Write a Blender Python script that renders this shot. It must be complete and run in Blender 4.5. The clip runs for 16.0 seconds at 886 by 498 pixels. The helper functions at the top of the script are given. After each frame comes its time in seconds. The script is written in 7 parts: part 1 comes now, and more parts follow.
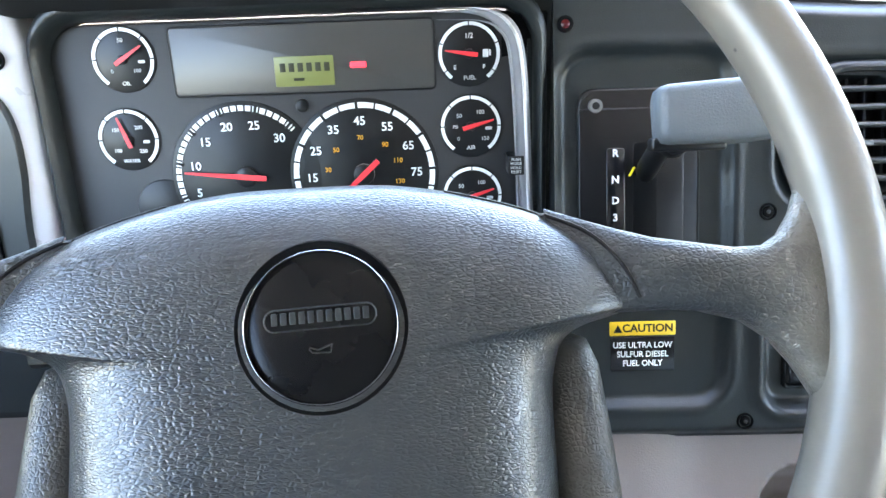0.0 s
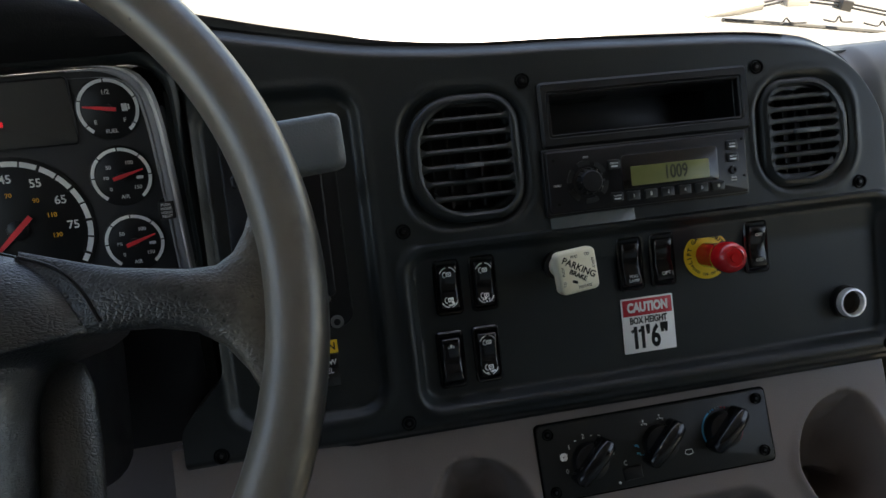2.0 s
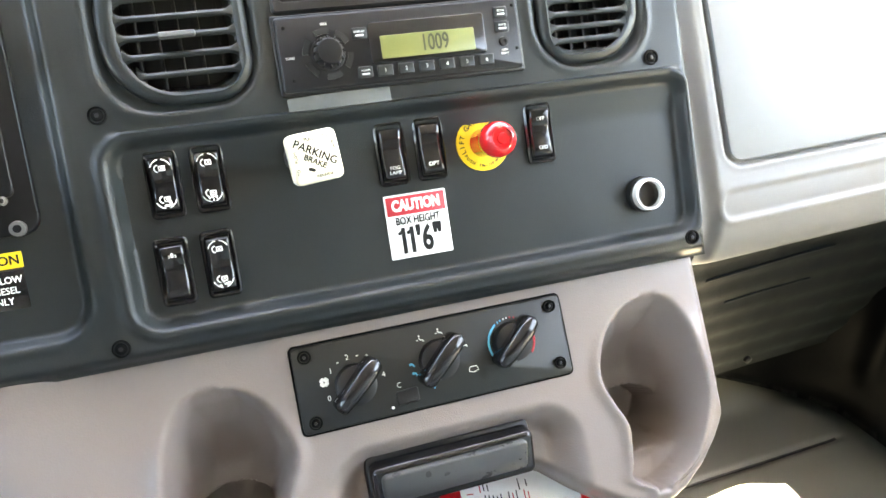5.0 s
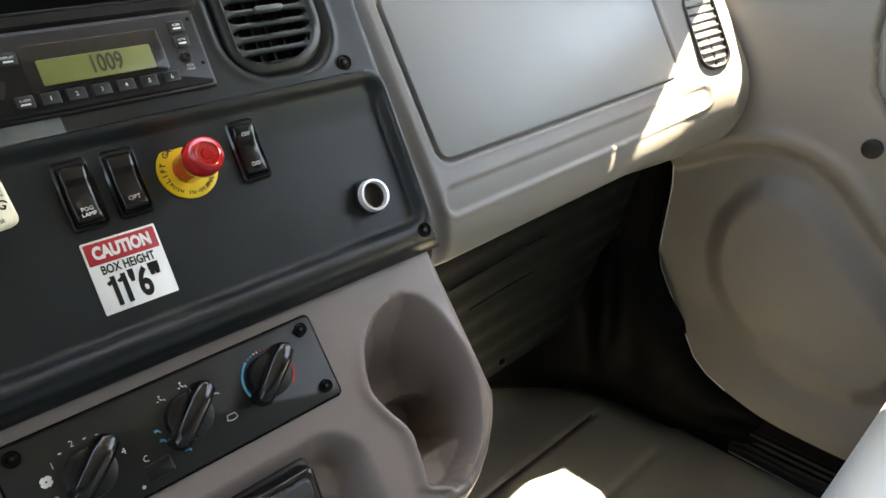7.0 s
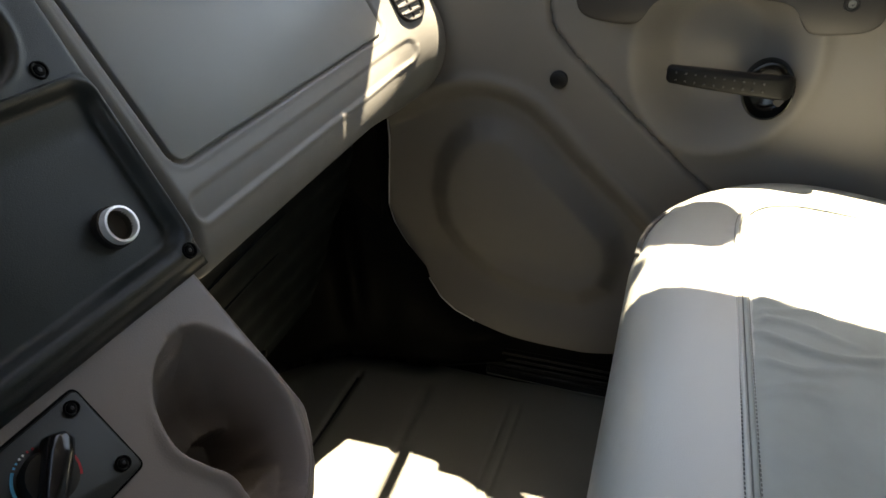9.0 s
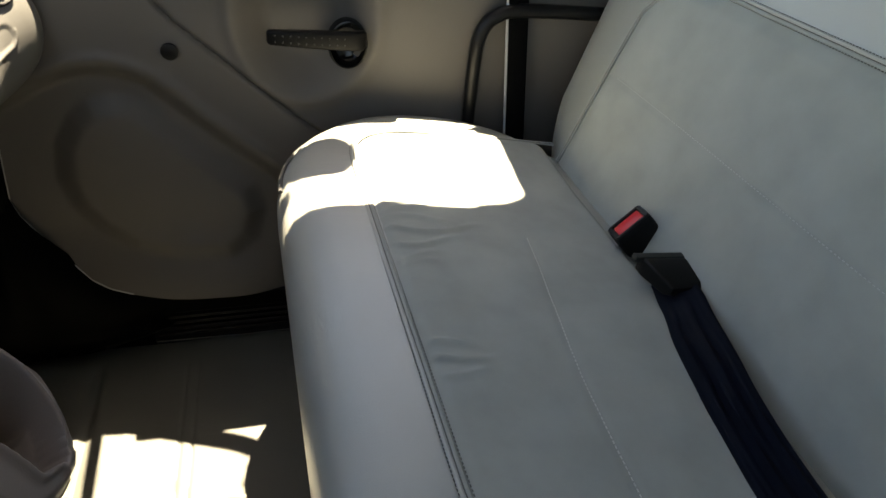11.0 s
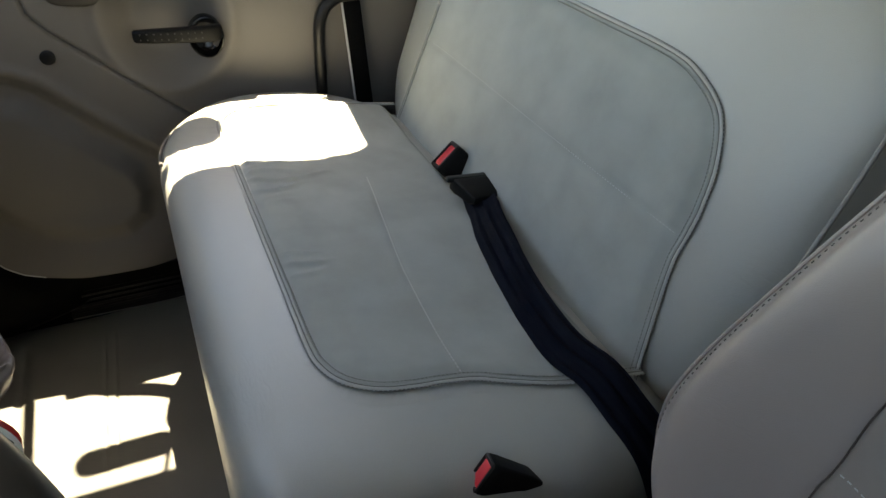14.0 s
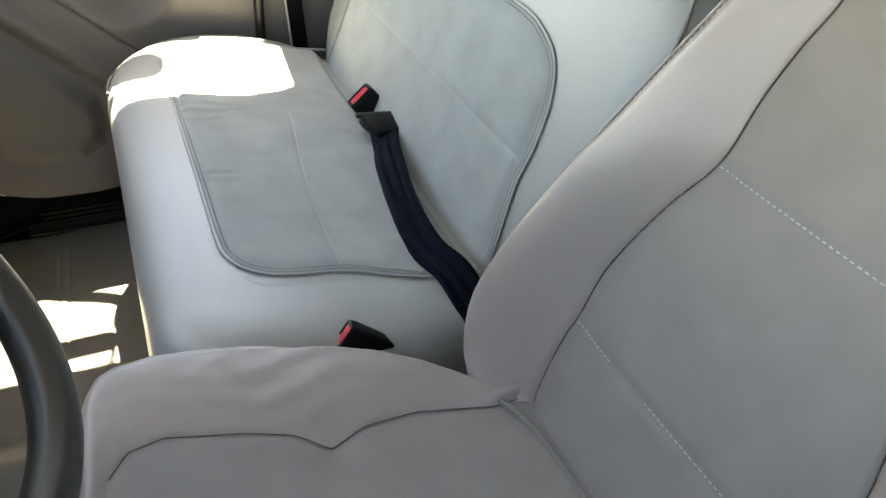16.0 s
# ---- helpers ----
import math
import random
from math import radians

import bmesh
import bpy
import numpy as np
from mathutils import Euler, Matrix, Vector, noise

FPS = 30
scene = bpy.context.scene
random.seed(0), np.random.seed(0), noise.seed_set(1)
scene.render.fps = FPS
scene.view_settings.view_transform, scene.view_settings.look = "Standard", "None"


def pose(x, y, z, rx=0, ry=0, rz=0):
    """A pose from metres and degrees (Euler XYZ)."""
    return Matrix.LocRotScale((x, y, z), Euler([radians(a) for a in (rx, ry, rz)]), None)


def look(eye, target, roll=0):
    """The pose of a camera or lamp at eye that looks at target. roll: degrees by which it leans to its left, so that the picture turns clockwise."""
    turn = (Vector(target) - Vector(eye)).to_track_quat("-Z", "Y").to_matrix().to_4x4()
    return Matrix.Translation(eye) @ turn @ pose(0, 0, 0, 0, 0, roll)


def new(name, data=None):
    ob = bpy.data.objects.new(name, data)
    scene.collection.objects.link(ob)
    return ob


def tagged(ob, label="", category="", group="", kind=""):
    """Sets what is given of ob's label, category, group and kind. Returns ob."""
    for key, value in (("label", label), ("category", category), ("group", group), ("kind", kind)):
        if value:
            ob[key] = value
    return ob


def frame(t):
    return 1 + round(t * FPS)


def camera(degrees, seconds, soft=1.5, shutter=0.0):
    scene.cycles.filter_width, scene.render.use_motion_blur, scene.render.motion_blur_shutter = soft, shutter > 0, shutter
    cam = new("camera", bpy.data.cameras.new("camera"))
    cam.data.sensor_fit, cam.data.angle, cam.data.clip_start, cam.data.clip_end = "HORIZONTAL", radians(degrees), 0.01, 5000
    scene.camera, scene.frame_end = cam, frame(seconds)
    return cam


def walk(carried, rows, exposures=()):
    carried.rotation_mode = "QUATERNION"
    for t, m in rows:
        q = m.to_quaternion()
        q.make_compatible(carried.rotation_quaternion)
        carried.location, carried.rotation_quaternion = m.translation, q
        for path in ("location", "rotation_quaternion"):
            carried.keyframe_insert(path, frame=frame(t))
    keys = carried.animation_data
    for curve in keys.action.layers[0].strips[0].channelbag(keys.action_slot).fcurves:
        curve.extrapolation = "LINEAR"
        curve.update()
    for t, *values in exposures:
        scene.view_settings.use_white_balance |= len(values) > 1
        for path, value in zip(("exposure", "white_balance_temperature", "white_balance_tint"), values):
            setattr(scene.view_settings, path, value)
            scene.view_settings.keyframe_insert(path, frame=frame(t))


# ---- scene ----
import functools

from mathutils.bvhtree import BVHTree

cam = camera(63.6, 16.0)
PATH = [
    (0, (0.041, 0.281, 1.156), (0.092, 1.928, 0.024), -2.3),
    (0.5, (0.071, 0.275, 1.16), (0.287, 1.913, 0.033), -1.3),
    (1, (0.114, 0.264, 1.166), (0.399, 1.921, 0.083), -1.3),
    (1.5, (0.16, 0.238, 1.169), (0.5, 1.912, 0.129), -1.7),
    (2, (0.208, 0.215, 1.169), (0.62, 1.866, 0.119), -1.4),
    (2.5, (0.256, 0.195, 1.158), (0.714, 1.831, 0.102), -1.0),
    (3, (0.298, 0.185, 1.138), (0.78, 1.827, 0.102), -1.0),
    (3.2, (0.308, 0.187, 1.131), (0.804, 1.825, 0.096), -0.9),
    (5.3, (0.364, 0.21, 1.037), (1.003, 1.758, -0.057), -0.3),
    (5.5, (0.36, 0.209, 1.024), (1.087, 1.724, -0.061), 0.3),
    (6, (0.354, 0.211, 1.0), (1.278, 1.619, -0.079), 1.0),
    (6.5, (0.358, 0.223, 1.005), (1.448, 1.5, -0.082), 1.4),
    (7, (0.365, 0.21, 0.993), (1.611, 1.484, 0.086), -1.5),
    (7.5, (0.368, 0.214, 0.987), (1.712, 1.4, 0.099), -2.8),
    (8, (0.369, 0.231, 0.999), (1.81, 1.27, 0.08), -2.2),
    (8.5, (0.37, 0.263, 0.999), (1.916, 1.102, 0.048), -2.4),
    (9, (0.369, 0.294, 1.002), (1.992, 0.842, -0.03), -1.2),
    (9.5, (0.348, 0.314, 0.99), (2.011, 0.539, -0.099), 0.7),
    (10, (0.296, 0.339, 0.991), (1.952, 0.232, -0.126), 3.4),
    (10.2, (0.279, 0.339, 1.003), (1.924, 0.133, -0.116), 4.0),
    (12.3, (0.072, 0.348, 1.095), (1.639, -0.332, 0.055), 2.6),
    (12.5, (0.061, 0.343, 1.09), (1.627, -0.328, 0.043), 1.8),
    (13, (0.023, 0.321, 1.089), (1.579, -0.323, 0.011), 0.3),
    (13.5, (-0.032, 0.32, 1.118), (1.494, -0.337, 0.004), 0.7),
    (14, (-0.095, 0.309, 1.134), (1.418, -0.368, 0.015), 1.2),
    (14.5, (-0.174, 0.311, 1.176), (1.311, -0.4, 0.04), 2.7),
    (15, (-0.252, 0.297, 1.212), (1.208, -0.424, 0.051), 3.5),
    (15.5, (-0.312, 0.277, 1.218), (1.129, -0.439, 0.031), 3.9),
    (16, (-0.343, 0.271, 1.207), (1.079, -0.449, -0.001), 4.7),
]
walk(cam, [(t, look(eye, target, roll)) for t, eye, target, roll in PATH], [(0, 6, 7200, 10), (0.5, 5.4, 7200, 10), (1, 3.85, 7000, 10), (1.5, 3.45, 7600, 10), (2, 3.08, 8000, 10), (2.5, 3.98, 8000, 10), (3, 4.98, 8000, 10), (5.3, 6.52, 9000, 10), (5.6, 6.52, 9000, 10), (6, 5.92, 9000, 10), (6.5, 5.04, 9200, 10), (7, 4.84, 9000, 10), (7.5, 5.04, 8800, 10), (8.5, 4.14, 8600, 10), (9, 3.44, 8800, 10), (10, 2.74, 9000, 10), (12.5, 3.42, 8800, 10), (13.5, 3.42, 9000, 10), (14.5, 3.32, 9200, 10), (15, 3.52, 9200, 10), (15.5, 3.92, 9200, 10), (16, 4.32, 9200, 10)])

# ---- light, sky, exposure ----
world = bpy.data.worlds.new("world")
scene.world = world
world.use_nodes = True
wn = world.node_tree
sky = wn.nodes.new("ShaderNodeTexSky")
sky.sky_type, sky.sun_disc = "NISHITA", False
SUN_ELEV, SUN_AZ = radians(70.9), radians(33.2)      # height; turn from +x (starboard) towards the rear
sky.sun_elevation = SUN_ELEV
sky.sun_rotation = radians(90) + SUN_AZ
wn.links.new(sky.outputs[0], wn.nodes["Background"].inputs[0])
wn.nodes["Background"].inputs[1].default_value = 0.07
sun = new("sun", bpy.data.lights.new("sun", "SUN"))
sun.data.energy, sun.data.angle, sun.data.color = 5.0, radians(0.5), (1.0, 0.95, 0.87)
SUN_DIR = Vector((math.cos(SUN_ELEV) * math.cos(SUN_AZ), -math.cos(SUN_ELEV) * math.sin(SUN_AZ), math.sin(SUN_ELEV)))
sun.matrix_world = look((3, 0, 6), Vector((3, 0, 6)) - SUN_DIR)


# ---- materials ----
def mat(name, color, rough=0.5, metal=0.0, grain=0.0, scale=400.0, var=0.06, vscale=6.0, stain=0.0, spec=0.5, kind="noise", coat=0.0, relief=0.0006, creases=0.0, stretch=None, cell=0.38):
    """A surface with fine relief (grain), broad uneven tint (var) and faint scuffs in the gloss (stain)."""
    m = bpy.data.materials.new(name)
    m.use_nodes = True
    nt = m.node_tree
    b = nt.nodes["Principled BSDF"]
    b.inputs["Roughness"].default_value, b.inputs["Metallic"].default_value = rough, metal
    b.inputs["Specular IOR Level"].default_value = spec
    b.inputs["Coat Weight"].default_value, b.inputs["Coat Roughness"].default_value = coat, rough * 0.85
    tc = nt.nodes.new("ShaderNodeTexCoord")
    n1 = nt.nodes.new("ShaderNodeTexNoise")
    n1.inputs["Scale"].default_value, n1.inputs["Detail"].default_value = vscale, 6
    nt.links.new(tc.outputs["Object"], n1.inputs["Vector"])
    mix = nt.nodes.new("ShaderNodeMix")
    mix.data_type = "RGBA"
    c = np.array(color)
    mix.inputs["A"].default_value = (*np.clip(c * (1 - var), 0, 1), 1)
    mix.inputs["B"].default_value = (*np.clip(c * (1 + var), 0, 1), 1)
    nt.links.new(n1.outputs["Fac"], mix.inputs["Factor"])
    nt.links.new(mix.outputs["Result"], b.inputs["Base Color"])
    if stain:
        n3 = nt.nodes.new("ShaderNodeTexNoise")
        n3.inputs["Scale"].default_value, n3.inputs["Detail"].default_value = vscale * 4, 8
        nt.links.new(tc.outputs["Object"], n3.inputs["Vector"])
        r = nt.nodes.new("ShaderNodeMapRange")
        r.inputs["From Min"].default_value, r.inputs["From Max"].default_value = 0.3, 0.75
        r.inputs["To Min"].default_value, r.inputs["To Max"].default_value = max(rough - stain, 0.05), min(rough + stain, 1)
        nt.links.new(n3.outputs["Fac"], r.inputs["Value"])
        nt.links.new(r.outputs["Result"], b.inputs["Roughness"])
    if grain:
        if kind == "leather":
            t = nt.nodes.new("ShaderNodeTexVoronoi")
            t.feature = "DISTANCE_TO_EDGE"
            t.inputs["Scale"].default_value = scale
            wob = nt.nodes.new("ShaderNodeTexNoise")
            wob.inputs["Scale"].default_value = scale * 0.35
            add = nt.nodes.new("ShaderNodeMix")
            add.data_type = "VECTOR"
            add.inputs["Factor"].default_value = 0.35 / scale
            nt.links.new(tc.outputs["Object"], wob.inputs["Vector"])
            nt.links.new(tc.outputs["Object"], add.inputs["A"])
            nt.links.new(wob.outputs["Color"], add.inputs["B"])
            if stretch:
                mp = nt.nodes.new("ShaderNodeMapping")
                mp.inputs["Scale"].default_value = stretch
                nt.links.new(add.outputs["Result"], mp.inputs["Vector"])
                nt.links.new(mp.outputs["Vector"], t.inputs["Vector"])
            else:
                nt.links.new(add.outputs["Result"], t.inputs["Vector"])
            ramp = nt.nodes.new("ShaderNodeMapRange")
            ramp.interpolation_type = "SMOOTHSTEP"
            ramp.inputs["From Max"].default_value = cell
            nt.links.new(t.outputs["Distance"], ramp.inputs["Value"])
            out = ramp.outputs["Result"]
            if creases:
                # short folds, in patches where the vinyl has been stretched and sat on
                mp = nt.nodes.new("ShaderNodeMapping")
                mp.inputs["Scale"].default_value = (0.55, 1.7, 1.0)
                mp.inputs["Rotation"].default_value = (0, 0, radians(25))
                nt.links.new(tc.outputs["Object"], mp.inputs["Vector"])
                fold = nt.nodes.new("ShaderNodeTexNoise")
                fold.inputs["Scale"].default_value, fold.inputs["Detail"].default_value, fold.inputs["Distortion"].default_value = 75.0, 2.0, 1.2
                nt.links.new(mp.outputs["Vector"], fold.inputs["Vector"])
                worn = nt.nodes.new("ShaderNodeTexNoise")
                worn.inputs["Scale"].default_value, worn.inputs["Detail"].default_value = 6.5, 1.0
                nt.links.new(tc.outputs["Object"], worn.inputs["Vector"])
                patch = nt.nodes.new("ShaderNodeMapRange")
                patch.interpolation_type = "SMOOTHSTEP"
                patch.inputs["From Min"].default_value, patch.inputs["From Max"].default_value = 0.53, 0.72
                patch.inputs["To Max"].default_value = creases
                nt.links.new(worn.outputs["Fac"], patch.inputs["Value"])
                deep = nt.nodes.new("ShaderNodeMath")
                deep.operation = "MULTIPLY_ADD"
                nt.links.new(fold.outputs["Fac"], deep.inputs[0])
                nt.links.new(patch.outputs["Result"], deep.inputs[1])
                nt.links.new(out, deep.inputs[2])
                out = deep.outputs["Value"]
        elif kind == "wrinkle":
            # long fine folds that wander in direction
            wob = nt.nodes.new("ShaderNodeTexNoise")
            wob.inputs["Scale"].default_value, wob.inputs["Detail"].default_value = 16.0, 2
            nt.links.new(tc.outputs["Object"], wob.inputs["Vector"])
            add = nt.nodes.new("ShaderNodeMix")
            add.data_type = "VECTOR"
            add.inputs["Factor"].default_value = 0.014
            nt.links.new(tc.outputs["Object"], add.inputs["A"])
            nt.links.new(wob.outputs["Color"], add.inputs["B"])
            mp = nt.nodes.new("ShaderNodeMapping")
            mp.inputs["Rotation"].default_value = (0, 0, radians(-24))
            mp.inputs["Scale"].default_value = (0.5, 1.25, 1)
            nt.links.new(add.outputs["Result"], mp.inputs["Vector"])
            t = nt.nodes.new("ShaderNodeTexNoise")
            t.inputs["Scale"].default_value, t.inputs["Detail"].default_value, t.inputs["Distortion"].default_value = scale, 2.0, 0.8
            nt.links.new(mp.outputs["Vector"], t.inputs["Vector"])
            ramp = nt.nodes.new("ShaderNodeMapRange")
            ramp.interpolation_type = "SMOOTHSTEP"
            ramp.inputs["From Min"].default_value, ramp.inputs["From Max"].default_value = 0.36, 0.58
            nt.links.new(t.outputs["Fac"], ramp.inputs["Value"])
            out = ramp.outputs["Result"]
        else:
            t = nt.nodes.new("ShaderNodeTexNoise")
            t.inputs["Scale"].default_value, t.inputs["Detail"].default_value = scale, 3
            nt.links.new(tc.outputs["Object"], t.inputs["Vector"])
            out = t.outputs["Fac"]
        bump = nt.nodes.new("ShaderNodeBump")
        bump.inputs["Strength"].default_value, bump.inputs["Distance"].default_value = grain, relief
        nt.links.new(out, bump.inputs["Height"])
        nt.links.new(bump.outputs["Normal"], b.inputs["Normal"])
    return m


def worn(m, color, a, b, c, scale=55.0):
    """Rubbed leather with its sheen painted in: a paler colour where a * radius + b * height + c is high, fading out
    low on the wheel, broken up by a noise, with small dark nicks.
    """
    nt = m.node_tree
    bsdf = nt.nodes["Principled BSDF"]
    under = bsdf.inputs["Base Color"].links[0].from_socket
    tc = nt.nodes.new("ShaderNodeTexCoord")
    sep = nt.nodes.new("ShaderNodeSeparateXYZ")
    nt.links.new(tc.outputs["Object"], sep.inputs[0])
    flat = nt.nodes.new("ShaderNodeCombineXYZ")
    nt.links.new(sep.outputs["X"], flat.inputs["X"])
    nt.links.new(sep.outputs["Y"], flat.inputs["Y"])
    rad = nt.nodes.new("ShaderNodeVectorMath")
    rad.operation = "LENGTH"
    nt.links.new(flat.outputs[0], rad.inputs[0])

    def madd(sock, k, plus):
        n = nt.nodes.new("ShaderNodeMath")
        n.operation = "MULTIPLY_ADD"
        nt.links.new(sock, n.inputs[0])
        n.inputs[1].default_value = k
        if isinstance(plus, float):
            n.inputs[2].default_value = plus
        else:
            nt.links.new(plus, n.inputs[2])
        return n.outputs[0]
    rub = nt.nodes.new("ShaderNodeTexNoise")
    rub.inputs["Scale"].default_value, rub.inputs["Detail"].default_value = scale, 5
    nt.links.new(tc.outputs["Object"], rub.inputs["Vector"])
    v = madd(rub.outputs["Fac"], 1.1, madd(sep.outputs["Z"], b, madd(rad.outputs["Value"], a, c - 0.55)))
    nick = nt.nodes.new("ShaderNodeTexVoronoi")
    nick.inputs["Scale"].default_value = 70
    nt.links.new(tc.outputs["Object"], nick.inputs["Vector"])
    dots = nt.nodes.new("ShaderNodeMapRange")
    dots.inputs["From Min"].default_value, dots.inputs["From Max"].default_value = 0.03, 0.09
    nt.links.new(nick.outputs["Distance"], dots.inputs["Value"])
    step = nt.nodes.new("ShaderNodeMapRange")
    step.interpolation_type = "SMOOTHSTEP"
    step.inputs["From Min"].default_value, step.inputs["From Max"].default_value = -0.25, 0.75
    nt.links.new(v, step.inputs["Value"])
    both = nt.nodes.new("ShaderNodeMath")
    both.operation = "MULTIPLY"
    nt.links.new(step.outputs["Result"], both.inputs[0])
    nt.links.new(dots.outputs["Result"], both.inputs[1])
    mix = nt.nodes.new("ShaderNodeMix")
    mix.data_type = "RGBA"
    # the paler colour fades out towards the bottom of the wheel
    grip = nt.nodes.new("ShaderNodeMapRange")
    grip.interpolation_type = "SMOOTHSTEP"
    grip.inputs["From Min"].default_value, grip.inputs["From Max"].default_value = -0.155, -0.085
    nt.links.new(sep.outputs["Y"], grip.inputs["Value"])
    faded_low = nt.nodes.new("ShaderNodeMath")
    faded_low.operation = "MULTIPLY"
    nt.links.new(both.outputs[0], faded_low.inputs[0])
    nt.links.new(grip.outputs["Result"], faded_low.inputs[1])
    nt.links.new(faded_low.outputs[0], mix.inputs["Factor"])
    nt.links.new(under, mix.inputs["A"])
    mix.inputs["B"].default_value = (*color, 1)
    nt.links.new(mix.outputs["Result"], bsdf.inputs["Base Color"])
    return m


def glow(name, color, strength):
    m = mat(name, color, 0.4)
    b = m.node_tree.nodes["Principled BSDF"]
    b.inputs["Emission Color"].default_value, b.inputs["Emission Strength"].default_value = (*color, 1), strength
    return m


CHARCOAL = mat("charcoal_plastic", (0.0118, 0.0150, 0.0152), 0.40, spec=0.40, grain=0.25, scale=900, var=0.15, stain=0.08)
BLACK = mat("black_plastic", (0.007, 0.007, 0.0075), 0.40, grain=0.1, scale=900, stain=0.1, spec=0.35)
GLOSS = mat("gloss_black", (0.006, 0.006, 0.007), 0.18, stain=0.08)
PADTOP = mat("soft_dash_top", (0.012, 0.013, 0.014), 0.7, grain=0.3, scale=700, var=0.15, spec=0.3)
TAUPE = mat("taupe_plastic", (0.195, 0.160, 0.142), 0.37, grain=0.35, scale=700, var=0.06, stain=0.08)
GREY = mat("grey_plastic", (0.145, 0.144, 0.135), 0.5, grain=0.3, scale=800, var=0.05, stain=0.06)
GLOVE = mat("glovebox_grey", (0.185, 0.195, 0.198), 0.45, grain=0.2, scale=900, var=0.05, stain=0.06)
DOORTRIM = mat("door_trim_beige", (0.136, 0.125, 0.113), 0.55, grain=0.3, scale=700, var=0.06, stain=0.05)
VINYL = mat("grey_vinyl", (0.352, 0.366, 0.339), 0.36, coat=0.45, spec=0.8, grain=0.22, scale=560, var=0.08, stain=0.05, kind="leather", creases=9.0, cell=0.22)
CLOTH = mat("grey_suede", (0.352, 0.376, 0.352), 0.85, grain=0.5, scale=1300, var=0.22, vscale=14, spec=0.2)
DRIVER_VINYL = mat("warm_grey_vinyl", (0.306, 0.262, 0.236), 0.38, coat=0.45, spec=0.8, grain=0.22, scale=560, var=0.10, stain=0.05, kind="leather", creases=9.0, cell=0.22)
DRIVER_CLOTH = mat("warm_grey_cloth", (0.268, 0.242, 0.223), 0.85, grain=0.5, scale=1500, var=0.14, vscale=20, spec=0.2)
HANDLE = mat("handle_black", (0.0045, 0.0045, 0.0045), 0.5, grain=0.2, scale=900, spec=0.2)
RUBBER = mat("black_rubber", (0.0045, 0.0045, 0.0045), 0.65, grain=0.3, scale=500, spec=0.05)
FLOORMAT = mat("floor_mat", (0.122, 0.124, 0.106), 0.5, grain=0.4, scale=500, var=0.25, stain=0.12, spec=0.5)
HUBLEATHER = mat("wheel_hub_leather", (0.012, 0.016, 0.019), 0.31, coat=0.30, grain=0.38, scale=620, var=0.15, vscale=30, stain=0.03, kind="leather", relief=0.0006, spec=0.75, stretch=(0.55, 1.3, 1.0), cell=0.30)
# rim and spokes: wear plus the satin highlight, both in the pale colour
RIMLEATHER = worn(mat("wheel_rim_worn_sheen", (0.0120, 0.0120, 0.0115), 0.36, grain=0.14, scale=420, var=0.30, vscale=30, stain=0.06, spec=0.8), (0.140, 0.126, 0.107), -50.0, 48.0, 10.62)
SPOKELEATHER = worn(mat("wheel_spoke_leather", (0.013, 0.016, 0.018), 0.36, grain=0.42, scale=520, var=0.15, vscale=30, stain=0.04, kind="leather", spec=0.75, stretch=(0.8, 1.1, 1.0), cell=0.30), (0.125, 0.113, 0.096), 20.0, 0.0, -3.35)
# the pale colour here puts in the light that falls on the lower spokes
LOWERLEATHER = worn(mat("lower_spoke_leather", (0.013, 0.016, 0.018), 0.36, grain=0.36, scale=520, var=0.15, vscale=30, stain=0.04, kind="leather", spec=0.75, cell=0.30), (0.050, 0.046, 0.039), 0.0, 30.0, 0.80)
CHROME = mat("chrome", (0.55, 0.55, 0.57), 0.16, 1.0, stain=0.05)
STEEL = mat("screw_black_steel", (0.022, 0.022, 0.022), 0.4, 0.3)
SILVER = mat("silver_plastic", (0.50, 0.50, 0.51), 0.34, 0.12, stain=0.08)
BEZEL = mat("bezel_grey", (0.20, 0.205, 0.22), 0.42, 0.1, var=0.15, vscale=40, stain=0.08)
WHITE = mat("white_print", (0.80, 0.80, 0.78), 0.6)
CREAM = mat("cream_plastic", (0.76, 0.70, 0.52), 0.45, var=0.04)
YELLOW = mat("yellow_print", (0.80, 0.52, 0.02), 0.5, var=0.04)
RED = mat("red_print", (0.48, 0.016, 0.028), 0.5, var=0.04)
REDGLASS = mat("red_button", (0.55, 0.010, 0.014), 0.12, coat=0.6)
BLUE = mat("blue_print", (0.05, 0.38, 0.62), 0.5)
ORANGE = mat("orange_print", (0.75, 0.33, 0.02), 0.5)
LCD = glow("lcd_green", (0.125, 0.14, 0.045), 0.008)
LCDINK = mat("lcd_ink", (0.022, 0.026, 0.010), 0.6)
WHITEPAINT = mat("white_paint", (0.78, 0.78, 0.78), 0.25, var=0.02)
ROOFCLOTH = mat("headliner", (0.26, 0.262, 0.26), 0.9, grain=0.4, scale=800)
SLATE = mat("slate_lining", (0.0068, 0.0092, 0.0098), 0.55, grain=0.3, scale=500, var=0.2, stain=0.1, spec=0.15)
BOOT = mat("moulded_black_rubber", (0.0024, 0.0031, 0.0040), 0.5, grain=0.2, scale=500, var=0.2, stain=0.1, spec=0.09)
ARMREST = mat("armrest_brown_grey", (0.026, 0.0225, 0.021), 0.55, grain=0.25, scale=800, var=0.08)
ASPHALT = mat("asphalt", (0.07, 0.07, 0.07), 0.9, grain=0.5, scale=60)


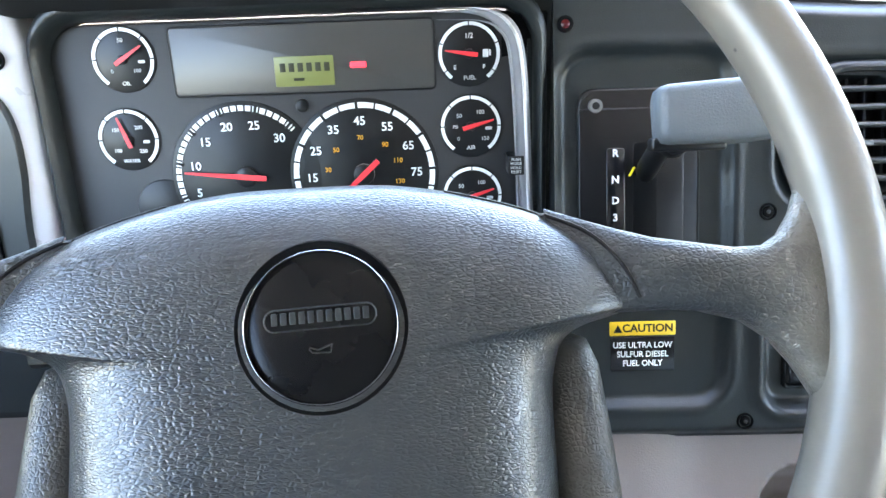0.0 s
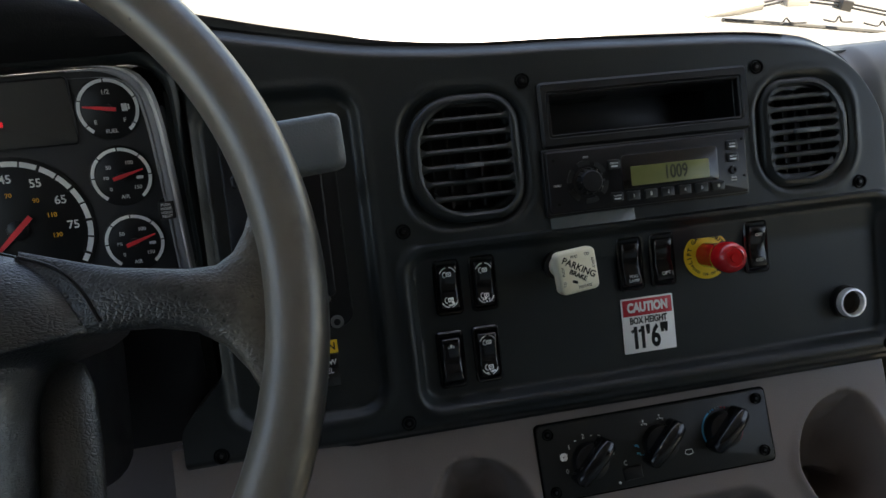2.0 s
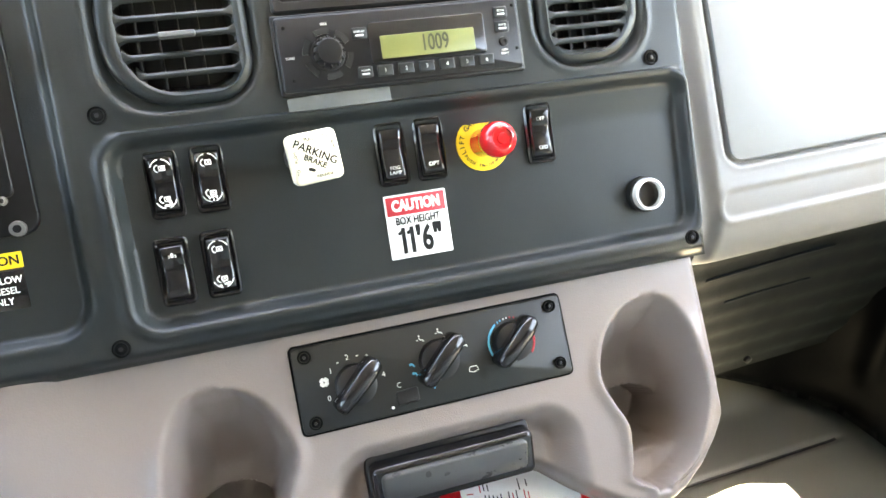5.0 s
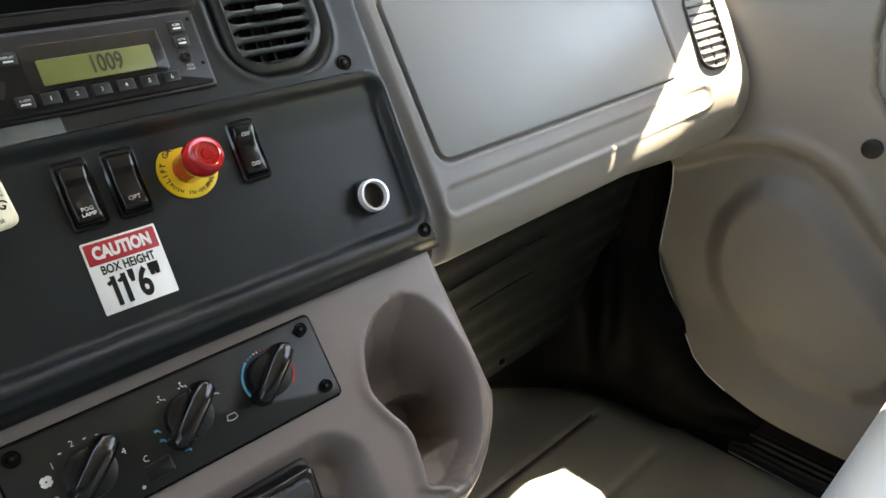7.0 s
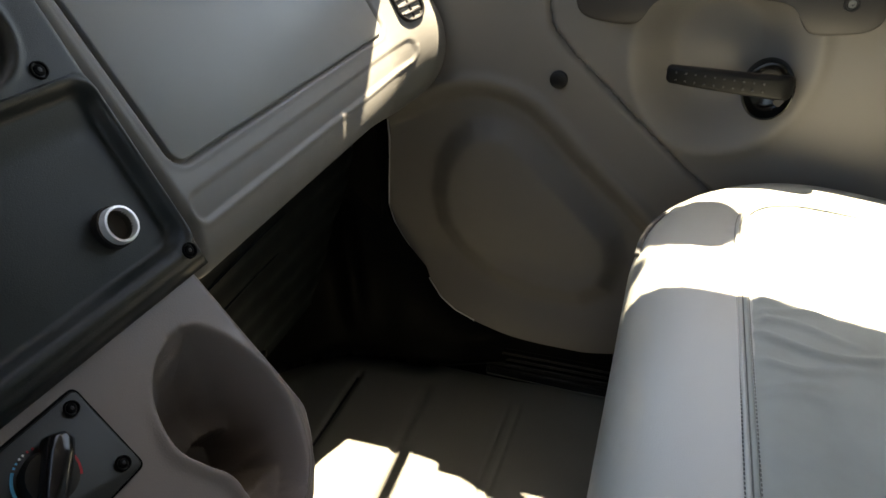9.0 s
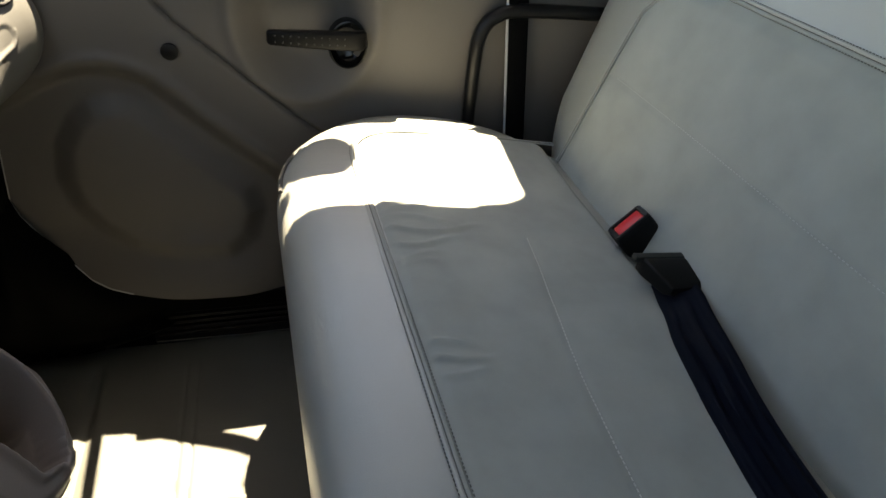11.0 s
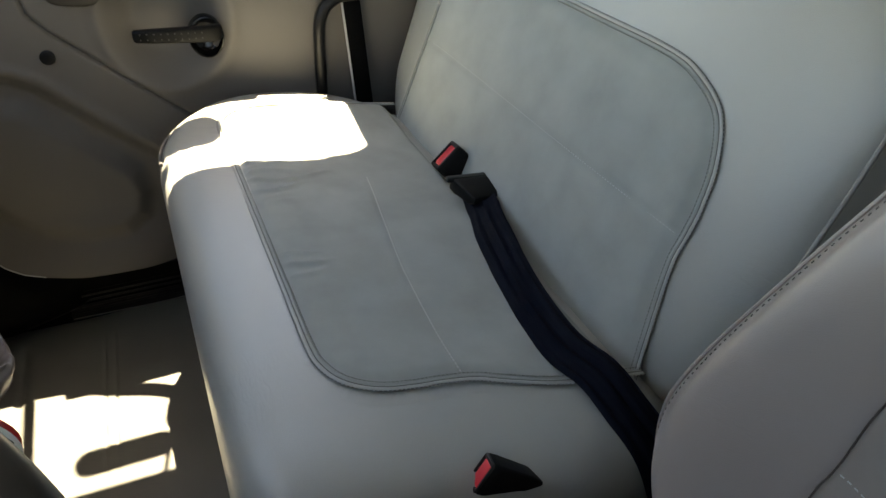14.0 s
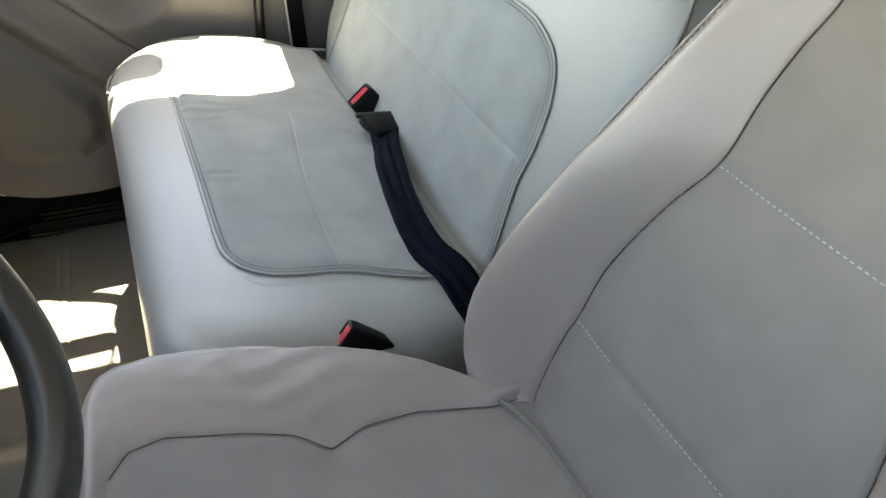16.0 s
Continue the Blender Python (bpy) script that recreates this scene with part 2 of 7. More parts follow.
# ---- mesh helpers ----
def finish(bm, smooth=40):
    bmesh.ops.recalc_face_normals(bm, faces=bm.faces)
    for f in bm.faces:
        f.smooth = True
    for e in bm.edges:
        if len(e.link_faces) == 2 and e.calc_face_angle(0) > radians(smooth):
            e.smooth = False


def part(name, bm, material, parent=None, label="", m=None, smooth=40):
    if m is not None and m.determinant() < 0:      # a mirrored pose: turn the mesh itself round
        for v in bm.verts:
            v.co.x = -v.co.x
        m = m @ Matrix.Diagonal((-1, 1, 1, 1))
    finish(bm, smooth)
    me = bpy.data.meshes.new(name)
    bm.to_mesh(me)
    bm.free()
    me.materials.append(material)
    ob = new(name, me)
    if m is not None:
        ob.matrix_basis = m
    if parent is not None:
        ob.parent = parent
    if label:
        tagged(ob, label)
    return ob


def thing(name, label, category, m=None, group="", kind=""):
    ob = new(name)
    ob.empty_display_size = 0.02
    if m is not None:
        ob.matrix_basis = m
    return tagged(ob, label, category, group, kind)


def rr(hx, hy, r, z=0.0, n=6, cx=0.0, cy=0.0):
    """A ring: a rounded rectangle of half sizes hx, hy with corner radius r at height z."""
    r = max(min(r, hx - 1e-5, hy - 1e-5), 1e-5)
    out = []
    for qx, qy, a0 in ((1, 1, 0), (-1, 1, 90), (-1, -1, 180), (1, -1, 270)):
        for k in range(n + 1):
            a = radians(a0 + 90 * k / n)
            out.append(Vector((cx + qx * (hx - r) + r * math.cos(a), cy + qy * (hy - r) + r * math.sin(a), z)))
    return out


def circ(r, z=0.0, n=32, cx=0.0, cy=0.0):
    return [Vector((cx + r * math.cos(2 * math.pi * k / n), cy + r * math.sin(2 * math.pi * k / n), z)) for k in range(n)]


def loft(bm, rings, first=True, last=True, closed=True):
    """Skins rings of equal length one to the next; first, last: whether the ends are capped."""
    vs = [[bm.verts.new(p) for p in ring] for ring in rings]
    n = len(vs[0])
    for a, b in zip(vs, vs[1:]):
        for k in range(n if closed else n - 1):
            j = (k + 1) % n
            bm.faces.new((a[k], a[j], b[j], b[k]))
    if first and closed:
        bm.faces.new(vs[0][::-1])
    if last and closed:
        bm.faces.new(vs[-1])
    return vs


def plate(hx, hy, r, z0, z1, bev=0.0015, n=5, cx=0.0, cy=0.0, bm=None):
    """A rounded slab from z0 to z1 with an eased upper edge."""
    bm = bm or bmesh.new()
    b = min(bev, hx * 0.45, hy * 0.45)
    loft(bm, [rr(hx, hy, r, z0, n, cx, cy), rr(hx, hy, r, z1 - b, n, cx, cy), rr(hx - b * 0.35, hy - b * 0.35, r - b * 0.3, z1 - b * 0.35, n, cx, cy), rr(hx - b, hy - b, r - b, z1, n, cx, cy)])
    return bm


def disc(r, z0, z1, bev=0.001, n=28, cx=0.0, cy=0.0, bm=None):
    bm = bm or bmesh.new()
    b = min(bev, r * 0.45)
    loft(bm, [circ(r, z0, n, cx, cy), circ(r, z1 - b, n, cx, cy), circ(r - b * 0.35, z1 - b * 0.35, n, cx, cy), circ(r - b, z1, n, cx, cy)])
    return bm


def lathe(profile, n=32, bm=None):
    """Turned about z from (radius, height) pairs."""
    bm = bm or bmesh.new()
    loft(bm, [circ(r, z, n) for r, z in profile], False, False)
    return bm


def frame_ring(ho, hi, r, z0, z1, bev=0.002, n=6, bm=None, cx=0, cy=0):
    """A rounded rectangular frame: outer half sizes ho, inner hi."""
    bm = bm or bmesh.new()
    ri = max(r - (ho[0] - hi[0]), 0.001)
    loft(bm, [rr(*ho, r, z0, n, cx, cy), rr(*ho, r, z1 - bev, n, cx, cy), rr(ho[0] - bev, ho[1] - bev, r - bev, z1, n, cx, cy),
              rr(hi[0] + bev, hi[1] + bev, ri + bev, z1, n, cx, cy), rr(*hi, ri, z1 - bev, n, cx, cy), rr(*hi, ri, z0, n, cx, cy)], False, False)
    return bm


def tube(points, r, n=8, bm=None, closed=False, flat=1.0):
    """A round cord along points. flat < 1 presses it along its own side axis."""
    bm = bm or bmesh.new()
    pts = [Vector(p) for p in points]
    up = Vector((0, 0, 1))
    rings = []
    m = len(pts)
    for i, p in enumerate(pts):
        d = (pts[(i + 1) % m] - pts[i - 1]) if closed else (pts[min(i + 1, m - 1)] - pts[max(i - 1, 0)])
        d.normalize()
        s = d.cross(up)
        if s.length < 1e-4:
            s = d.cross(Vector((1, 0, 0)))
        s.normalize()
        w = s.cross(d)
        rad = r[i] if isinstance(r, (list, tuple)) else r
        rings.append([p + s * rad * math.cos(2 * math.pi * k / n) + w * rad * flat * math.sin(2 * math.pi * k / n) for k in range(n)])
    if closed:
        rings.append(rings[0])
        vs = [[bm.verts.new(q) for q in ring] for ring in rings[:-1]]
        for a, b in zip(vs, vs[1:] + vs[:1]):
            for k in range(n):
                bm.faces.new((a[k], a[(k + 1) % n], b[(k + 1) % n], b[k]))
    else:
        loft(bm, rings)
    return bm


def smoothed(points, per=8):
    """A Catmull-Rom curve through points."""
    p = [Vector(q) for q in points]
    p = [p[0] * 2 - p[1]] + p + [p[-1] * 2 - p[-2]]
    out = []
    for i in range(1, len(p) - 2):
        for k in range(per):
            t = k / per
            a, b, c, d = p[i - 1], p[i], p[i + 1], p[i + 2]
            out.append(0.5 * ((2 * b) + (c - a) * t + (2 * a - 5 * b + 4 * c - d) * t * t + (3 * b - a - 3 * c + d) * t ** 3))
    return out + [p[-2]]


def box(x0, x1, y0, y1, z0, z1, bm=None):
    bm = bm or bmesh.new()
    v = [bm.verts.new(p) for p in ((x0, y0, z0), (x1, y0, z0), (x1, y1, z0), (x0, y1, z0), (x0, y0, z1), (x1, y0, z1), (x1, y1, z1), (x0, y1, z1))]
    for f in ((3, 2, 1, 0), (4, 5, 6, 7), (0, 1, 5, 4), (1, 2, 6, 5), (2, 3, 7, 6), (3, 0, 4, 7)):
        bm.faces.new([v[k] for k in f])
    return bm


def extrude_profile(profile, x0, x1, n=2, bm=None, closed=True):
    """A (y, z) outline drawn out along x."""
    bm = bm or bmesh.new()
    loft(bm, [[Vector((x0 + (x1 - x0) * k / (n - 1), y, z)) for y, z in profile] for k in range(n)], closed, closed, closed)
    return bm


def text_part(body, size, material, parent, m, name="lettering", depth=0.0002, align="CENTER", bold=0.0, squeeze=1.0):
    """Raised letters of the built-in font, as a mesh."""
    cu = bpy.data.curves.new(name, "FONT")
    cu.body, cu.size, cu.align_x, cu.align_y, cu.extrude = body, size, align, "CENTER", depth
    cu.offset, cu.resolution_u = bold, 3
    tmp = new(name, cu)
    bpy.context.view_layer.update()
    me = bpy.data.meshes.new_from_object(tmp.evaluated_get(bpy.context.evaluated_depsgraph_get()))
    bpy.data.objects.remove(tmp)
    bpy.data.curves.remove(cu)
    me.materials.clear()
    me.materials.append(material)
    ob = new(name, me)
    ob.matrix_basis = m @ Matrix.Diagonal((squeeze, 1, 1, 1))
    ob.parent = parent
    return ob


def surface(fn, us, vs, thick=0.0, bm=None):
    """A sheet fn(u, v) -> point over two lists of steps; thick: depth of a skirt pulled along -z of the sheet's own frame."""
    bm = bm or bmesh.new()
    g = [[bm.verts.new(fn(u, v)) for u in us] for v in vs]
    for a, b in zip(g, g[1:]):
        for k in range(len(us) - 1):
            bm.faces.new((a[k], a[k + 1], b[k + 1], b[k]))
    return bm


def steps(a, b, n):
    return [a + (b - a) * k / (n - 1) for k in range(n)]


def sstep(a, b, x):
    t = min(max((x - a) / (b - a), 0.0), 1.0)
    return t * t * (3 - 2 * t)


def panel_frame(x0, z0, c0, c1, c2):
    """The pose of a leaning panel y = c0 + c1 x + c2 z: x along it, y up it, z out of it towards the seats."""
    u = Vector((1, c1, 0)).normalized()
    v = Vector((0, c2, 1))
    v = (v - u * v.dot(u)).normalized()
    n = u.cross(v)
    o = Vector((x0, c0 + c1 * x0 + c2 * z0, z0))
    return Matrix(((u.x, v.x, n.x, o.x), (u.y, v.y, n.y, o.y), (u.z, v.z, n.z, o.z), (0, 0, 0, 1)))


def back_frame(x0, y0, z0, lean):
    """The mirrored pose of a seat back that faces forward: x across, y up it, z out of it towards the dashboard."""
    v, n = Vector((0, -lean, 1)).normalized(), Vector((0, 1, lean)).normalized()
    return Matrix(((1, v.x, n.x, x0), (0, v.y, n.y, y0), (0, v.z, n.z, z0), (0, 0, 0, 1)))


DASH = panel_frame(0.5, 0.8, 0.288, -0.056, 0.531)      # centre panel
CLIM = panel_frame(0.5, 0.66, 0.15, -0.048, 0.757)      # lower console
CLUS = panel_frame(0.0, 0.93, 0.5275, -0.04, 0.299)     # instrument cluster
GBOX = panel_frame(1.1, 0.75, 0.29, -0.008, 0.584)      # glovebox
WHEEL = panel_frame(-0.003, 0.987, 0.50 - 0.987, 0.0, 1.0)     # steering wheel


def at(m, u, v, n=0.0, turn=0.0):
    """A pose on a panel, from millimetres along, up and out of it."""
    return m @ pose(u / 1000, v / 1000, n / 1000, 0, 0, turn)

# ---- the shell of the cab ----
def ribbed(x0, x1, y0, y1, z, count, along_y=True, bm=None):
    bm = bm or bmesh.new()
    for k in range(count):
        c = (k + 0.5) / count
        if along_y:
            w = (x1 - x0) / count * 0.28
            xc = x0 + (x1 - x0) * c
            prof = [rr(w, (y1 - y0) / 2, 0.002, z - 0.002, 2, xc, (y0 + y1) / 2), rr(w * 0.6, (y1 - y0) / 2 - 0.002, 0.002, z + 0.003, 2, xc, (y0 + y1) / 2)]
        else:
            w = (y1 - y0) / count * 0.28
            yc = y0 + (y1 - y0) * c
            prof = [rr((x1 - x0) / 2, w, 0.002, z - 0.002, 2, (x0 + x1) / 2, yc), rr((x1 - x0) / 2 - 0.002, w * 0.6, 0.002, z + 0.003, 2, (x0 + x1) / 2, yc)]
        loft(bm, prof)
    return bm



def floor_height(x, y):
    """The rubber mat: shallow cross grooves, a rise to the toe board and to the engine tunnel."""
    z = 0.004 * noise.noise(Vector((x * 5, y * 5, 0.3)))
    for gy, w, deep in ((0.842, 0.007, 0.007), (0.690, 0.009, 0.008), (0.520, 0.003, 0.003), (0.498, 0.003, 0.003)):
        z -= deep * math.exp(-((y - gy + 0.03 * (x - 1.2)) / w) ** 2) * sstep(0.96, 1.0, x) * sstep(1.43, 1.38, x)
    z += 0.30 * sstep(0.93, 1.12, y) ** 1.5
    z += 0.10 * sstep(0.80, 0.62, x) * sstep(-0.2, 0.2, y)
    return z


bm = surface(lambda x, y: Vector((x, y, floor_height(x, y))), steps(-0.62, 1.50, 220), steps(-1.0, 0.2, 40)[:-1] + steps(0.2, 1.12, 260))
floor = tagged(part("floor", bm, FLOORMAT, smooth=60), "grey-beige rubber floor mat with shallow grooves, sunlit", "floor", kind="structure")
part("floor_pan", box(-0.62, 1.50, -1.0, 1.12, -0.06, -0.03), RUBBER, floor)
# narrow black strip that follows the front groove of the mat
bm = surface(lambda x, t: Vector((x, 0.842 - 0.03 * (x - 1.2) + t, floor_height(x, 0.842 - 0.03 * (x - 1.2) + t) + 0.0015)), steps(1.02, 1.40, 60), steps(-0.003, 0.003, 5))
part("groove_strip", bm, BLACK, floor, "narrow black strip along a groove in the mat")

bm = extrude_profile([(1.13, 0.10), (1.08, 0.30), (1.02, 0.52), (0.97, 0.75), (1.10, 0.76), (1.2, 0.3), (1.2, 0.1)], -0.62, 1.52, 40)
for v in bm.verts:
    if v.co.y < 1.13 and 0.5 < v.co.x < 1.5:
        v.co.y += 0.006 * math.sin(v.co.x * 60)
tagged(part("firewall", bm, RUBBER, smooth=50), "black insulated firewall under the dashboard", "firewall", kind="structure")
def cover_y(x, z):
    """The face of the heater cover: it leans forward as it goes down, and swells in the middle."""
    s = (0.66 - z) / 0.47
    return 0.775 + 0.135 * s ** 0.8 + 0.02 * math.sin(math.pi * s) * (0.3 - abs(x - 1.15)) + 0.0016 * math.sin(130 * z) * sstep(0.66, 0.58, z)


bm = bmesh.new()
loft(bm, [[Vector((x, cover_y(x, z), z)) for z in steps(0.66, 0.19, 60)] + [Vector((x, 1.06, 0.17)), Vector((x, 1.02, 0.66))] for x in steps(0.80, 1.47, 40)])
knee = tagged(part("heater_cover", bm, SLATE, smooth=50), "dark slate ribbed heater cover under the glovebox", "cover")
for k in range(3):
    z0 = 0.545 - 0.075 * k
    part("rib", tube([(x, cover_y(x, z0 + 0.03 * (x - 0.9)) - 0.001, z0 + 0.03 * (x - 0.9)) for x in steps(0.92 + 0.07 * k, 1.22, 16)], 0.0022, 6), SLATE, knee)
part("clip", disc(0.007, 0, 0.006, 0.002, 14), BLACK, knee, m=pose(1.185, cover_y(1.185, 0.215) - 0.003, 0.215, 90, 0, 0))

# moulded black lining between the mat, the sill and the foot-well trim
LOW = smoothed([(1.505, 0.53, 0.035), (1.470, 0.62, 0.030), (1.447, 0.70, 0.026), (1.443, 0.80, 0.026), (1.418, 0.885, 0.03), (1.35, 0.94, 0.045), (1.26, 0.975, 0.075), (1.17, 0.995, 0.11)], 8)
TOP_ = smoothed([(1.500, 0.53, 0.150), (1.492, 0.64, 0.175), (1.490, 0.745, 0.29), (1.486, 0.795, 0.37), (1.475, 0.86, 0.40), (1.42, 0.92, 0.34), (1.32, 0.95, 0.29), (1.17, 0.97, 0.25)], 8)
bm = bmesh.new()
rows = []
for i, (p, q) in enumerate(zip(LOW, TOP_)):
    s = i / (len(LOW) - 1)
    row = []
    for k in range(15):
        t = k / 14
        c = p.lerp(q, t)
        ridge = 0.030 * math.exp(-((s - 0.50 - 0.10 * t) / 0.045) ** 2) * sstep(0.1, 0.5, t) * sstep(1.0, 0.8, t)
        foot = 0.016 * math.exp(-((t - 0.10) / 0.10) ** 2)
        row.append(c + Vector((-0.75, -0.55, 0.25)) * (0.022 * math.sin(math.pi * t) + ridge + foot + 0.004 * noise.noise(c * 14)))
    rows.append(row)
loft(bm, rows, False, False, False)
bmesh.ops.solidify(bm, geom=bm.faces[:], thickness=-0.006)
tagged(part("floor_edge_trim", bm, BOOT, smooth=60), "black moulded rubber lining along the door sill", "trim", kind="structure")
sill = thing("sill_plate", "black ribbed plastic scuff plate at the door sill", "sill plate", pose(1.482, 0.395, 0.0, 0, -84, 0))
part("plate", plate(0.064, 0.185, 0.006, -0.004, 0.003, 0.002, cx=0.068), BLACK, sill)
for k in range(7):
    part("rib", plate(0.0030, 0.178, 0.0015, 0.002, 0.0075, 0.0015, 2, cx=0.026 + 0.014 * k), BLACK, sill)
part("edge_strip", tube([(0.008, -0.183, 0.004), (0.006, 0.0, 0.005), (0.010, 0.183, 0.004)], 0.0016, 6), mat("pale_grey_edge", (0.16, 0.16, 0.15), 0.5), sill, "pale strip along the edge of the plate")


# black sheets added over the beige wall so the gaps under the trim stay dark
dark_filler = tagged(part("sill_dark_filler", box(1.478, 1.487, 0.796, 1.15, -0.03, 0.60), RUBBER), "black filler sheets added behind the foot-well trim to keep its gaps dark", "trim", kind="structure")
part("sill_dark_sheet", box(1.483, 1.4895, 0.20, 0.790, -0.03, 0.112), RUBBER, dark_filler)
part("door_dark_sheet", box(1.506, 1.5115, 0.52, 0.790, 0.115, 0.46), RUBBER, dark_filler)
part("edge_dark_sheet", box(1.478, 1.5290, 0.7905, 0.7935, -0.02, 0.60), RUBBER, dark_filler)


# -- right door and kick panel: one sheet each, shaped in (y, z) on the door's plane
def sd_round(x, y, cx, cy, hx, hy, r):
    qx, qy = abs(x - cx) - hx + r, abs(y - cy) - hy + r
    return math.hypot(max(qx, 0), max(qy, 0)) + min(max(qx, qy), 0) - r


def seg_dist(px, py, pts):
    best = 9.0
    for (ax, ay), (bx, by) in zip(pts, pts[1:]):
        t = max(0, min(1, ((px - ax) * (bx - ax) + (py - ay) * (by - ay)) / ((bx - ax) ** 2 + (by - ay) ** 2)))
        best = min(best, math.hypot(px - ax - t * (bx - ax), py - ay - t * (by - ay)))
    return best


DOOR_SEAM = [(0.50, 0.98), (0.497, 0.80), (0.484, 0.728), (0.455, 0.693), (0.36, 0.607), (0.257, 0.515), (0.10, 0.39), (0.05, 0.36)]
KICK_EDGE = [(0.80, 0.545), (0.755, 0.566), (0.715, 0.588), (0.661, 0.607), (0.62, 0.616), (0.583, 0.617), (0.545, 0.609), (0.507, 0.590), (0.470, 0.556), (0.426, 0.512), (0.318, 0.415), (0.22, 0.325)]
SWELL = [(0.690, 0.40), (0.683, 0.47), (0.655, 0.52), (0.62, 0.548), (0.58, 0.557), (0.545, 0.550), (0.511, 0.527), (0.418, 0.438), (0.35, 0.368), (0.335, 0.31), (0.355, 0.25), (0.403, 0.222), (0.50, 0.224), (0.58, 0.245), (0.64, 0.29), (0.675, 0.34), (0.690, 0.40)]


def inside(y, z, ring):
    odd = False
    for (ay, az), (by, bz) in zip(ring, ring[1:]):
        if (az > z) != (bz > z) and y < (by - ay) * (z - az) / (bz - az) + ay:
            odd = not odd
    return odd


def door_in(y, z):
    """How far the trim stands in from the door's plane, in metres."""
    d = 0.0
    # scooped bowl behind the handle
    e = math.hypot((y - 0.235) / 0.125, (z - 0.70) / 0.145)
    d -= 0.045 * sstep(1.0, 0.45, e)
    d += 0.006 * math.exp(-((e - 1.05) / 0.10) ** 2)
    # parting line between the door and the front trim
    d -= 0.010 * math.exp(-(seg_dist(y, z, DOOR_SEAM) / 0.0035) ** 2)
    # arched step of the foot-well trim
    k = seg_dist(y, z, KICK_EDGE)
    below = z < np.interp(y, [p[0] for p in KICK_EDGE[::-1]], [p[1] for p in KICK_EDGE[::-1]])
    s = k if below else -k
    if y > 0.2:
        d -= 0.030 * sstep(-0.010, 0.026, s) * sstep(0.2, 0.3, y)
        d += 0.005 * math.exp(-((s + 0.018) / 0.010) ** 2) * sstep(0.2, 0.3, y)
    # loudspeaker-like swelling inside it
    q = seg_dist(y, z, SWELL) * (-1 if inside(y, z, SWELL) else 1)
    d += 0.022 * sstep(0.014, -0.034, q)
    d += 0.05 * sstep(0.30, 0.13, z) * sstep(0.2, 0.4, y)
    # the panel leans out to the window
    d -= 0.10 * max(0, z - 0.80)
    return d


TRIM_EDGE = smoothed([(-0.6, 0.10, 0), (0.20, 0.125, 0), (0.342, 0.128, 0), (0.487, 0.132, 0), (0.566, 0.146, 0), (0.655, 0.178, 0), (0.711, 0.234, 0), (0.757, 0.292, 0), (0.776, 0.326, 0), (0.786, 0.365, 0)], 8)


def trim_low(y):
    """The lower edge of the foot-well trim."""
    return float(np.interp(y, [p.x for p in TRIM_EDGE], [p.y for p in TRIM_EDGE]))


def door_sheet(y0, y1, top, ny, nz):
    bm = bmesh.new()
    g = []
    for j in range(nz):
        row = []
        for i in range(ny):
            y = y0 + (y1 - y0) * i / (ny - 1)
            lo = trim_low(y)
            z = lo + (top - lo) * j / (nz - 1)
            row.append(bm.verts.new((1.475 - door_in(y, z), y - 0.075 * max(z - 0.37, 0) * sstep(0.60, 0.786, y), z)))
        g.append(row)
    for a, b in zip(g, g[1:]):
        for k in range(ny - 1):
            bm.faces.new((a[k], b[k], b[k + 1], a[k + 1]))
    rim = [e for e in bm.edges if e.is_boundary]
    for v in {v for e in bmesh.ops.extrude_edge_only(bm, edges=rim)["geom"] if isinstance(e, bmesh.types.BMVert) for v in [e]}:
        v.co.x += 0.03
    return bm


door = thing("passenger_door", "beige moulded passenger door with a black pull handle, closed", "door", kind="thing")
part("door_trim", door_sheet(-0.14, 0.786, 0.86, 260, 190), DOORTRIM, door, smooth=60)
edge = [(0.7855, 0.60), (0.7855, 0.50), (0.7855, 0.42)] + [(y, trim_low(y) + 0.001) for y in (0.7855, 0.782, 0.776, 0.76, 0.735, 0.70, 0.672, 0.64, 0.60)]
part("trim_edge", tube([(1.4745 - door_in(y, z), y - 0.075 * max(z - 0.37, 0) * sstep(0.60, 0.786, y), z) for y, z in edge], 0.0012, 6), SILVER, door, "thin pale line along the edge of the trim")
part("plug", disc(0.0145, -0.002, 0.003, 0.0015), BLACK, door, "round black plastic plug", m=pose(1.472, 0.468, 0.646, 0, -90, 0))
def bar_section(y, x, z, hz, hx, r):
    return [Vector((x + p.x, y, z + p.y)) for p in rr(hx, hz, r, 0, 4)]


bm = bmesh.new()
loft(bm, [bar_section(*q) for q in ((0.3065, 1.4300, 0.6825, 0.0075, 0.0030, 0.003), (0.3050, 1.4290, 0.6825, 0.0105, 0.0055, 0.005), (0.3015, 1.4280, 0.6825, 0.0128, 0.0075, 0.006),
                                    (0.275, 1.4260, 0.6812, 0.0138, 0.0085, 0.006), (0.230, 1.4250, 0.6785, 0.0150, 0.0090, 0.006), (0.180, 1.4275, 0.6750, 0.0160, 0.0095, 0.006),
                                    (0.155, 1.4330, 0.6725, 0.0165, 0.0100, 0.006), (0.140, 1.4420, 0.6705, 0.0170, 0.0090, 0.006), (0.133, 1.4520, 0.6700, 0.0120, 0.0060, 0.005))])
hnd = part("handle", bm, HANDLE, door, "black studded pull handle", smooth=50)
STUD = mat("worn_stud", (0.030, 0.032, 0.034), 0.4)
stud_data = None
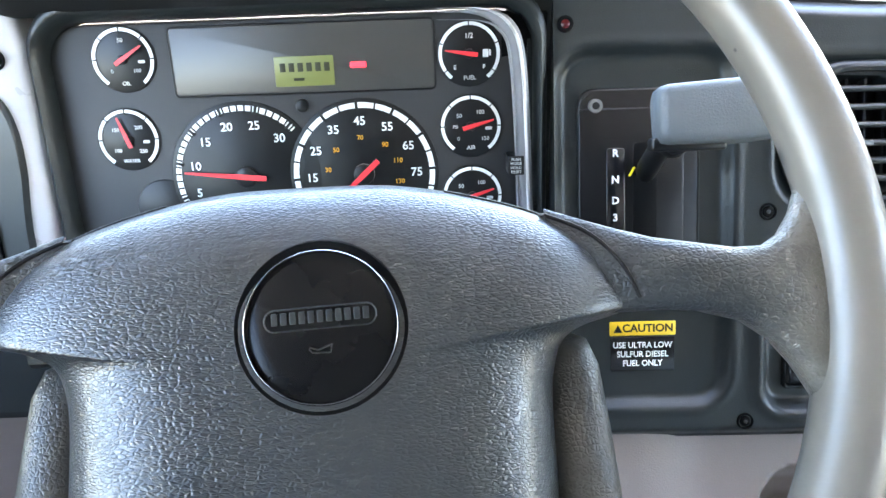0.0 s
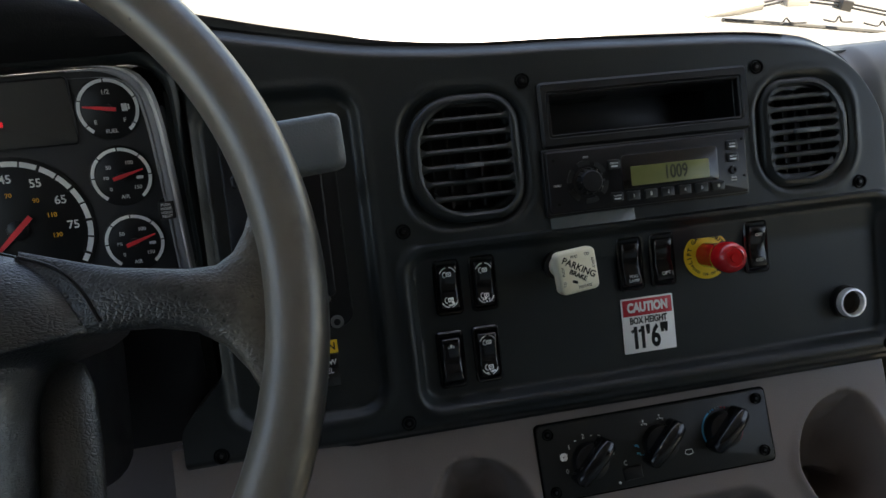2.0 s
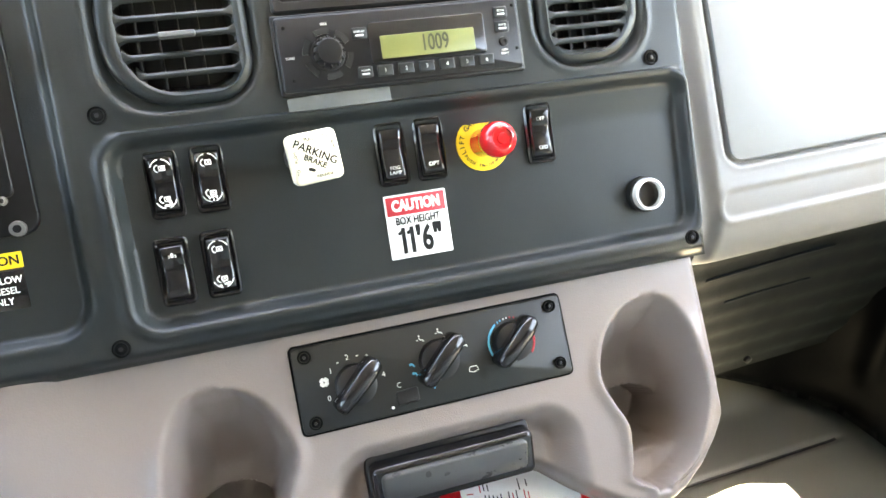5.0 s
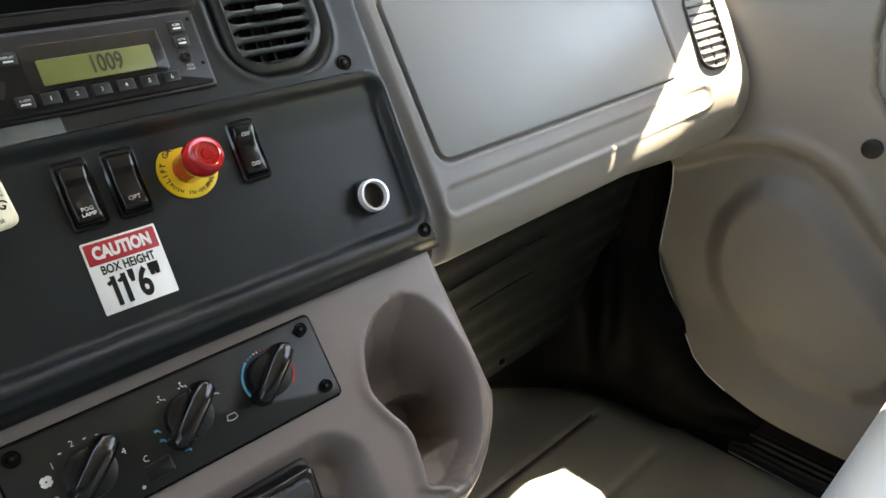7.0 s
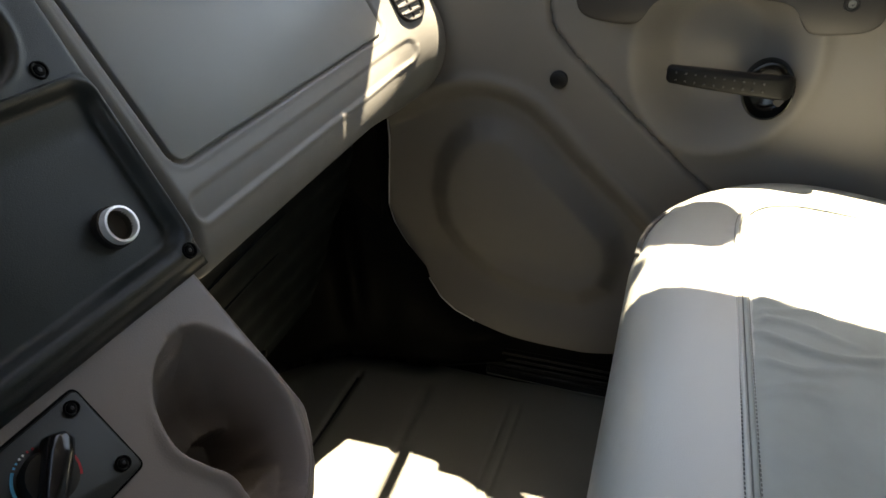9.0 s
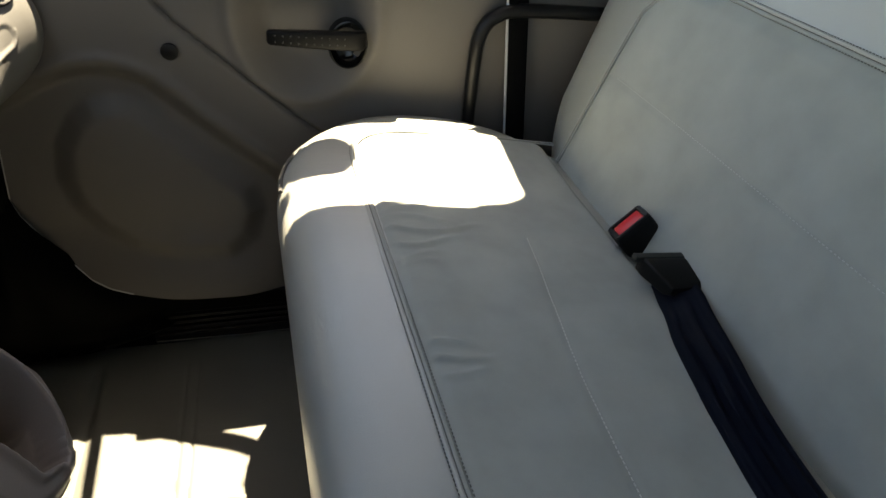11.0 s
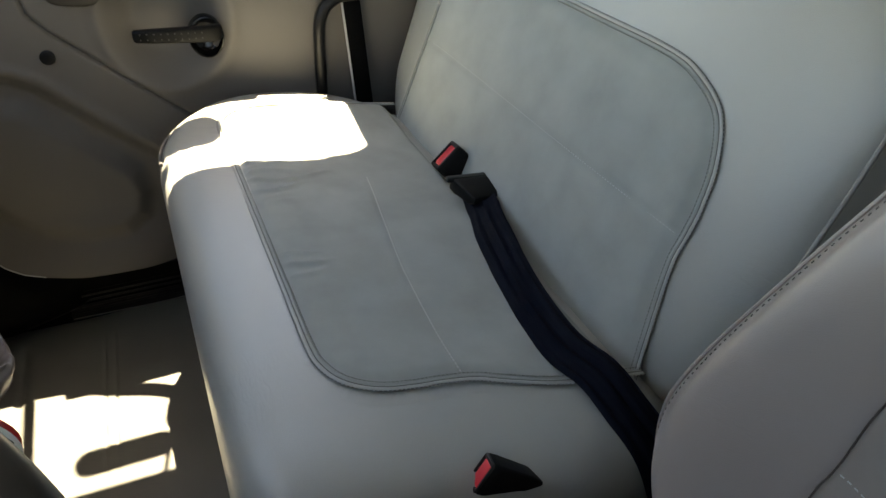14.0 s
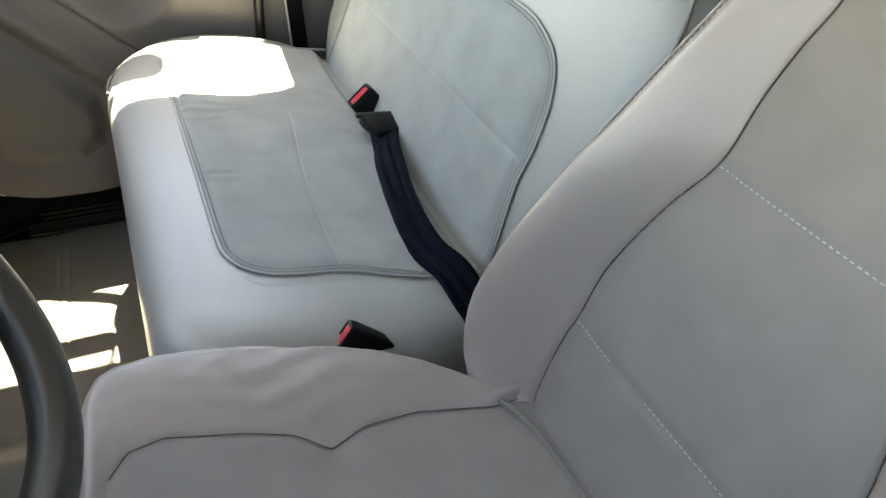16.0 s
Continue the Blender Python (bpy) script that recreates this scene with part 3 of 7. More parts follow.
for k in range(10):
    for row in (0.0052, -0.0058):
        y = 0.293 - 0.0130 * k
        m = pose(1.4180 - 0.0016 * sstep(0.30, 0.23, y), y, 0.6825 - 0.0008 * k + row, 0, -90, 0)
        if stud_data is None:
            stud_data = part("stud", disc(0.0016, 0, 0.0012, 0.0006, 8), STUD, hnd, m=m).data
        else:
            stud = new("stud", stud_data)
            stud.parent, stud.matrix_basis = hnd, m
CUPBLACK = mat("cup_black", (0.004, 0.004, 0.004), 0.22, spec=0.5)
cup = part("handle_cup", lathe([(0.0, -0.014), (0.022, -0.013), (0.0300, -0.006), (0.0325, 0.004), (0.0345, 0.0075), (0.0370, 0.0065), (0.0385, 0.001), (0.0385, -0.016)], 40), CUPBLACK, door, "round black handle cup", m=pose(1.474, 0.163, 0.654, 0, -90, 0))
cup.scale = (1.16, 0.95, 1)
# armrest along the top: a flat bar with a deeper pad at each end
half = smoothed([(0.245, 0.786, 0), (0.300, 0.784, 0), (0.326, 0.780, 0), (0.340, 0.770, 0), (0.352, 0.750, 0), (0.366, 0.742, 0), (0.395, 0.743, 0), (0.425, 0.748, 0), (0.441, 0.758, 0), (0.447, 0.775, 0), (0.447, 0.805, 0), (0.444, 0.818, 0), (0.430, 0.823, 0), (0.33, 0.826, 0), (0.245, 0.827, 0)], 3)
line = [(p.x, p.y) for p in half] + [(0.490 - p.x, p.y) for p in half[-2:0:-1]]
bm = bmesh.new()
mid_y, mid_z = 0.245, 0.80
loft(bm, [[Vector((x, mid_y + (y - mid_y) * f, mid_z + (z - mid_z) * (1 - (1 - f) * 6))) for y, z in line] for x, f in ((1.480, 1.0), (1.452, 1.0), (1.4465, 0.994), (1.4445, 0.982))])
arm = part("armrest", bm, ARMREST, door, "brown-grey plastic armrest bar", smooth=50)
for y in (0.401, 0.089):
    b = part("screw", lathe([(0.0105, 0.0), (0.0100, 0.0022), (0.0075, 0.0020), (0.0070, -0.001), (0.0, -0.001)], 22), BLACK, arm, m=pose(1.4448, y, 0.786, 0, -90, 0))
    part("screw_head", lathe([(0.0055, -0.001), (0.0050, 0.0016), (0.0026, 0.0018), (0.0022, 0.0004), (0.0, 0.0004)], 16), mat("dull_steel", (0.2, 0.2, 0.19), 0.4, 0.7), b)
bm = box(1.50, 1.53, -0.14, 0.79, 0.80, 0.88)
part("window_sill", bm, DOORTRIM, door)
bm = tube([(1.505, 0.51, 0.84), (1.40, 0.38, 1.50)], 0.011, 8)
tube([(1.505, 0.745, 0.84), (1.48, 0.712, 1.0), (1.44, 0.634, 1.22), (1.40, 0.545, 1.48)], [0.012, 0.013, 0.020, 0.028], 8, bm)
tube([(1.362, -0.27, 1.53), (1.362, 0.10, 1.545), (1.362, 0.75, 1.49)], 0.022, 8, bm)
part("window_frame", bm, BLACK, door)

bm = bmesh.new()
box(1.49, 1.56, -1.0, 1.15, -0.06, 0.10, bm)
box(1.50, 1.56, -1.0, -0.17, 0.10, 0.9, bm)
loft(bm, [[Vector((x0, -1.0, z)), Vector((x0 + 0.05, -1.0, z)), Vector((x0 + 0.05, y1, z)), Vector((x0, y1, z))] for x0, y1, z in ((1.50, -0.165, 0.9), (1.335, -0.265, 1.56))])
box(1.53, 1.56, -0.17, 1.15, 0.10, 0.80, bm)
corner, down, ahead = Vector((1.376, -0.262, 1.535)), Vector((0.24, 0.145, -0.96)), Vector((0.0, 1.0, 0.0))
fillet = [corner] + [corner + down * (0.09 * (1 - math.sin(a))) + ahead * (0.09 * (1 - math.cos(a))) for a in steps(0, math.pi / 2, 9)]
loft(bm, [[p + Vector((dx, 0, 0)) for p in fillet] for dx in (0.0, 0.014)])
box(1.488, 1.528, 0.794, 1.15, 0.10, 0.89, bm)
tagged(part("wall_right", bm, DOORTRIM), "beige side wall of the cab behind the passenger door", "wall", kind="structure")
bm = bmesh.new()
box(1.475, 1.50, -1.0, -0.14, 0.06, 0.98, bm)
tagged(part("pillar_trim", bm, DOORTRIM), "beige trim on the rear pillar", "trim", kind="structure")
bm = bmesh.new()
tube(smoothed([(1.455, -0.070, 0.40), (1.455, -0.072, 0.60), (1.455, -0.080, 0.675), (1.455, -0.108, 0.708), (1.455, -0.16, 0.718), (1.45, -0.34, 0.712)]), 0.013, 10, bm)
tagged(part("grab_bar", bm, BLACK), "black bent grab bar on the door pillar", "grab bar")
strap = tagged(part("seat_belt", plate(0.021, 0.32, 0.002, 0, 0.003, 0.001), RUBBER,
                    m=Matrix(((0, 0, -1, 1.452), (-1, 0.13, 0, -0.158), (0, 1, 0, 0.60), (0, 0, 0, 1)))), "black webbing seat belt hanging on the pillar", "seat belt")
part("bright_edge", plate(0.0022, 0.32, 0.001, 0.002, 0.0045, 0.0005, cx=-0.022), SILVER, strap, "pale edge of the belt guide")

# rear wall, left side with the open doorway, roof, windscreen surround
bm = box(-0.62, 1.50, -0.78, -0.72, 0, 1.52)
tagged(part("wall_rear", bm, mat("rear_wall_cloth", (0.12, 0.115, 0.11), 0.9, grain=0.4, scale=800)), "dark rear wall of the cab", "wall", kind="structure")
bm = bmesh.new()
box(-0.66, -0.60, -1.0, 1.15, -0.06, 0.06, bm)
box(-0.66, -0.60, -0.78, -0.20, 0.06, 1.5, bm)
box(-0.66, -0.60, 0.80, 1.15, 0.06, 1.0, bm)
box(-0.66, -0.60, -0.20, 0.80, 0.06, 0.92, bm)
tagged(part("wall_left", bm, DOORTRIM), "beige left side of the cab under the driver's side window", "wall", kind="structure")
tagged(part("ceiling", extrude_profile([(-0.8, 1.50), (0.1, 1.52), (0.80, 1.46), (0.80, 1.51), (0.1, 1.57), (-0.8, 1.55)], -0.66, 1.365), ROOFCLOTH), "grey fabric headliner", "ceiling", kind="structure")
bm = bmesh.new()
for x0, x1 in ((-0.62, -0.48), (1.52, 1.36)):
    loft(bm, [[Vector((x + dx, y, z)) for x, y, z in ((x0, 0.752, 0.84), (x0, 1.13, 0.86), (x1, 0.82, 1.50), (x1, 0.540, 1.50))] for dx in (-0.03, 0.03)])
for x, lean in ((-0.62, 0.12), (1.52, -0.12)):
    tube([(x + lean, 0.78, 1.48), (x + lean * 0.6, 0.86, 1.28), (x + lean * 0.3, 0.98, 1.08), (x, 1.12, 0.90)], 0.045, 8, bm)
tagged(part("windscreen_pillars", bm, DOORTRIM), "beige windscreen pillars", "pillar", kind="structure")

# unseen blockers, added and sized to cast the shadows in the sun patches
mirror = thing("sun_blocker", "unseen black blockers added outside the passenger window to shape the sun patches", "mirror")
part("head", plate(0.058, 0.056, 0.044, -0.02, 0.02, 0.012), BLACK, mirror, m=pose(1.538, 0.054, 1.545))
part("strip_blocker", plate(0.034, 0.094, 0.030, -0.008, 0.008, 0.004), BLACK, mirror, m=pose(1.422, 0.220, 1.422))
part("blocker_arm", tube([(1.425, 0.135, 1.425), (1.366, 0.135, 1.535)], 0.006, 8), BLACK, mirror)
part("bracket", tube(smoothed([(1.515, 0.53, 0.83), (1.512, 0.44, 0.905), (1.508, 0.30, 1.045), (1.508, 0.18, 1.185), (1.512, 0.12, 1.33), (1.520, 0.10, 1.54)], 6), [0.026] * 6 + [0.020] * 25, 10), BLACK, mirror)

# outside: bonnet, wipers, ground; the added blockers above throw the shadow on the bench
bm = surface(lambda x, y: Vector((x, y, 0.82 - 0.20 * (y - 1.15) - 0.10 * ((x - 0.45) / 1.1) ** 2 - 0.03 * sstep(1.3, 1.2, y))), steps(-0.6, 1.5, 30), steps(1.16, 2.6, 30))
tagged(part("bonnet", bm, WHITEPAINT, smooth=60), "white painted truck bonnet beyond the windscreen", "bonnet")
wip = thing("windscreen_wiper", "grey windscreen wiper resting on the cowl", "wiper")
WIPERGREY = mat("faded_wiper_grey", (0.20, 0.195, 0.18), 0.6)
bm = bmesh.new()
loft(bm, [[Vector((x, 1.18 + p.x, z + p.y)) for p in rr(w, h, 0.002, 0, 3)] for x, z, w, h in ((0.866, 0.8935, 0.003, 0.0012), (0.885, 0.8955, 0.007, 0.004), (0.914, 0.898, 0.009, 0.0055), (0.957, 0.903, 0.009, 0.0055), (0.959, 0.9035, 0.006, 0.003))])
part("sleeve", bm, WIPERGREY, wip, "faded grey blade end")
for dz in (0.0, 0.0055):
    part("arm", tube([(0.955, 1.18, 0.900 + dz), (0.996, 1.18, 0.905 + dz), (1.037, 1.18, 0.902 + dz), (1.107, 1.18, 0.890 + dz), (1.20, 1.18, 0.868 + dz), (1.36, 1.18, 0.832 + dz)], 0.0017, 6), BLACK, wip)
part("joint", plate(0.021, 0.012, 0.003, 0, 0.012, 0.002, 3), WIPERGREY, wip, "grey joint cover", m=pose(1.016, 1.18, 0.899, 0, 3, 0))
part("bracket", plate(0.011, 0.010, 0.002, 0, 0.016, 0.002, 3), STEEL, wip, m=pose(1.108, 1.18, 0.884, 0, 14, 0))
for x0, x1, z0, z1, lift in ((0.962, 1.040, 0.880, 0.872, 0.006), (1.071, 1.126, 0.874, 0.866, 0.007), (1.15, 1.22, 0.862, 0.850, 0.006), (1.24, 1.31, 0.846, 0.834, 0.005)):
    part("clip", tube(smoothed([(x0, 1.17, z0), (x0 * 0.6 + x1 * 0.4, 1.17, (z0 + z1) / 2 - 0.001), (x0 * 0.5 + x1 * 0.5, 1.17, (z0 + z1) / 2 + lift), (x0 * 0.35 + x1 * 0.65, 1.17, (z0 + z1) / 2 - 0.002), (x1, 1.17, z1)], 5), 0.0013, 5), BLACK, wip)
cowl = tagged(part("cowl_seal", tube([(0.90, 1.185, 0.884), (1.0, 1.185, 0.870), (1.075, 1.185, 0.859), (1.21, 1.185, 0.838), (1.40, 1.185, 0.806)], 0.0045, 8, None, False, 0.7), mat("cowl_black", (0.02, 0.02, 0.018), 0.6)), "black rubber seal along the foot of the windscreen", "seal")
tagged(part("ground", box(-400, 400, -400, 400, -1.25, -1.20), ASPHALT), "pale asphalt yard far below the cab", "ground", kind="structure")

# ---- dashboard ----
dash = thing("dashboard", "charcoal and taupe moulded truck dashboard with screws", "dashboard")


def skirt(bm, depth, keep=None):
    """Pulls the open border of a sheet back by depth along its own z."""
    rim = [e for e in bm.edges if e.is_boundary]
    for g in bmesh.ops.extrude_edge_only(bm, edges=rim)["geom"]:
        if isinstance(g, bmesh.types.BMVert):
            g.co.z -= depth


PT = [(-400, 272), (-330, 256), (-279, 246), (-216, 235), (-130, 228), (-40, 226), (66, 222), (130, 219), (180, 213), (206, 206), (230, 193), (248, 174), (262, 148), (270, 120), (276, 96)]


CURVE = smoothed([(a, b, 0) for a, b in PT], 6)


def panel_top(u):
    return float(np.interp(u, [p.x for p in CURVE], [p.y for p in CURVE]))


def panel_h(u, v):
    """Relief of the centre panel in millimetres."""
    h = 0.0
    top = panel_top(u)
    edge = min(276 - u, (top - v) * 0.9, v + 108)
    h -= 14 * sstep(14, 0, edge) ** 1.5
    # bead round the right-hand and lower border
    rim = sd_round(u, v, 32, -16, 236, 69, 20)
    s = sd_round(u, v, 32, -15, 231, 67, 18)
    h -= 12 * sstep(2, -6, s) * (1 - 0.45 * sstep(20, 52, v))
    if v < 60:
        h += 3.5 * math.exp(-((s - 5.5) / 4.2) ** 2)
    # shifter well
    q = sd_round(u, v, -293, 60, 66, 138, 26)
    h -= 9 * sstep(2, -7, q)
    h += 1.2 * math.exp(-((q - 4) / 3.0) ** 2)
    # vent wells
    for cu, cv, hu, hv in ((-140, 129, 56, 59), (183, 122, 50, 54)):
        w = sd_round(u, v, cu, cv, hu, hv, 38)
        h -= 7 * sstep(2, -8, w) + 20 * sstep(-15, -20, w)
        h += 1.0 * math.exp(-((w - 3) / 3.0) ** 2)
    # open pocket over the radio
    h -= 55 * sstep(1.0, -3.0, sd_round(u, v, 27, 157, 90, 18.5, 4))
    return h


us = steps(-400, 220, 230) + steps(222, 276, 36)
bm = bmesh.new()
grid = []
for j in range(150):
    row = []
    for u in us:
        v = -108 + 2.0 * j if j < 92 else 74 + (panel_top(u) - 74) * (j - 91) / 58      # level rows below, then up to the crest
        left = -361 - 39 * sstep(-20, -75, v)      # the panel ends beside the instruments
        w = left + (u + 400) * (220 - left) / 620 if u < 220 else u
        row.append(bm.verts.new((w / 1000, v / 1000, panel_h(w, v) / 1000)))
    grid.append(row)
for a, b in zip(grid, grid[1:]):
    for k in range(len(us) - 1):
        bm.faces.new((a[k], a[k + 1], b[k + 1], b[k]))
skirt(bm, 0.05)
part("centre_panel", bm, CHARCOAL, dash, "charcoal grained centre panel", m=DASH, smooth=50)
part("pocket_lining", box(-0.064, 0.118, 0.137, 0.176, -0.053, -0.0525), BLACK, dash, m=DASH)


def screw(parent, m, r=0.0062):
    bm = bmesh.new()
    loft(bm, [circ(r * 1.28, 0.0003, 20), circ(r * 1.18, 0.0020, 20), circ(r * 1.02, 0.0018, 20), circ(r * 0.98, -0.001, 20)], False, True)
    s = part("screw", bm, RUBBER, parent, m=m)
    bm = disc(r * 0.8, -0.001, 0.0016, 0.0008, 18)
    part("screw_head", bm, RUBBER, s)
    part("screw_socket", disc(r * 0.34, 0.0014, 0.0018, 0.0002, 6), STEEL, s)
    return s


for u, v in ((-200, 73), (-83, 190), (138, 184), (235, 69), (253, -88), (-214, -91), (-371, -93)):
    screw(dash, at(DASH, u, v, panel_h(u, v)), 0.0052)
lamp = part("theft_lamp", lathe([(0.0034, 0.0010), (0.0042, 0.0022), (0.0060, 0.0018), (0.0066, -0.001)], 20), RUBBER, dash, "small dark red warning lamp in a black ring", m=at(DASH, -352, 216, panel_h(-352, 216)))
part("lens", lathe([(0.0, 0.0022), (0.0022, 0.0019), (0.0035, 0.0010), (0.0036, -0.001)], 16), mat("dim_red_lens", (0.10, 0.010, 0.010), 0.25), lamp, "dark red lens")

# lower console: taupe sheet with the two cup wells and the tray recess
LOW_R = [(21, -112), (60, -111), (75, -112), (95, -123), (113, -138), (135, -153), (154, -166), (175, -173), (193, -176), (213, -168), (233, -153), (250, -134), (262, -116), (272, -95)]


def low_edge(u):
    m = u if u > 21 else 42 - u
    if m < 272:
        return float(np.interp(m, [p[0] for p in LOW_R], [p[1] for p in LOW_R]))
    return float(np.interp(u, [-420, -300, -232], [-70, -75, -94]))


CUP_L = [(16, 206), (8, 183), (-12, 164), (-44, 154), (-68, 161), (-91, 171), (-120, 168), (-137, 166), (-150, 186)]
CUP_R = [(16, 218), (8, 232), (-12, 243), (-44, 249), (-68, 250), (-91, 246), (-120, 232), (-137, 216), (-150, 192)]


CUP_L, CUP_R = ([(p.x, p.y) for p in smoothed([(a, b, 0) for a, b in c], 6)] for c in (CUP_L, CUP_R))


def cup_sd(u, v):
    """Roughly how far (mm) a point lies inside the cup well: negative inside."""
    vv = min(max(v, -150), 16)
    a = float(np.interp(-vv, [-p[0] for p in CUP_L], [p[1] for p in CUP_L]))
    b = float(np.interp(-vv, [-p[0] for p in CUP_R], [p[1] for p in CUP_R]))
    return max(a - u, u - b, v - 16, -150 - v)


def console_h(u, v):
    h = 0.0
    for w in (u, 42 - u):
        s = cup_sd(w, v)
        deep = 26 + 52 * sstep(10, -60, v)
        low = sstep(-45, -88, v)
        h -= deep * ((1 - low) * (0.55 * sstep(4, -14, s) + 0.45 * sstep(0, -34, s)) + low * (0.92 * sstep(3, -8, s) + 0.08 * sstep(0, -30, s)))
        h -= 45 * sstep(1.05, 0.97, math.hypot((w - 207) / 33, (v + 96) / 23))
        if s < 8 and v < -112:       # open front of the holder: a ledge under the cup
            h += (max(h, -30 - 10 * sstep(-2, -20, s)) - h) * sstep(-119, -126, v)
        h += 4.0 * math.exp(-((s - 5) / 6.0) ** 2) * sstep(10, -60, v)
    # tray recess
    t = sd_round(u, v, 17, -108, 106, 50, 34)
    h -= 26 * sstep(6, -24, t)
    # rolled lower edge
    lo = low_edge(u)
    h -= 22 * sstep(20, 0, v - lo) ** 2
    h -= 14 * sstep(16, 0, 272 - u) ** 2
    # the knee bolster on the driver's side leans back
    h += 10 * sstep(-235, -300, u)
    return h


us = steps(-415, 272, 400)
bm = bmesh.new()
grid = []
for j in range(170):
    row = []
    for u in us:
        lo = low_edge(u)
        v = lo + (66 - lo) * j / 169
        row.append(bm.verts.new((u / 1000, v / 1000, console_h(u, v) / 1000)))
    grid.append(row)
for a, b in zip(grid, grid[1:]):
    for k in range(len(us) - 1):
        bm.faces.new((a[k], a[k + 1], b[k + 1], b[k]))
skirt(bm, 0.11)
part("lower_console", bm, TAUPE, dash, "taupe grained lower console with two cup wells", m=CLIM, smooth=60)
# steering column shroud and knee area behind the wheel
bm = bmesh.new()
loft(bm, [[(WHEEL @ Vector((p.x, p.y - 0.012, z))) for p in rr(a, b, 0.03, 0, 5)] for z, a, b in ((-0.03, 0.04, 0.04), (-0.06, 0.055, 0.05), (-0.16, 0.06, 0.06), (-0.30, 0.065, 0.07))])
col = tagged(part("steering_column", bm, BLACK), "black steering column shroud behind the wheel", "steering column")
part("stalk", tube([WHEEL @ Vector((-0.05, -0.01, -0.10)), WHEEL @ Vector((-0.16, -0.01, -0.10))], 0.006, 8), BLACK, col)


# passenger side of the dashboard
def glove_h(u, v):
    h = 0.0
    s = sd_round(u, v, 2, 75, 244, 92, 16)
    h -= 5.0 * math.exp(-(s / 2.4) ** 2) - 0.9 * math.exp(-((s - 6) / 2.6) ** 2)
    if s < 0:
        h += 1.2 * sstep(0, -8, s)
    # long pressed lozenge under the door of the glovebox
    q = sd_round(u, v, 16, -58, 273, 16, 15)
    h -= 2.4 * sstep(0, -5, q) - 1.8 * math.exp(-((q - 2.2) / 2.4) ** 2) * (1 if v < -58 else 0.15)
    # curls under at the bottom, in a wide roll at the end, and forward at the top
    end = sstep(110, 320, u)
    h -= (1 - end) * (88 - math.sqrt(max(88 ** 2 - max(-46 - v, 0) ** 2, 60)))
    h -= end * (110 - math.sqrt(max(110 ** 2 - max(-25 - v, 0) ** 2, 60)))
    # the end swells out to meet the door
    h += 42 * sstep(230, 350, u)
    h -= 10 * sstep(-255, -272, u)
    return h


us = steps(-276, 366, 260)
bm = bmesh.new()
grid = []
for j in range(160):
    row = []
    for u in us:
        lo = -116 - 17.5 * sstep(110, 320, u)
        v = lo + (248 - lo) * j / 159
        a = max(v - 178, 0) / 62       # the top rolls over towards the windscreen
        row.append(bm.verts.new((u / 1000, (min(v, 178) + 62 * math.sin(a)) / 1000, (glove_h(u, min(v, 178)) - 62 * (1 - math.cos(a))) / 1000)))
    grid.append(row)
for a, b in zip(grid, grid[1:]):
    for k in range(len(us) - 1):
        bm.faces.new((a[k], a[k + 1], b[k + 1], b[k]))
skirt(bm, 0.09)
part("passenger_panel", bm, GREY, dash, "grey-beige moulded passenger side with the glovebox", m=GBOX, smooth=60)
bm = plate(0.2425, 0.0905, 0.014, 0.000, 0.0022, 0.0015, 8, 0.002, 0.075)
part("glovebox_door", bm, GLOVE, dash, "smooth blue-grey glovebox door", m=GBOX)

# side vent at the end of the passenger panel
SV = at(GBOX, 308, 35, 31) @ pose(0, 0, 0, 0, -26, -4)
vent = thing("side_vent", "slim black air vent at the end of the dashboard", "air vent", SV)
part("frame", frame_ring((0.026, 0.062), (0.022, 0.058), 0.022, -0.004, 0.003, 0.0015), BLACK, vent)
part("cavity", plate(0.024, 0.060, 0.02, -0.012, -0.008), RUBBER, vent)
for k in range(9):
    v = -0.048 + 0.012 * k
    w = 0.022 * min(1, math.sqrt(max(0.05, 1 - (abs(v) / 0.062) ** 4)))
    part("slat", plate(w, 0.0022, 0.001, -0.008, 0.001, 0.0008, 2, 0, v), BLACK, vent)
part("divider", plate(0.0022, 0.055, 0.001, -0.009, -0.001, 0.0008, 2), BLACK, vent)

# dash top: from the crests to the windscreen
CREST = [(-0.62, 0.835, 1.060), (-0.30, 0.838, 1.070), (-0.06, 0.840, 1.066), (0.10, 0.832, 1.046)]
for u, v in PT[1:-6]:
    p = at(DASH, u, v, -12).translation
    CREST.append((p.x, p.y, p.z))
CREST += [(0.735, 0.850, 0.948), (0.776, 0.866, 0.932), (0.95, 0.866, 0.932), (1.20, 0.866, 0.932), (1.50, 0.870, 0.930)]
cx = [c[0] for c in CREST]


def top_pad(x, s):
    y0, z0 = float(np.interp(x, cx, [c[1] for c in CREST])), float(np.interp(x, cx, [c[2] for c in CREST]))
    y = y0 + (1.17 - y0) * s
    return Vector((x, y, z0 + (0.842 - z0) * s ** 1.1 + 0.004 * math.sin(math.pi * s)))


for x0, x1, material, words in ((-0.62, 0.715, PADTOP, "charcoal grained dash top"), (0.717, 1.50, GREY, "grey-beige dash top over the glovebox")):
    bm = surface(top_pad, steps(x0, x1, 80), steps(0, 1, 26))
    rim = [e for e in bm.edges if e.is_boundary]
    for g in bmesh.ops.extrude_edge_only(bm, edges=rim)["geom"]:
        if isinstance(g, bmesh.types.BMVert):
            g.co.z -= 0.03
    part("top_pad", bm, material, dash, words, smooth=60)

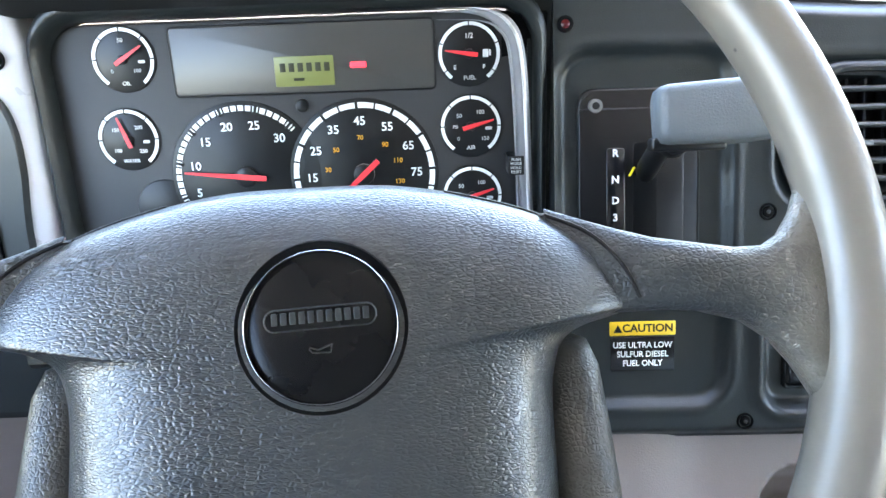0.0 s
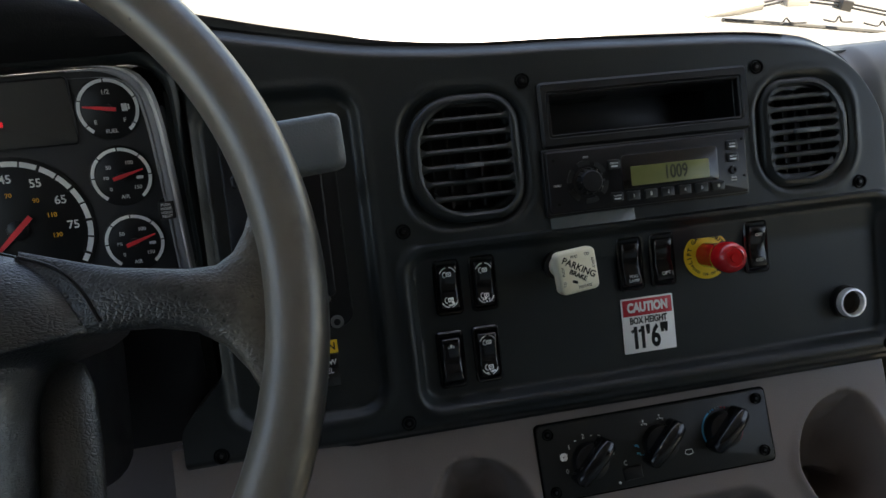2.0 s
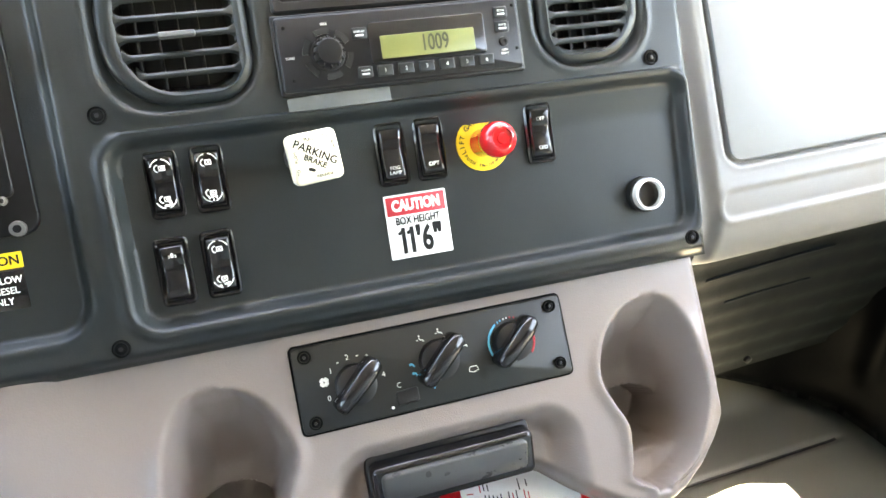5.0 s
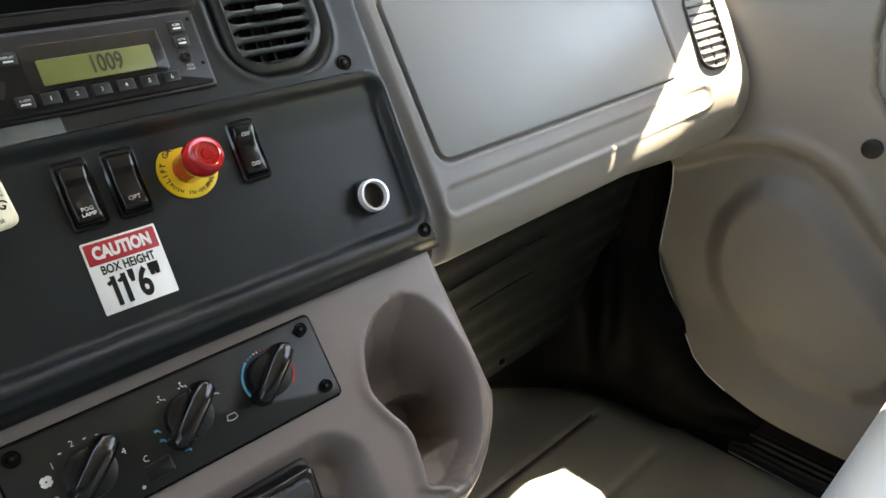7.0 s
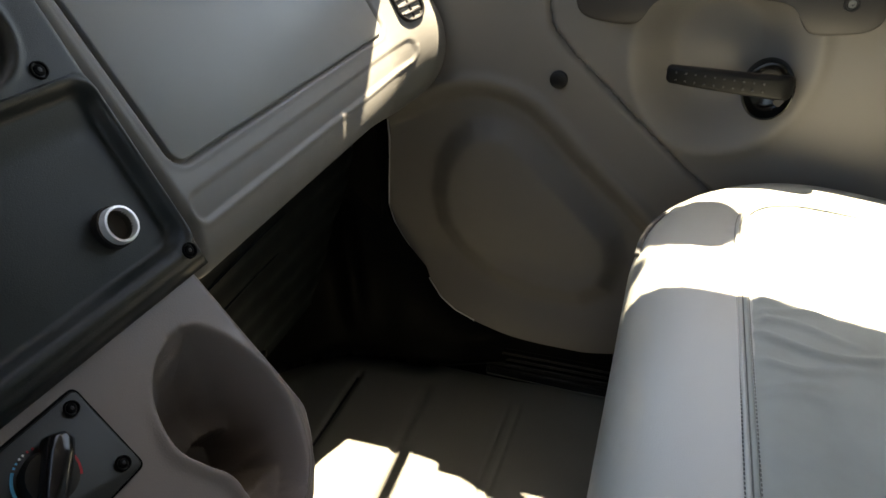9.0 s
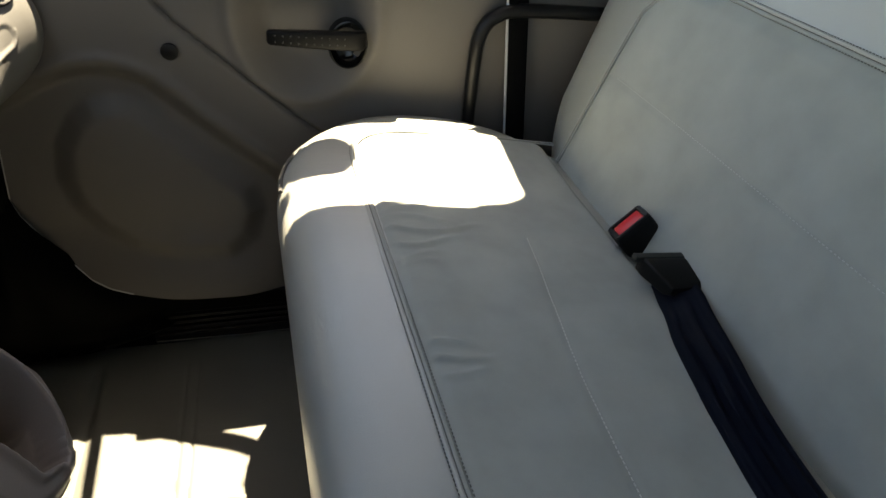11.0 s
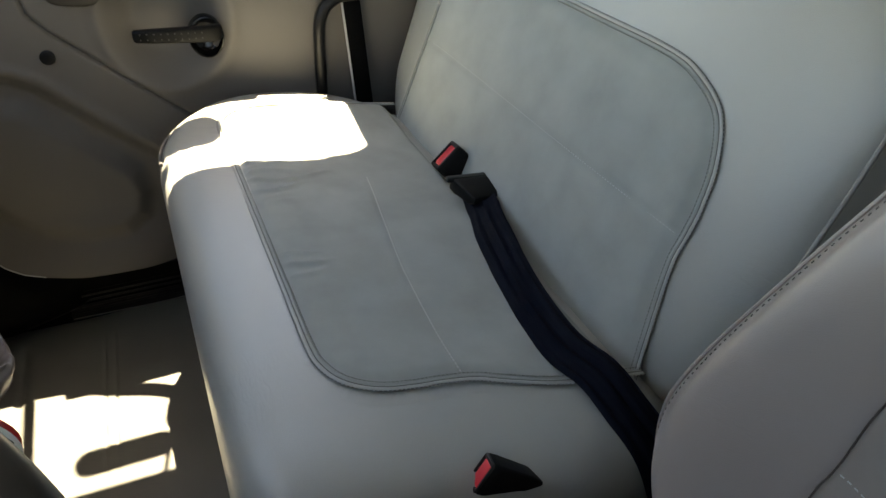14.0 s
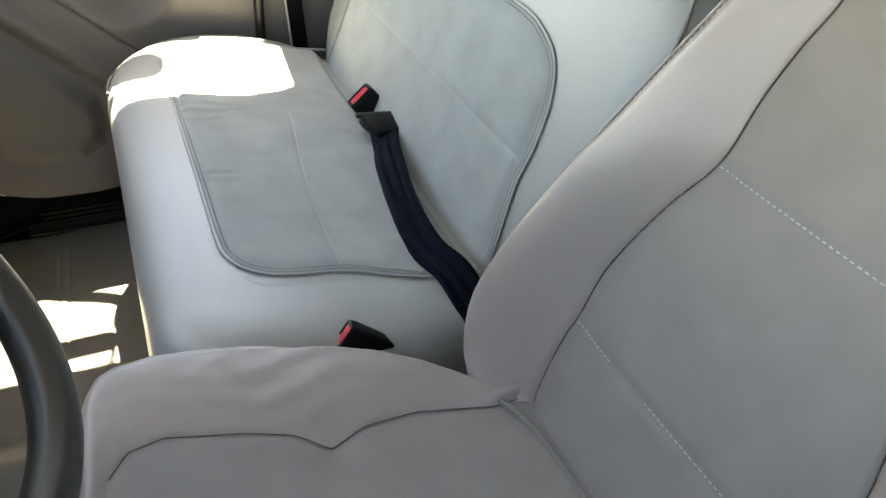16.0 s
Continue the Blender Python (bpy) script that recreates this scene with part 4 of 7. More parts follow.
# cluster surround: visor, side cheeks and the left panel
bm = bmesh.new()
outer, inner = (0.194, 0.112, 0.040), (0.184, 0.094, 0.030)
rings = []
for t, z in ((1.0, -0.03), (1.0, 0.010), (0.85, 0.016), (0.55, 0.018), (0.25, 0.015), (0.0, 0.006), (-0.05, -0.012)):
    a = [inner[k] + (outer[k] - inner[k]) * t for k in range(3)]
    rings.append(rr(a[0], a[1], a[2], z, 8, -0.053, -0.020))
loft(bm, rings, False, False)
part("cluster_surround", bm, CHARCOAL, dash, "charcoal frame round the instruments", m=CLUS, smooth=60)
for dx, r, flat, material, words in ((0.0015, 0.0062, 0.55, BEZEL, "satin grey trim beside the gauges"), (0.0040, 0.0014, 1.0, SILVER, "bright line on the grey trim"), (-0.0042, 0.0011, 1.0, BEZEL, "")):
    path = smoothed([(0.1235 + dx, -0.125, 0.016), (0.1205 + dx, -0.02, 0.016), (0.1165 + dx, 0.040, 0.016), (0.1080 + dx * 0.8, 0.0605 + dx * 0.6, 0.016), (0.091 + dx * 0.3, 0.0690 + dx, 0.015), (0.060, 0.0705 + dx, 0.012)], 8)
    lift = 0.0028 if r < 0.003 else 0.0
    part("bright_trim", tube([p + Vector((0, 0, lift)) for p in path], [r * (1 if k < 24 else max(0.12, 1 - 0.88 * (k - 24) / 12)) for k in range(len(path))], 10, None, False, flat), material, dash, words, m=CLUS, smooth=60)
# visor over the instruments, reaching up to the crest
bm = bmesh.new()
rows = []
for k in range(41):
    u = -0.62 + k * 0.01975
    x = u
    y1, z1 = float(np.interp(x, cx, [c[1] for c in CREST])), float(np.interp(x, cx, [c[2] for c in CREST]))
    p = CLUS @ Vector((u, 0.078, 0.012))
    q = CLUS @ Vector((u, 0.094, 0.034))
    c = Vector((x, y1, z1))
    rows.append([p, q] + [q.lerp(c, k / 8) + Vector((0, 0, 0.022 * sstep(0.17, 0.03, u) * math.sin(math.pi * (k / 8) ** 0.6))) for k in range(1, 9)] + [Vector((x, y1 + 0.02, z1 - 0.01))])
loft(bm, rows, False, False, False)
bmesh.ops.solidify(bm, geom=bm.faces[:], thickness=0.004)
part("visor", bm, PADTOP, dash, "charcoal brow over the instruments", smooth=60)
# silver cheek and switch panel on the driver's left
bm = bmesh.new()
loft(bm, [[CLUS @ Vector((u, v, z)) for u, z in ((r, -0.02), (r, 0.012), (r - 0.006, 0.017), (r - 0.03, 0.019), (-0.60, 0.019), (-0.60, -0.02))] for r, v in ((-0.262, 0.086), (-0.250, 0.078), (-0.2465, 0.06), (-0.2475, 0.0), (-0.2495, -0.07), (-0.256, -0.14), (-0.27, -0.24))])
part("silver_cheek", bm, SILVER, dash, "silver-grey panel beside the instruments", smooth=60)
bm = bmesh.new()
edge = smoothed([(-0.262, -0.24, 0), (-0.268, -0.10, 0), (-0.262, -0.03, 0), (-0.2645, 0.008, 0), (-0.277, 0.028, 0), (-0.30, 0.034, 0)], 5)
loft(bm, [[Vector((p.x - ins, p.y - ins * 0.4, z)) for p in edge] + [Vector((-0.58, 0.034, z)), Vector((-0.58, -0.24, z))] for ins, z in ((0, 0.01), (0, 0.022), (0.002, 0.0245))])
part("switch_panel", bm, CHARCOAL, dash, "charcoal switch panel by the driver's door", m=CLUS)
screw(dash, at(CLUS, -268, 50, 19))
part("filler_strip", box(0.127, 0.162, -0.12, 0.084, -0.05, 0.003), CHARCOAL, dash, m=CLUS)
part("filler_block", box(0.108, 0.142, 0.812, 0.822, 0.955, 0.998), RUBBER, dash)
bm = box(-0.60, 0.12, -0.26, -0.10, -0.06, 0.0)
part("lower_cluster_panel", bm, BLACK, dash, "black panel under the instruments", m=CLUS)
bm = box(-0.56, 0.09, -0.43, -0.24, -0.10, -0.04)
part("knee_panel", bm, TAUPE, dash, "taupe knee panel under the wheel", m=CLUS)

# ---- instrument cluster ----
cluster = thing("instrument_cluster", "charcoal instrument cluster with white-ringed gauges and red needles", "gauges", CLUS)
part("face", plate(0.183, 0.092, 0.030, -0.012, 0.0, 0.002, 6, -0.057, -0.020), mat("cluster_face", (0.030, 0.030, 0.031), 0.6, grain=0.1, scale=1500, var=0.1), cluster)
WINDOW = mat("display_window", (0.050, 0.048, 0.044), 0.35, var=0.15, vscale=8)


def arc_band(r0, r1, a0, a1, z0, z1, n=60):
    bm = bmesh.new()
    rows = []
    for k in range(n + 1):
        a = radians(a0 + (a1 - a0) * k / n)
        c, s = math.cos(a), math.sin(a)
        rows.append([Vector((r0 * c, r0 * s, z0)), Vector((r0 * c, r0 * s, z1)), Vector((r1 * c, r1 * s, z1)), Vector((r1 * c, r1 * s, z0))])
    loft(bm, rows)
    return bm


def gauge(u, v, r, name, arc, tick_angles, needle, needle_len, words, band=None, minor=()):
    """A dial on the cluster: words are (text, angle, radius mm, size mm, material)."""
    g = part(name, disc(r * 1.06, -0.002, 0.0008, 0.0005, 40), BLACK, cluster, m=pose(u / 1000, v / 1000, 0.0006))
    bw = band or r * 0.10
    part("scale_ring", arc_band(r - bw, r, arc[0], arc[1], 0.0008, 0.0014), WHITE, g, "white scale ring")
    for a in tick_angles:
        part("tick", plate(bw * 0.85, 0.00045 * r / 0.023, 0.0001, 0.0012, 0.0018, 0.0001, 1), BLACK, g, m=pose((r - bw * 0.55) * math.cos(radians(a)), (r - bw * 0.55) * math.sin(radians(a)), 0, 0, 0, a))
    for a in minor:
        part("tick", plate(bw * 0.5, 0.00028 * r / 0.023, 0.0001, 0.0012, 0.0017, 0.0001, 1), BLACK, g, m=pose((r - bw * 0.5) * math.cos(radians(a)), (r - bw * 0.5) * math.sin(radians(a)), 0, 0, 0, a))
    for w, a, rad, size, m in words:
        text_part(w, size / 1000, m, g, pose(rad / 1000 * math.cos(radians(a)), rad / 1000 * math.sin(radians(a)), 0.0012), "numeral", bold=size * 0.000012)
    bm = bmesh.new()
    w0 = min(r * 0.055, 0.0017)
    loft(bm, [[Vector((x, y * w, z)) for y, z in ((-1, 0.0032), (1, 0.0032), (1, 0.0042), (-1, 0.0042))] for x, w in ((-r * 0.28, w0 * 1.2), (0, w0 * 1.3), (needle_len, w0 * 0.45))])
    part("needle", bm, REDNEEDLE, g, "red needle", m=pose(0, 0, 0, 0, 0, needle))
    part("needle_cap", disc(r * 0.15, 0.001, 0.004, 0.001, 16), BLACK, g)
    return g


REDNEEDLE = mat("red_needle", (0.80, 0.04, 0.05), 0.4)
PALE = mat("pale_print", (0.62, 0.62, 0.62), 0.6)
gauge(-97, -48, 0.0565, "tachometer", (215, 42), [197 - 30 * k for k in range(6)], 174, 0.049,
      [(str(5 * k), 197 - 30.2 * (k - 1), 41.5, 9.5, WHITE) for k in range(1, 7)], 0.0042, [212 - 6 * k for k in range(29)])
gauge(-3, -49, 0.0565, "speedometer", (215, -35), [183 - 30 * k for k in range(8)], 222, 0.046,
      [(str(15 + 10 * k), 183 - 30.5 * k, 42, 9.5, WHITE) for k in range(7)] + [(t, a, 29, 5.2, ORANGE) for t, a in (("30", 172), ("50", 137), ("70", 93), ("90", 52), ("110", 20), ("130", -14))], 0.0042, [198 - 30 * k for k in range(8)])
for u, v, name, nd, words in (
        (83, 41, "fuel_gauge", 171, [("1/2", 90, 13, 5.2, WHITE), ("E", 222, 15, 4.6, WHITE), ("F", -42, 15, 4.6, WHITE), ("FUEL", -90, 18, 4.4, PALE)]),
        (83, -14, "air_gauge", 15, [("50", 138, 12, 4.4, PALE), ("100", 55, 13, 4.4, PALE), ("PSI", 182, 12, 3.6, PALE), ("0", 225, 14, 4.2, PALE), ("150", -42, 15, 4.2, PALE), ("AIR", -90, 17, 4.4, PALE)]),
        (83, -70, "air_gauge", 18, [("50", 138, 12, 4.4, PALE), ("100", 55, 13, 4.4, PALE), ("PSI", 182, 12, 3.6, PALE), ("0", 225, 14, 4.2, PALE), ("150", -42, 15, 4.2, PALE), ("AIR", -90, 17, 4.4, PALE)]),
        (-181, 46, "oil_gauge", 32, [("50", 90, 14, 4.4, PALE), ("0", 222, 13, 4.2, PALE), ("100", -42, 13, 4.2, PALE), ("OIL", -90, 18, 4.2, PALE)]),
        (-187, -15, "water_gauge", 108, [("150", 140, 12, 4.2, PALE), ("200", 45, 13, 4.2, PALE), ("100", 222, 13, 4.2, PALE), ("250", -42, 14, 4.2, PALE), ("WATER", -90, 17, 3.8, PALE)])):
    g = gauge(u, v, 0.0235, name, (232, -52), [90, 20, 160, -35, 215] if "fuel" in name else [90, 135, 45, 0, 180], nd, 0.0185, words, 0.0026)
    if "fuel" in name:
        part("pump_mark", plate(0.0022, 0.0030, 0.0005, 0.001, 0.0016, 0.0002, 2), WHITE, g, m=pose(0.0125, 0.0, 0))
        part("pump_mark", plate(0.0007, 0.0022, 0.0003, 0.001, 0.0016, 0.0002, 2), WHITE, g, m=pose(0.0158, 0.0003, 0))
    else:
        part("mark", plate(0.0026, 0.0012, 0.0006, 0.001, 0.0016, 0.0002, 2), PALE, g, m=pose(0.014, -0.002, 0))
part("display_window", plate(0.100, 0.0255, 0.003, -0.001, 0.0016, 0.0006, 4, -0.044, 0.042), WINDOW, cluster, "dark display window")
part("window_edge", frame_ring((0.1012, 0.0267), (0.0998, 0.0253), 0.004, 0, 0.0024, 0.0005, 4, None, -0.044, 0.042), BLACK, cluster)
lcd = part("odometer", plate(0.0228, 0.0112, 0.001, 0.0012, 0.0022, 0.0003, 3, -0.0435, 0.0325), LCD, cluster, "green odometer display")
for k in range(6):
    part("digit_bar", plate(0.0021, 0.0033, 0.0004, 0.0020, 0.0025, 0.0001, 2, -0.060 + 0.0068 * k, 0.0355), LCDINK, lcd)
part("digit_bar", plate(0.004, 0.0011, 0.0004, 0.0020, 0.0025, 0.0001, 2, -0.048, 0.0265), LCDINK, lcd)
part("warning_lamp", plate(0.0062, 0.0022, 0.001, 0.0012, 0.0024, 0.0004, 3, -0.002, 0.036), glow("red_lamp", (0.9, 0.03, 0.05), 0.06), cluster, "lit red warning lamp")
part("reset_button", disc(0.0052, 0, 0.004, 0.001, 20, -0.0475, 0.0065), BLACK, cluster, "black reset button")
chip = part("mode_label", plate(0.0062, 0.0072, 0.0008, 0.0, 0.0212, 0.0004, 3, 0.1165, -0.043), BLACK, cluster)
for k, w in enumerate(("PUSH", "MODE", "HOLD", "RESET")):
    text_part(w, 0.0031, PALE, chip, pose(0.1165, -0.0382 - 0.0032 * k, 0.0214), "lettering")
part("blank_gauge", disc(0.024, -0.002, 0.0012, 0.001, 40, -0.165, -0.072), BLACK, cluster, "blank gauge cover")

# ---- steering wheel ----
wheel = thing("steering_wheel", "worn dark steering wheel with a leather-grained hub", "steering wheel", WHEEL @ pose(-0.003, 0.004, 0))


def ring_pt(a, r, z=0.0):
    return Vector((r * math.cos(radians(a)), r * math.sin(radians(a)), z))


bm = bmesh.new()
rings = []
for k in range(120):
    a = 3.0 * k
    c = ring_pt(a, 0.2135)
    e = ring_pt(a, 1.0)
    rings.append([c + e * 0.0148 * math.cos(2 * math.pi * j / 16) + Vector((0, 0, 0.0165 * math.sin(2 * math.pi * j / 16))) for j in range(16)])
vs = [[bm.verts.new(p) for p in r] for r in rings]
for a, b in zip(vs, vs[1:] + vs[:1]):
    for j in range(16):
        bm.faces.new((a[j], b[j], b[(j + 1) % 16], a[(j + 1) % 16]))
part("rim", bm, RIMLEATHER, wheel, "worn grey-brown rim with scuffs and painted sheen", smooth=60)

PAD = [(0, 46), (34, 45), (66, 39), (96, 29), (116, 16), (127, 3), (133, -10), (125, -14), (113, -17), (102, -23), (97, -34), (95, -50), (94.5, -80), (92, -106), (80, -122), (50, -130), (0, -132)]


def pad_ring(grow, z, mid=(0, -25)):
    """The hub's outline moved in by grow mm, at height z (m)."""
    half = smoothed([(x, y, 0) for x, y in PAD], 4)
    full = half + [Vector((-p.x, p.y, 0)) for p in half[-2:0:-1]]
    n = len(full)
    out = []
    for i, p in enumerate(full):
        t = (full[(i + 1) % n] - full[i - 1]).normalized()
        nrm = Vector((-t.y, t.x, 0))
        if nrm.dot(Vector((mid[0] - p.x, mid[1] - p.y, 0))) < 0 and grow > 20:
            nrm = -nrm
        q = p + Vector((t.y, -t.x, 0)) * grow
        out.append(Vector((q.x / 1000, (q.y - 2) / 1000, z)))
    return out


def shrink(ring, f, z, c=(0.0, -0.035)):
    return [Vector((c[0] + (p.x - c[0]) * f, c[1] + (p.y - c[1]) * f, z)) for p in ring]


base = pad_ring(0, 0)
bm = bmesh.new()
loft(bm, [shrink(base, 0.93, -0.048), shrink(base, 1.0, -0.034), shrink(base, 1.0, -0.022), shrink(base, 0.988, -0.013), shrink(base, 0.96, -0.0065), shrink(base, 0.91, 0.0), shrink(base, 0.82, 0.0062), shrink(base, 0.7, 0.0106), shrink(base, 0.6, 0.0125), shrink(base, 0.48, 0.0136), shrink(base, 0.35, 0.0140), shrink(base, 0.1, 0.0140)])
hub_tree = BVHTree.FromBMesh(bm)
part("hub_pad", bm, HUBLEATHER, wheel, "charcoal leather-grained airbag-style hub", smooth=60)
for s in (-1, 1):
    bm = bmesh.new()
    rows = []
    for x, lo, hi, th in ((96, -17, 27, 2), (112, -17, 21, 4), (124, -17, 16.5, 6), (137, -17, 12, 7.5), (152, -18.5, 9, 9), (168, -23, 6, 10), (180, -32, 6, 10.5), (188, -44, 11, 10.5), (194, -58, 20, 9.5), (199, -72, 33, 8), (206, -86, 50, 6)):
        mid, hh = (lo + hi) / 2, (hi - lo) / 2
        rows.append([Vector((s * x / 1000, (mid + hh * math.cos(a)) / 1000, th * math.sin(a) / 1000 * (1.0 if math.sin(a) > 0 else 1.6) - 0.002 - 0.005 * sstep(150, 100, x))) for a in [2 * math.pi * j / 24 for j in range(24)]])
    loft(bm, rows)
    spoke_tree = BVHTree.FromBMesh(bm)
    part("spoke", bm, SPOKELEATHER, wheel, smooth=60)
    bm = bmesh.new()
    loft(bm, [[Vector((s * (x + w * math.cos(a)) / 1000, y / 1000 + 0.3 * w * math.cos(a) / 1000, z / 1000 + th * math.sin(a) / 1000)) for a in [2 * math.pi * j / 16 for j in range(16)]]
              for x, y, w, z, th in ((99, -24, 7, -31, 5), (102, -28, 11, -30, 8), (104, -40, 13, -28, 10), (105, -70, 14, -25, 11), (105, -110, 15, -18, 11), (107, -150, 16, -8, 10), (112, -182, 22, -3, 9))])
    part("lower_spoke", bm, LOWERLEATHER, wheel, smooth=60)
    seam = []
    for p in smoothed([(s * 0.056, 0.0365, 0), (s * 0.081, 0.0295, 0), (s * 0.096, 0.024, 0), (s * 0.112, 0.0155, 0), (s * 0.123, 0.002, 0), (s * 0.129, -0.012, 0)]):
        hits = [tree.ray_cast(Vector((p.x, p.y, 0.1)), Vector((0, 0, -1)))[0] for tree in (hub_tree, spoke_tree)]
        top = [h.z for h in hits if h]
        if top:
            seam.append(Vector((p.x, p.y, max(top) + 0.0001)))
    part("seam", tube(seam, 0.0009, 6), BLACK, wheel)
bm = lathe([(0.0, 0.0165), (0.020, 0.0162), (0.0255, 0.0150), (0.0275, 0.0140), (0.0280, 0.0110)], 40)
btn = part("horn_button", bm, mat("button_black", (0.004, 0.004, 0.0045), 0.28, spec=0.18, stain=0.06), wheel, "glossy black horn button", m=pose(0.008, -0.017, 0.0))
bm = bmesh.new()
loft(bm, [circ(r, z, 48) for r, z in ((0.0284, 0.012), (0.0283, 0.0160), (0.0277, 0.0167), (0.0271, 0.0160), (0.0270, 0.012))], False, False)
part("chrome_ring", bm, CHROME, btn, "bright chrome ring")
# black ring that paints the shade of the recess round the button
bm = bmesh.new()
loft(bm, [circ(r, z, 48) for r, z in ((0.0325, 0.0120), (0.0315, 0.0143), (0.0302, 0.0140), (0.0284, 0.0135))], False, False)
part("well_shade", bm, RUBBER, btn)
part("badge_outline", frame_ring((0.0205, 0.0042), (0.0199, 0.0036), 0.0040, 0.0150, 0.0168, 0.0003, 6), BLACK, btn, "raised oval badge outline", m=pose(0, 0.003, 0, 0, 0, 2))
for k in range(11):
    part("badge_bar", plate(0.0011, 0.0022, 0.0003, 0.0150, 0.0169, 0.0003, 2), CHARCOAL, btn, m=pose(-0.0165 + 0.0033 * k, 0.003 + 0.0001 * k, 0, 0, 0, 2))
part("horn_mark", tube([(-0.004, -0.0075, 0.0166), (-0.001, -0.0085, 0.0166), (0.003, -0.007, 0.0166), (0.004, -0.0065, 0.0166), (0.0035, -0.0095, 0.0166), (-0.003, -0.0095, 0.0166), (-0.0042, -0.0082, 0.0166)], 0.0004, 5), STEEL, btn, "small horn mark")


# ---- air vents ----
TABGREY = mat("tab_grey", (0.095, 0.098, 0.10), 0.4)


def air_vent(u, v, hu, hv, slots, skew):
    """A swollen face with a rounded opening, fuller on its outer side; slats across it and upright vanes behind them."""
    t = thing("air_vent", "black round-cornered air vent with horizontal slats", "air vent", at(DASH, u, v, -6), group="dash vents")
    a, b = hu / 1000, hv / 1000
    out = 1 if u > 0 else -1      # the outer side
    ia, ib = a * 0.78, b * 0.85
    rb, rs = ia * 0.95, ia * 0.42

    def ring(hx, hy, big, small, z, cx=0.0):
        pts = []
        for qx, qy, a0 in ((1, 1, 0), (-1, 1, 90), (-1, -1, 180), (1, -1, 270)):
            r = big if qx == out else small
            for k in range(11):
                c = radians(a0 + 9 * k)
                pts.append(Vector((cx + qx * (hx - r) + r * math.cos(c), qy * (hy - r) + r * math.sin(c), z)))
        return pts

    rB, rS = a * 0.92, a * 0.58
    bm = bmesh.new()
    loft(bm, [ring(a, b, rB, rS, -0.004), ring(a, b, rB, rS, 0.0035), ring(a - 0.0014, b - 0.0014, rB - 0.0014, rS - 0.0014, 0.0062), ring(a - 0.0040, b - 0.0040, rB - 0.004, rS - 0.004, 0.0080),
              ring(a - 0.0075, b - 0.0060, rB - 0.006, rS - 0.006, 0.0086, skew), ring(ia + 0.0012, ib + 0.0012, rb + 0.0012, rs + 0.0012, 0.0076, skew),
              ring(ia, ib, rb, rs, 0.0066, skew), ring(ia, ib, rb, rs, -0.003, skew)], False, False)
    part("frame", bm, CHARCOAL, t, "charcoal vent frame", smooth=50)
    part("cavity", plate(ia * 0.9, ib * 0.9, rs * 0.9, -0.020, -0.0185, 0.0005, 8, skew), BLACK, t)

    def side(y, r):
        over = abs(y) - (ib - r)
        return ia - (0 if over <= 0 else r - math.sqrt(max(r * r - over * over, 0)))
    for k in range(5):
        x = (-0.72 + 0.36 * k) * ia
        part("vane", plate(0.0011, ib * 0.90 * math.sqrt(max(0.2, 1 - (abs(x) / ia) ** 4)), 0.0004, -0.016, -0.006, 0.0003, 2, x + skew, 0), BLACK, t)
    for k in range(1, slots):
        y = ib * (-1 + 2 * k / slots)
        lo, hi = (side(y, rs), side(y, rb)) if out > 0 else (side(y, rb), side(y, rs))
        bm = bmesh.new()
        loft(bm, [[Vector((x + skew, y + dy * f, z)) for dy, z in ((-0.0022, 0.0050), (-0.0012, 0.0070), (0.0004, 0.0074), (0.0022, 0.0062), (0.0034, -0.0005), (0.0014, -0.0008))]
                  for x, f in ((-lo - 0.0006, 2.6), (-lo + 0.0014, 1.8), (-lo + 0.0035, 1.25), (-lo + 0.006, 1.0), (0, 1.0), (hi - 0.006, 1.0), (hi - 0.0035, 1.25), (hi - 0.0014, 1.8), (hi + 0.0006, 2.6))])
        part("slat", bm, CHARCOAL, t, smooth=40)
    y = ib * (-1 + 2 * (slots // 2) / slots)
    part("tab", plate(0.0125, 0.0020, 0.0015, 0.0055, 0.0120, 0.0012, 3, skew, y), TABGREY, t, "thumb tab")
    return t


air_vent(-140, 129, 51, 55, 7, 0.002)
air_vent(183, 122, 45, 50, 8, -0.001)

# ---- radio and open pocket ----
rad = thing("radio", "black truck radio with a green display, reading 1009", "radio", at(DASH, 23, 99.5, -1))
part("body", plate(0.0965, 0.0292, 0.002, -0.02, 0.005, 0.0012, 3), BLACK, rad)
part("faceplate", plate(0.0945, 0.0272, 0.003, 0.004, 0.0085, 0.002, 4), mat("radio_face", (0.008, 0.008, 0.009), 0.4, spec=0.3, grain=0.1, scale=1500), rad)
part("display_bezel", plate(0.046, 0.0155, 0.003, 0.008, 0.0096, 0.0006, 4, 0.019, 0.002), GLOSS, rad)
dsp = part("display", plate(0.0372, 0.0085, 0.001, 0.009, 0.0101, 0.0003, 3, 0.0185, -0.0015), LCD, rad, "lit green display")
text_part("1009", 0.0172, LCDINK, dsp, pose(0.0235, -0.0015, 0.0103), "digits", bold=0.0002, squeeze=0.66)
kn = part("tuning_knob", lathe([(0.0, 0.020), (0.0085, 0.0198), (0.0098, 0.0185), (0.0108, 0.0095), (0.0125, 0.009), (0.013, 0.008)], 28), BLACK, rad, m=pose(-0.0585, -0.002, 0))
for a in range(0, 360, 30):
    part("knob_rib", plate(0.0011, 0.0006, 0.0003, 0.010, 0.0192, 0.0003, 2), GLOSS, kn, m=pose(0.0103 * math.cos(radians(a)), 0.0103 * math.sin(radians(a)), 0, 0, 0, a))
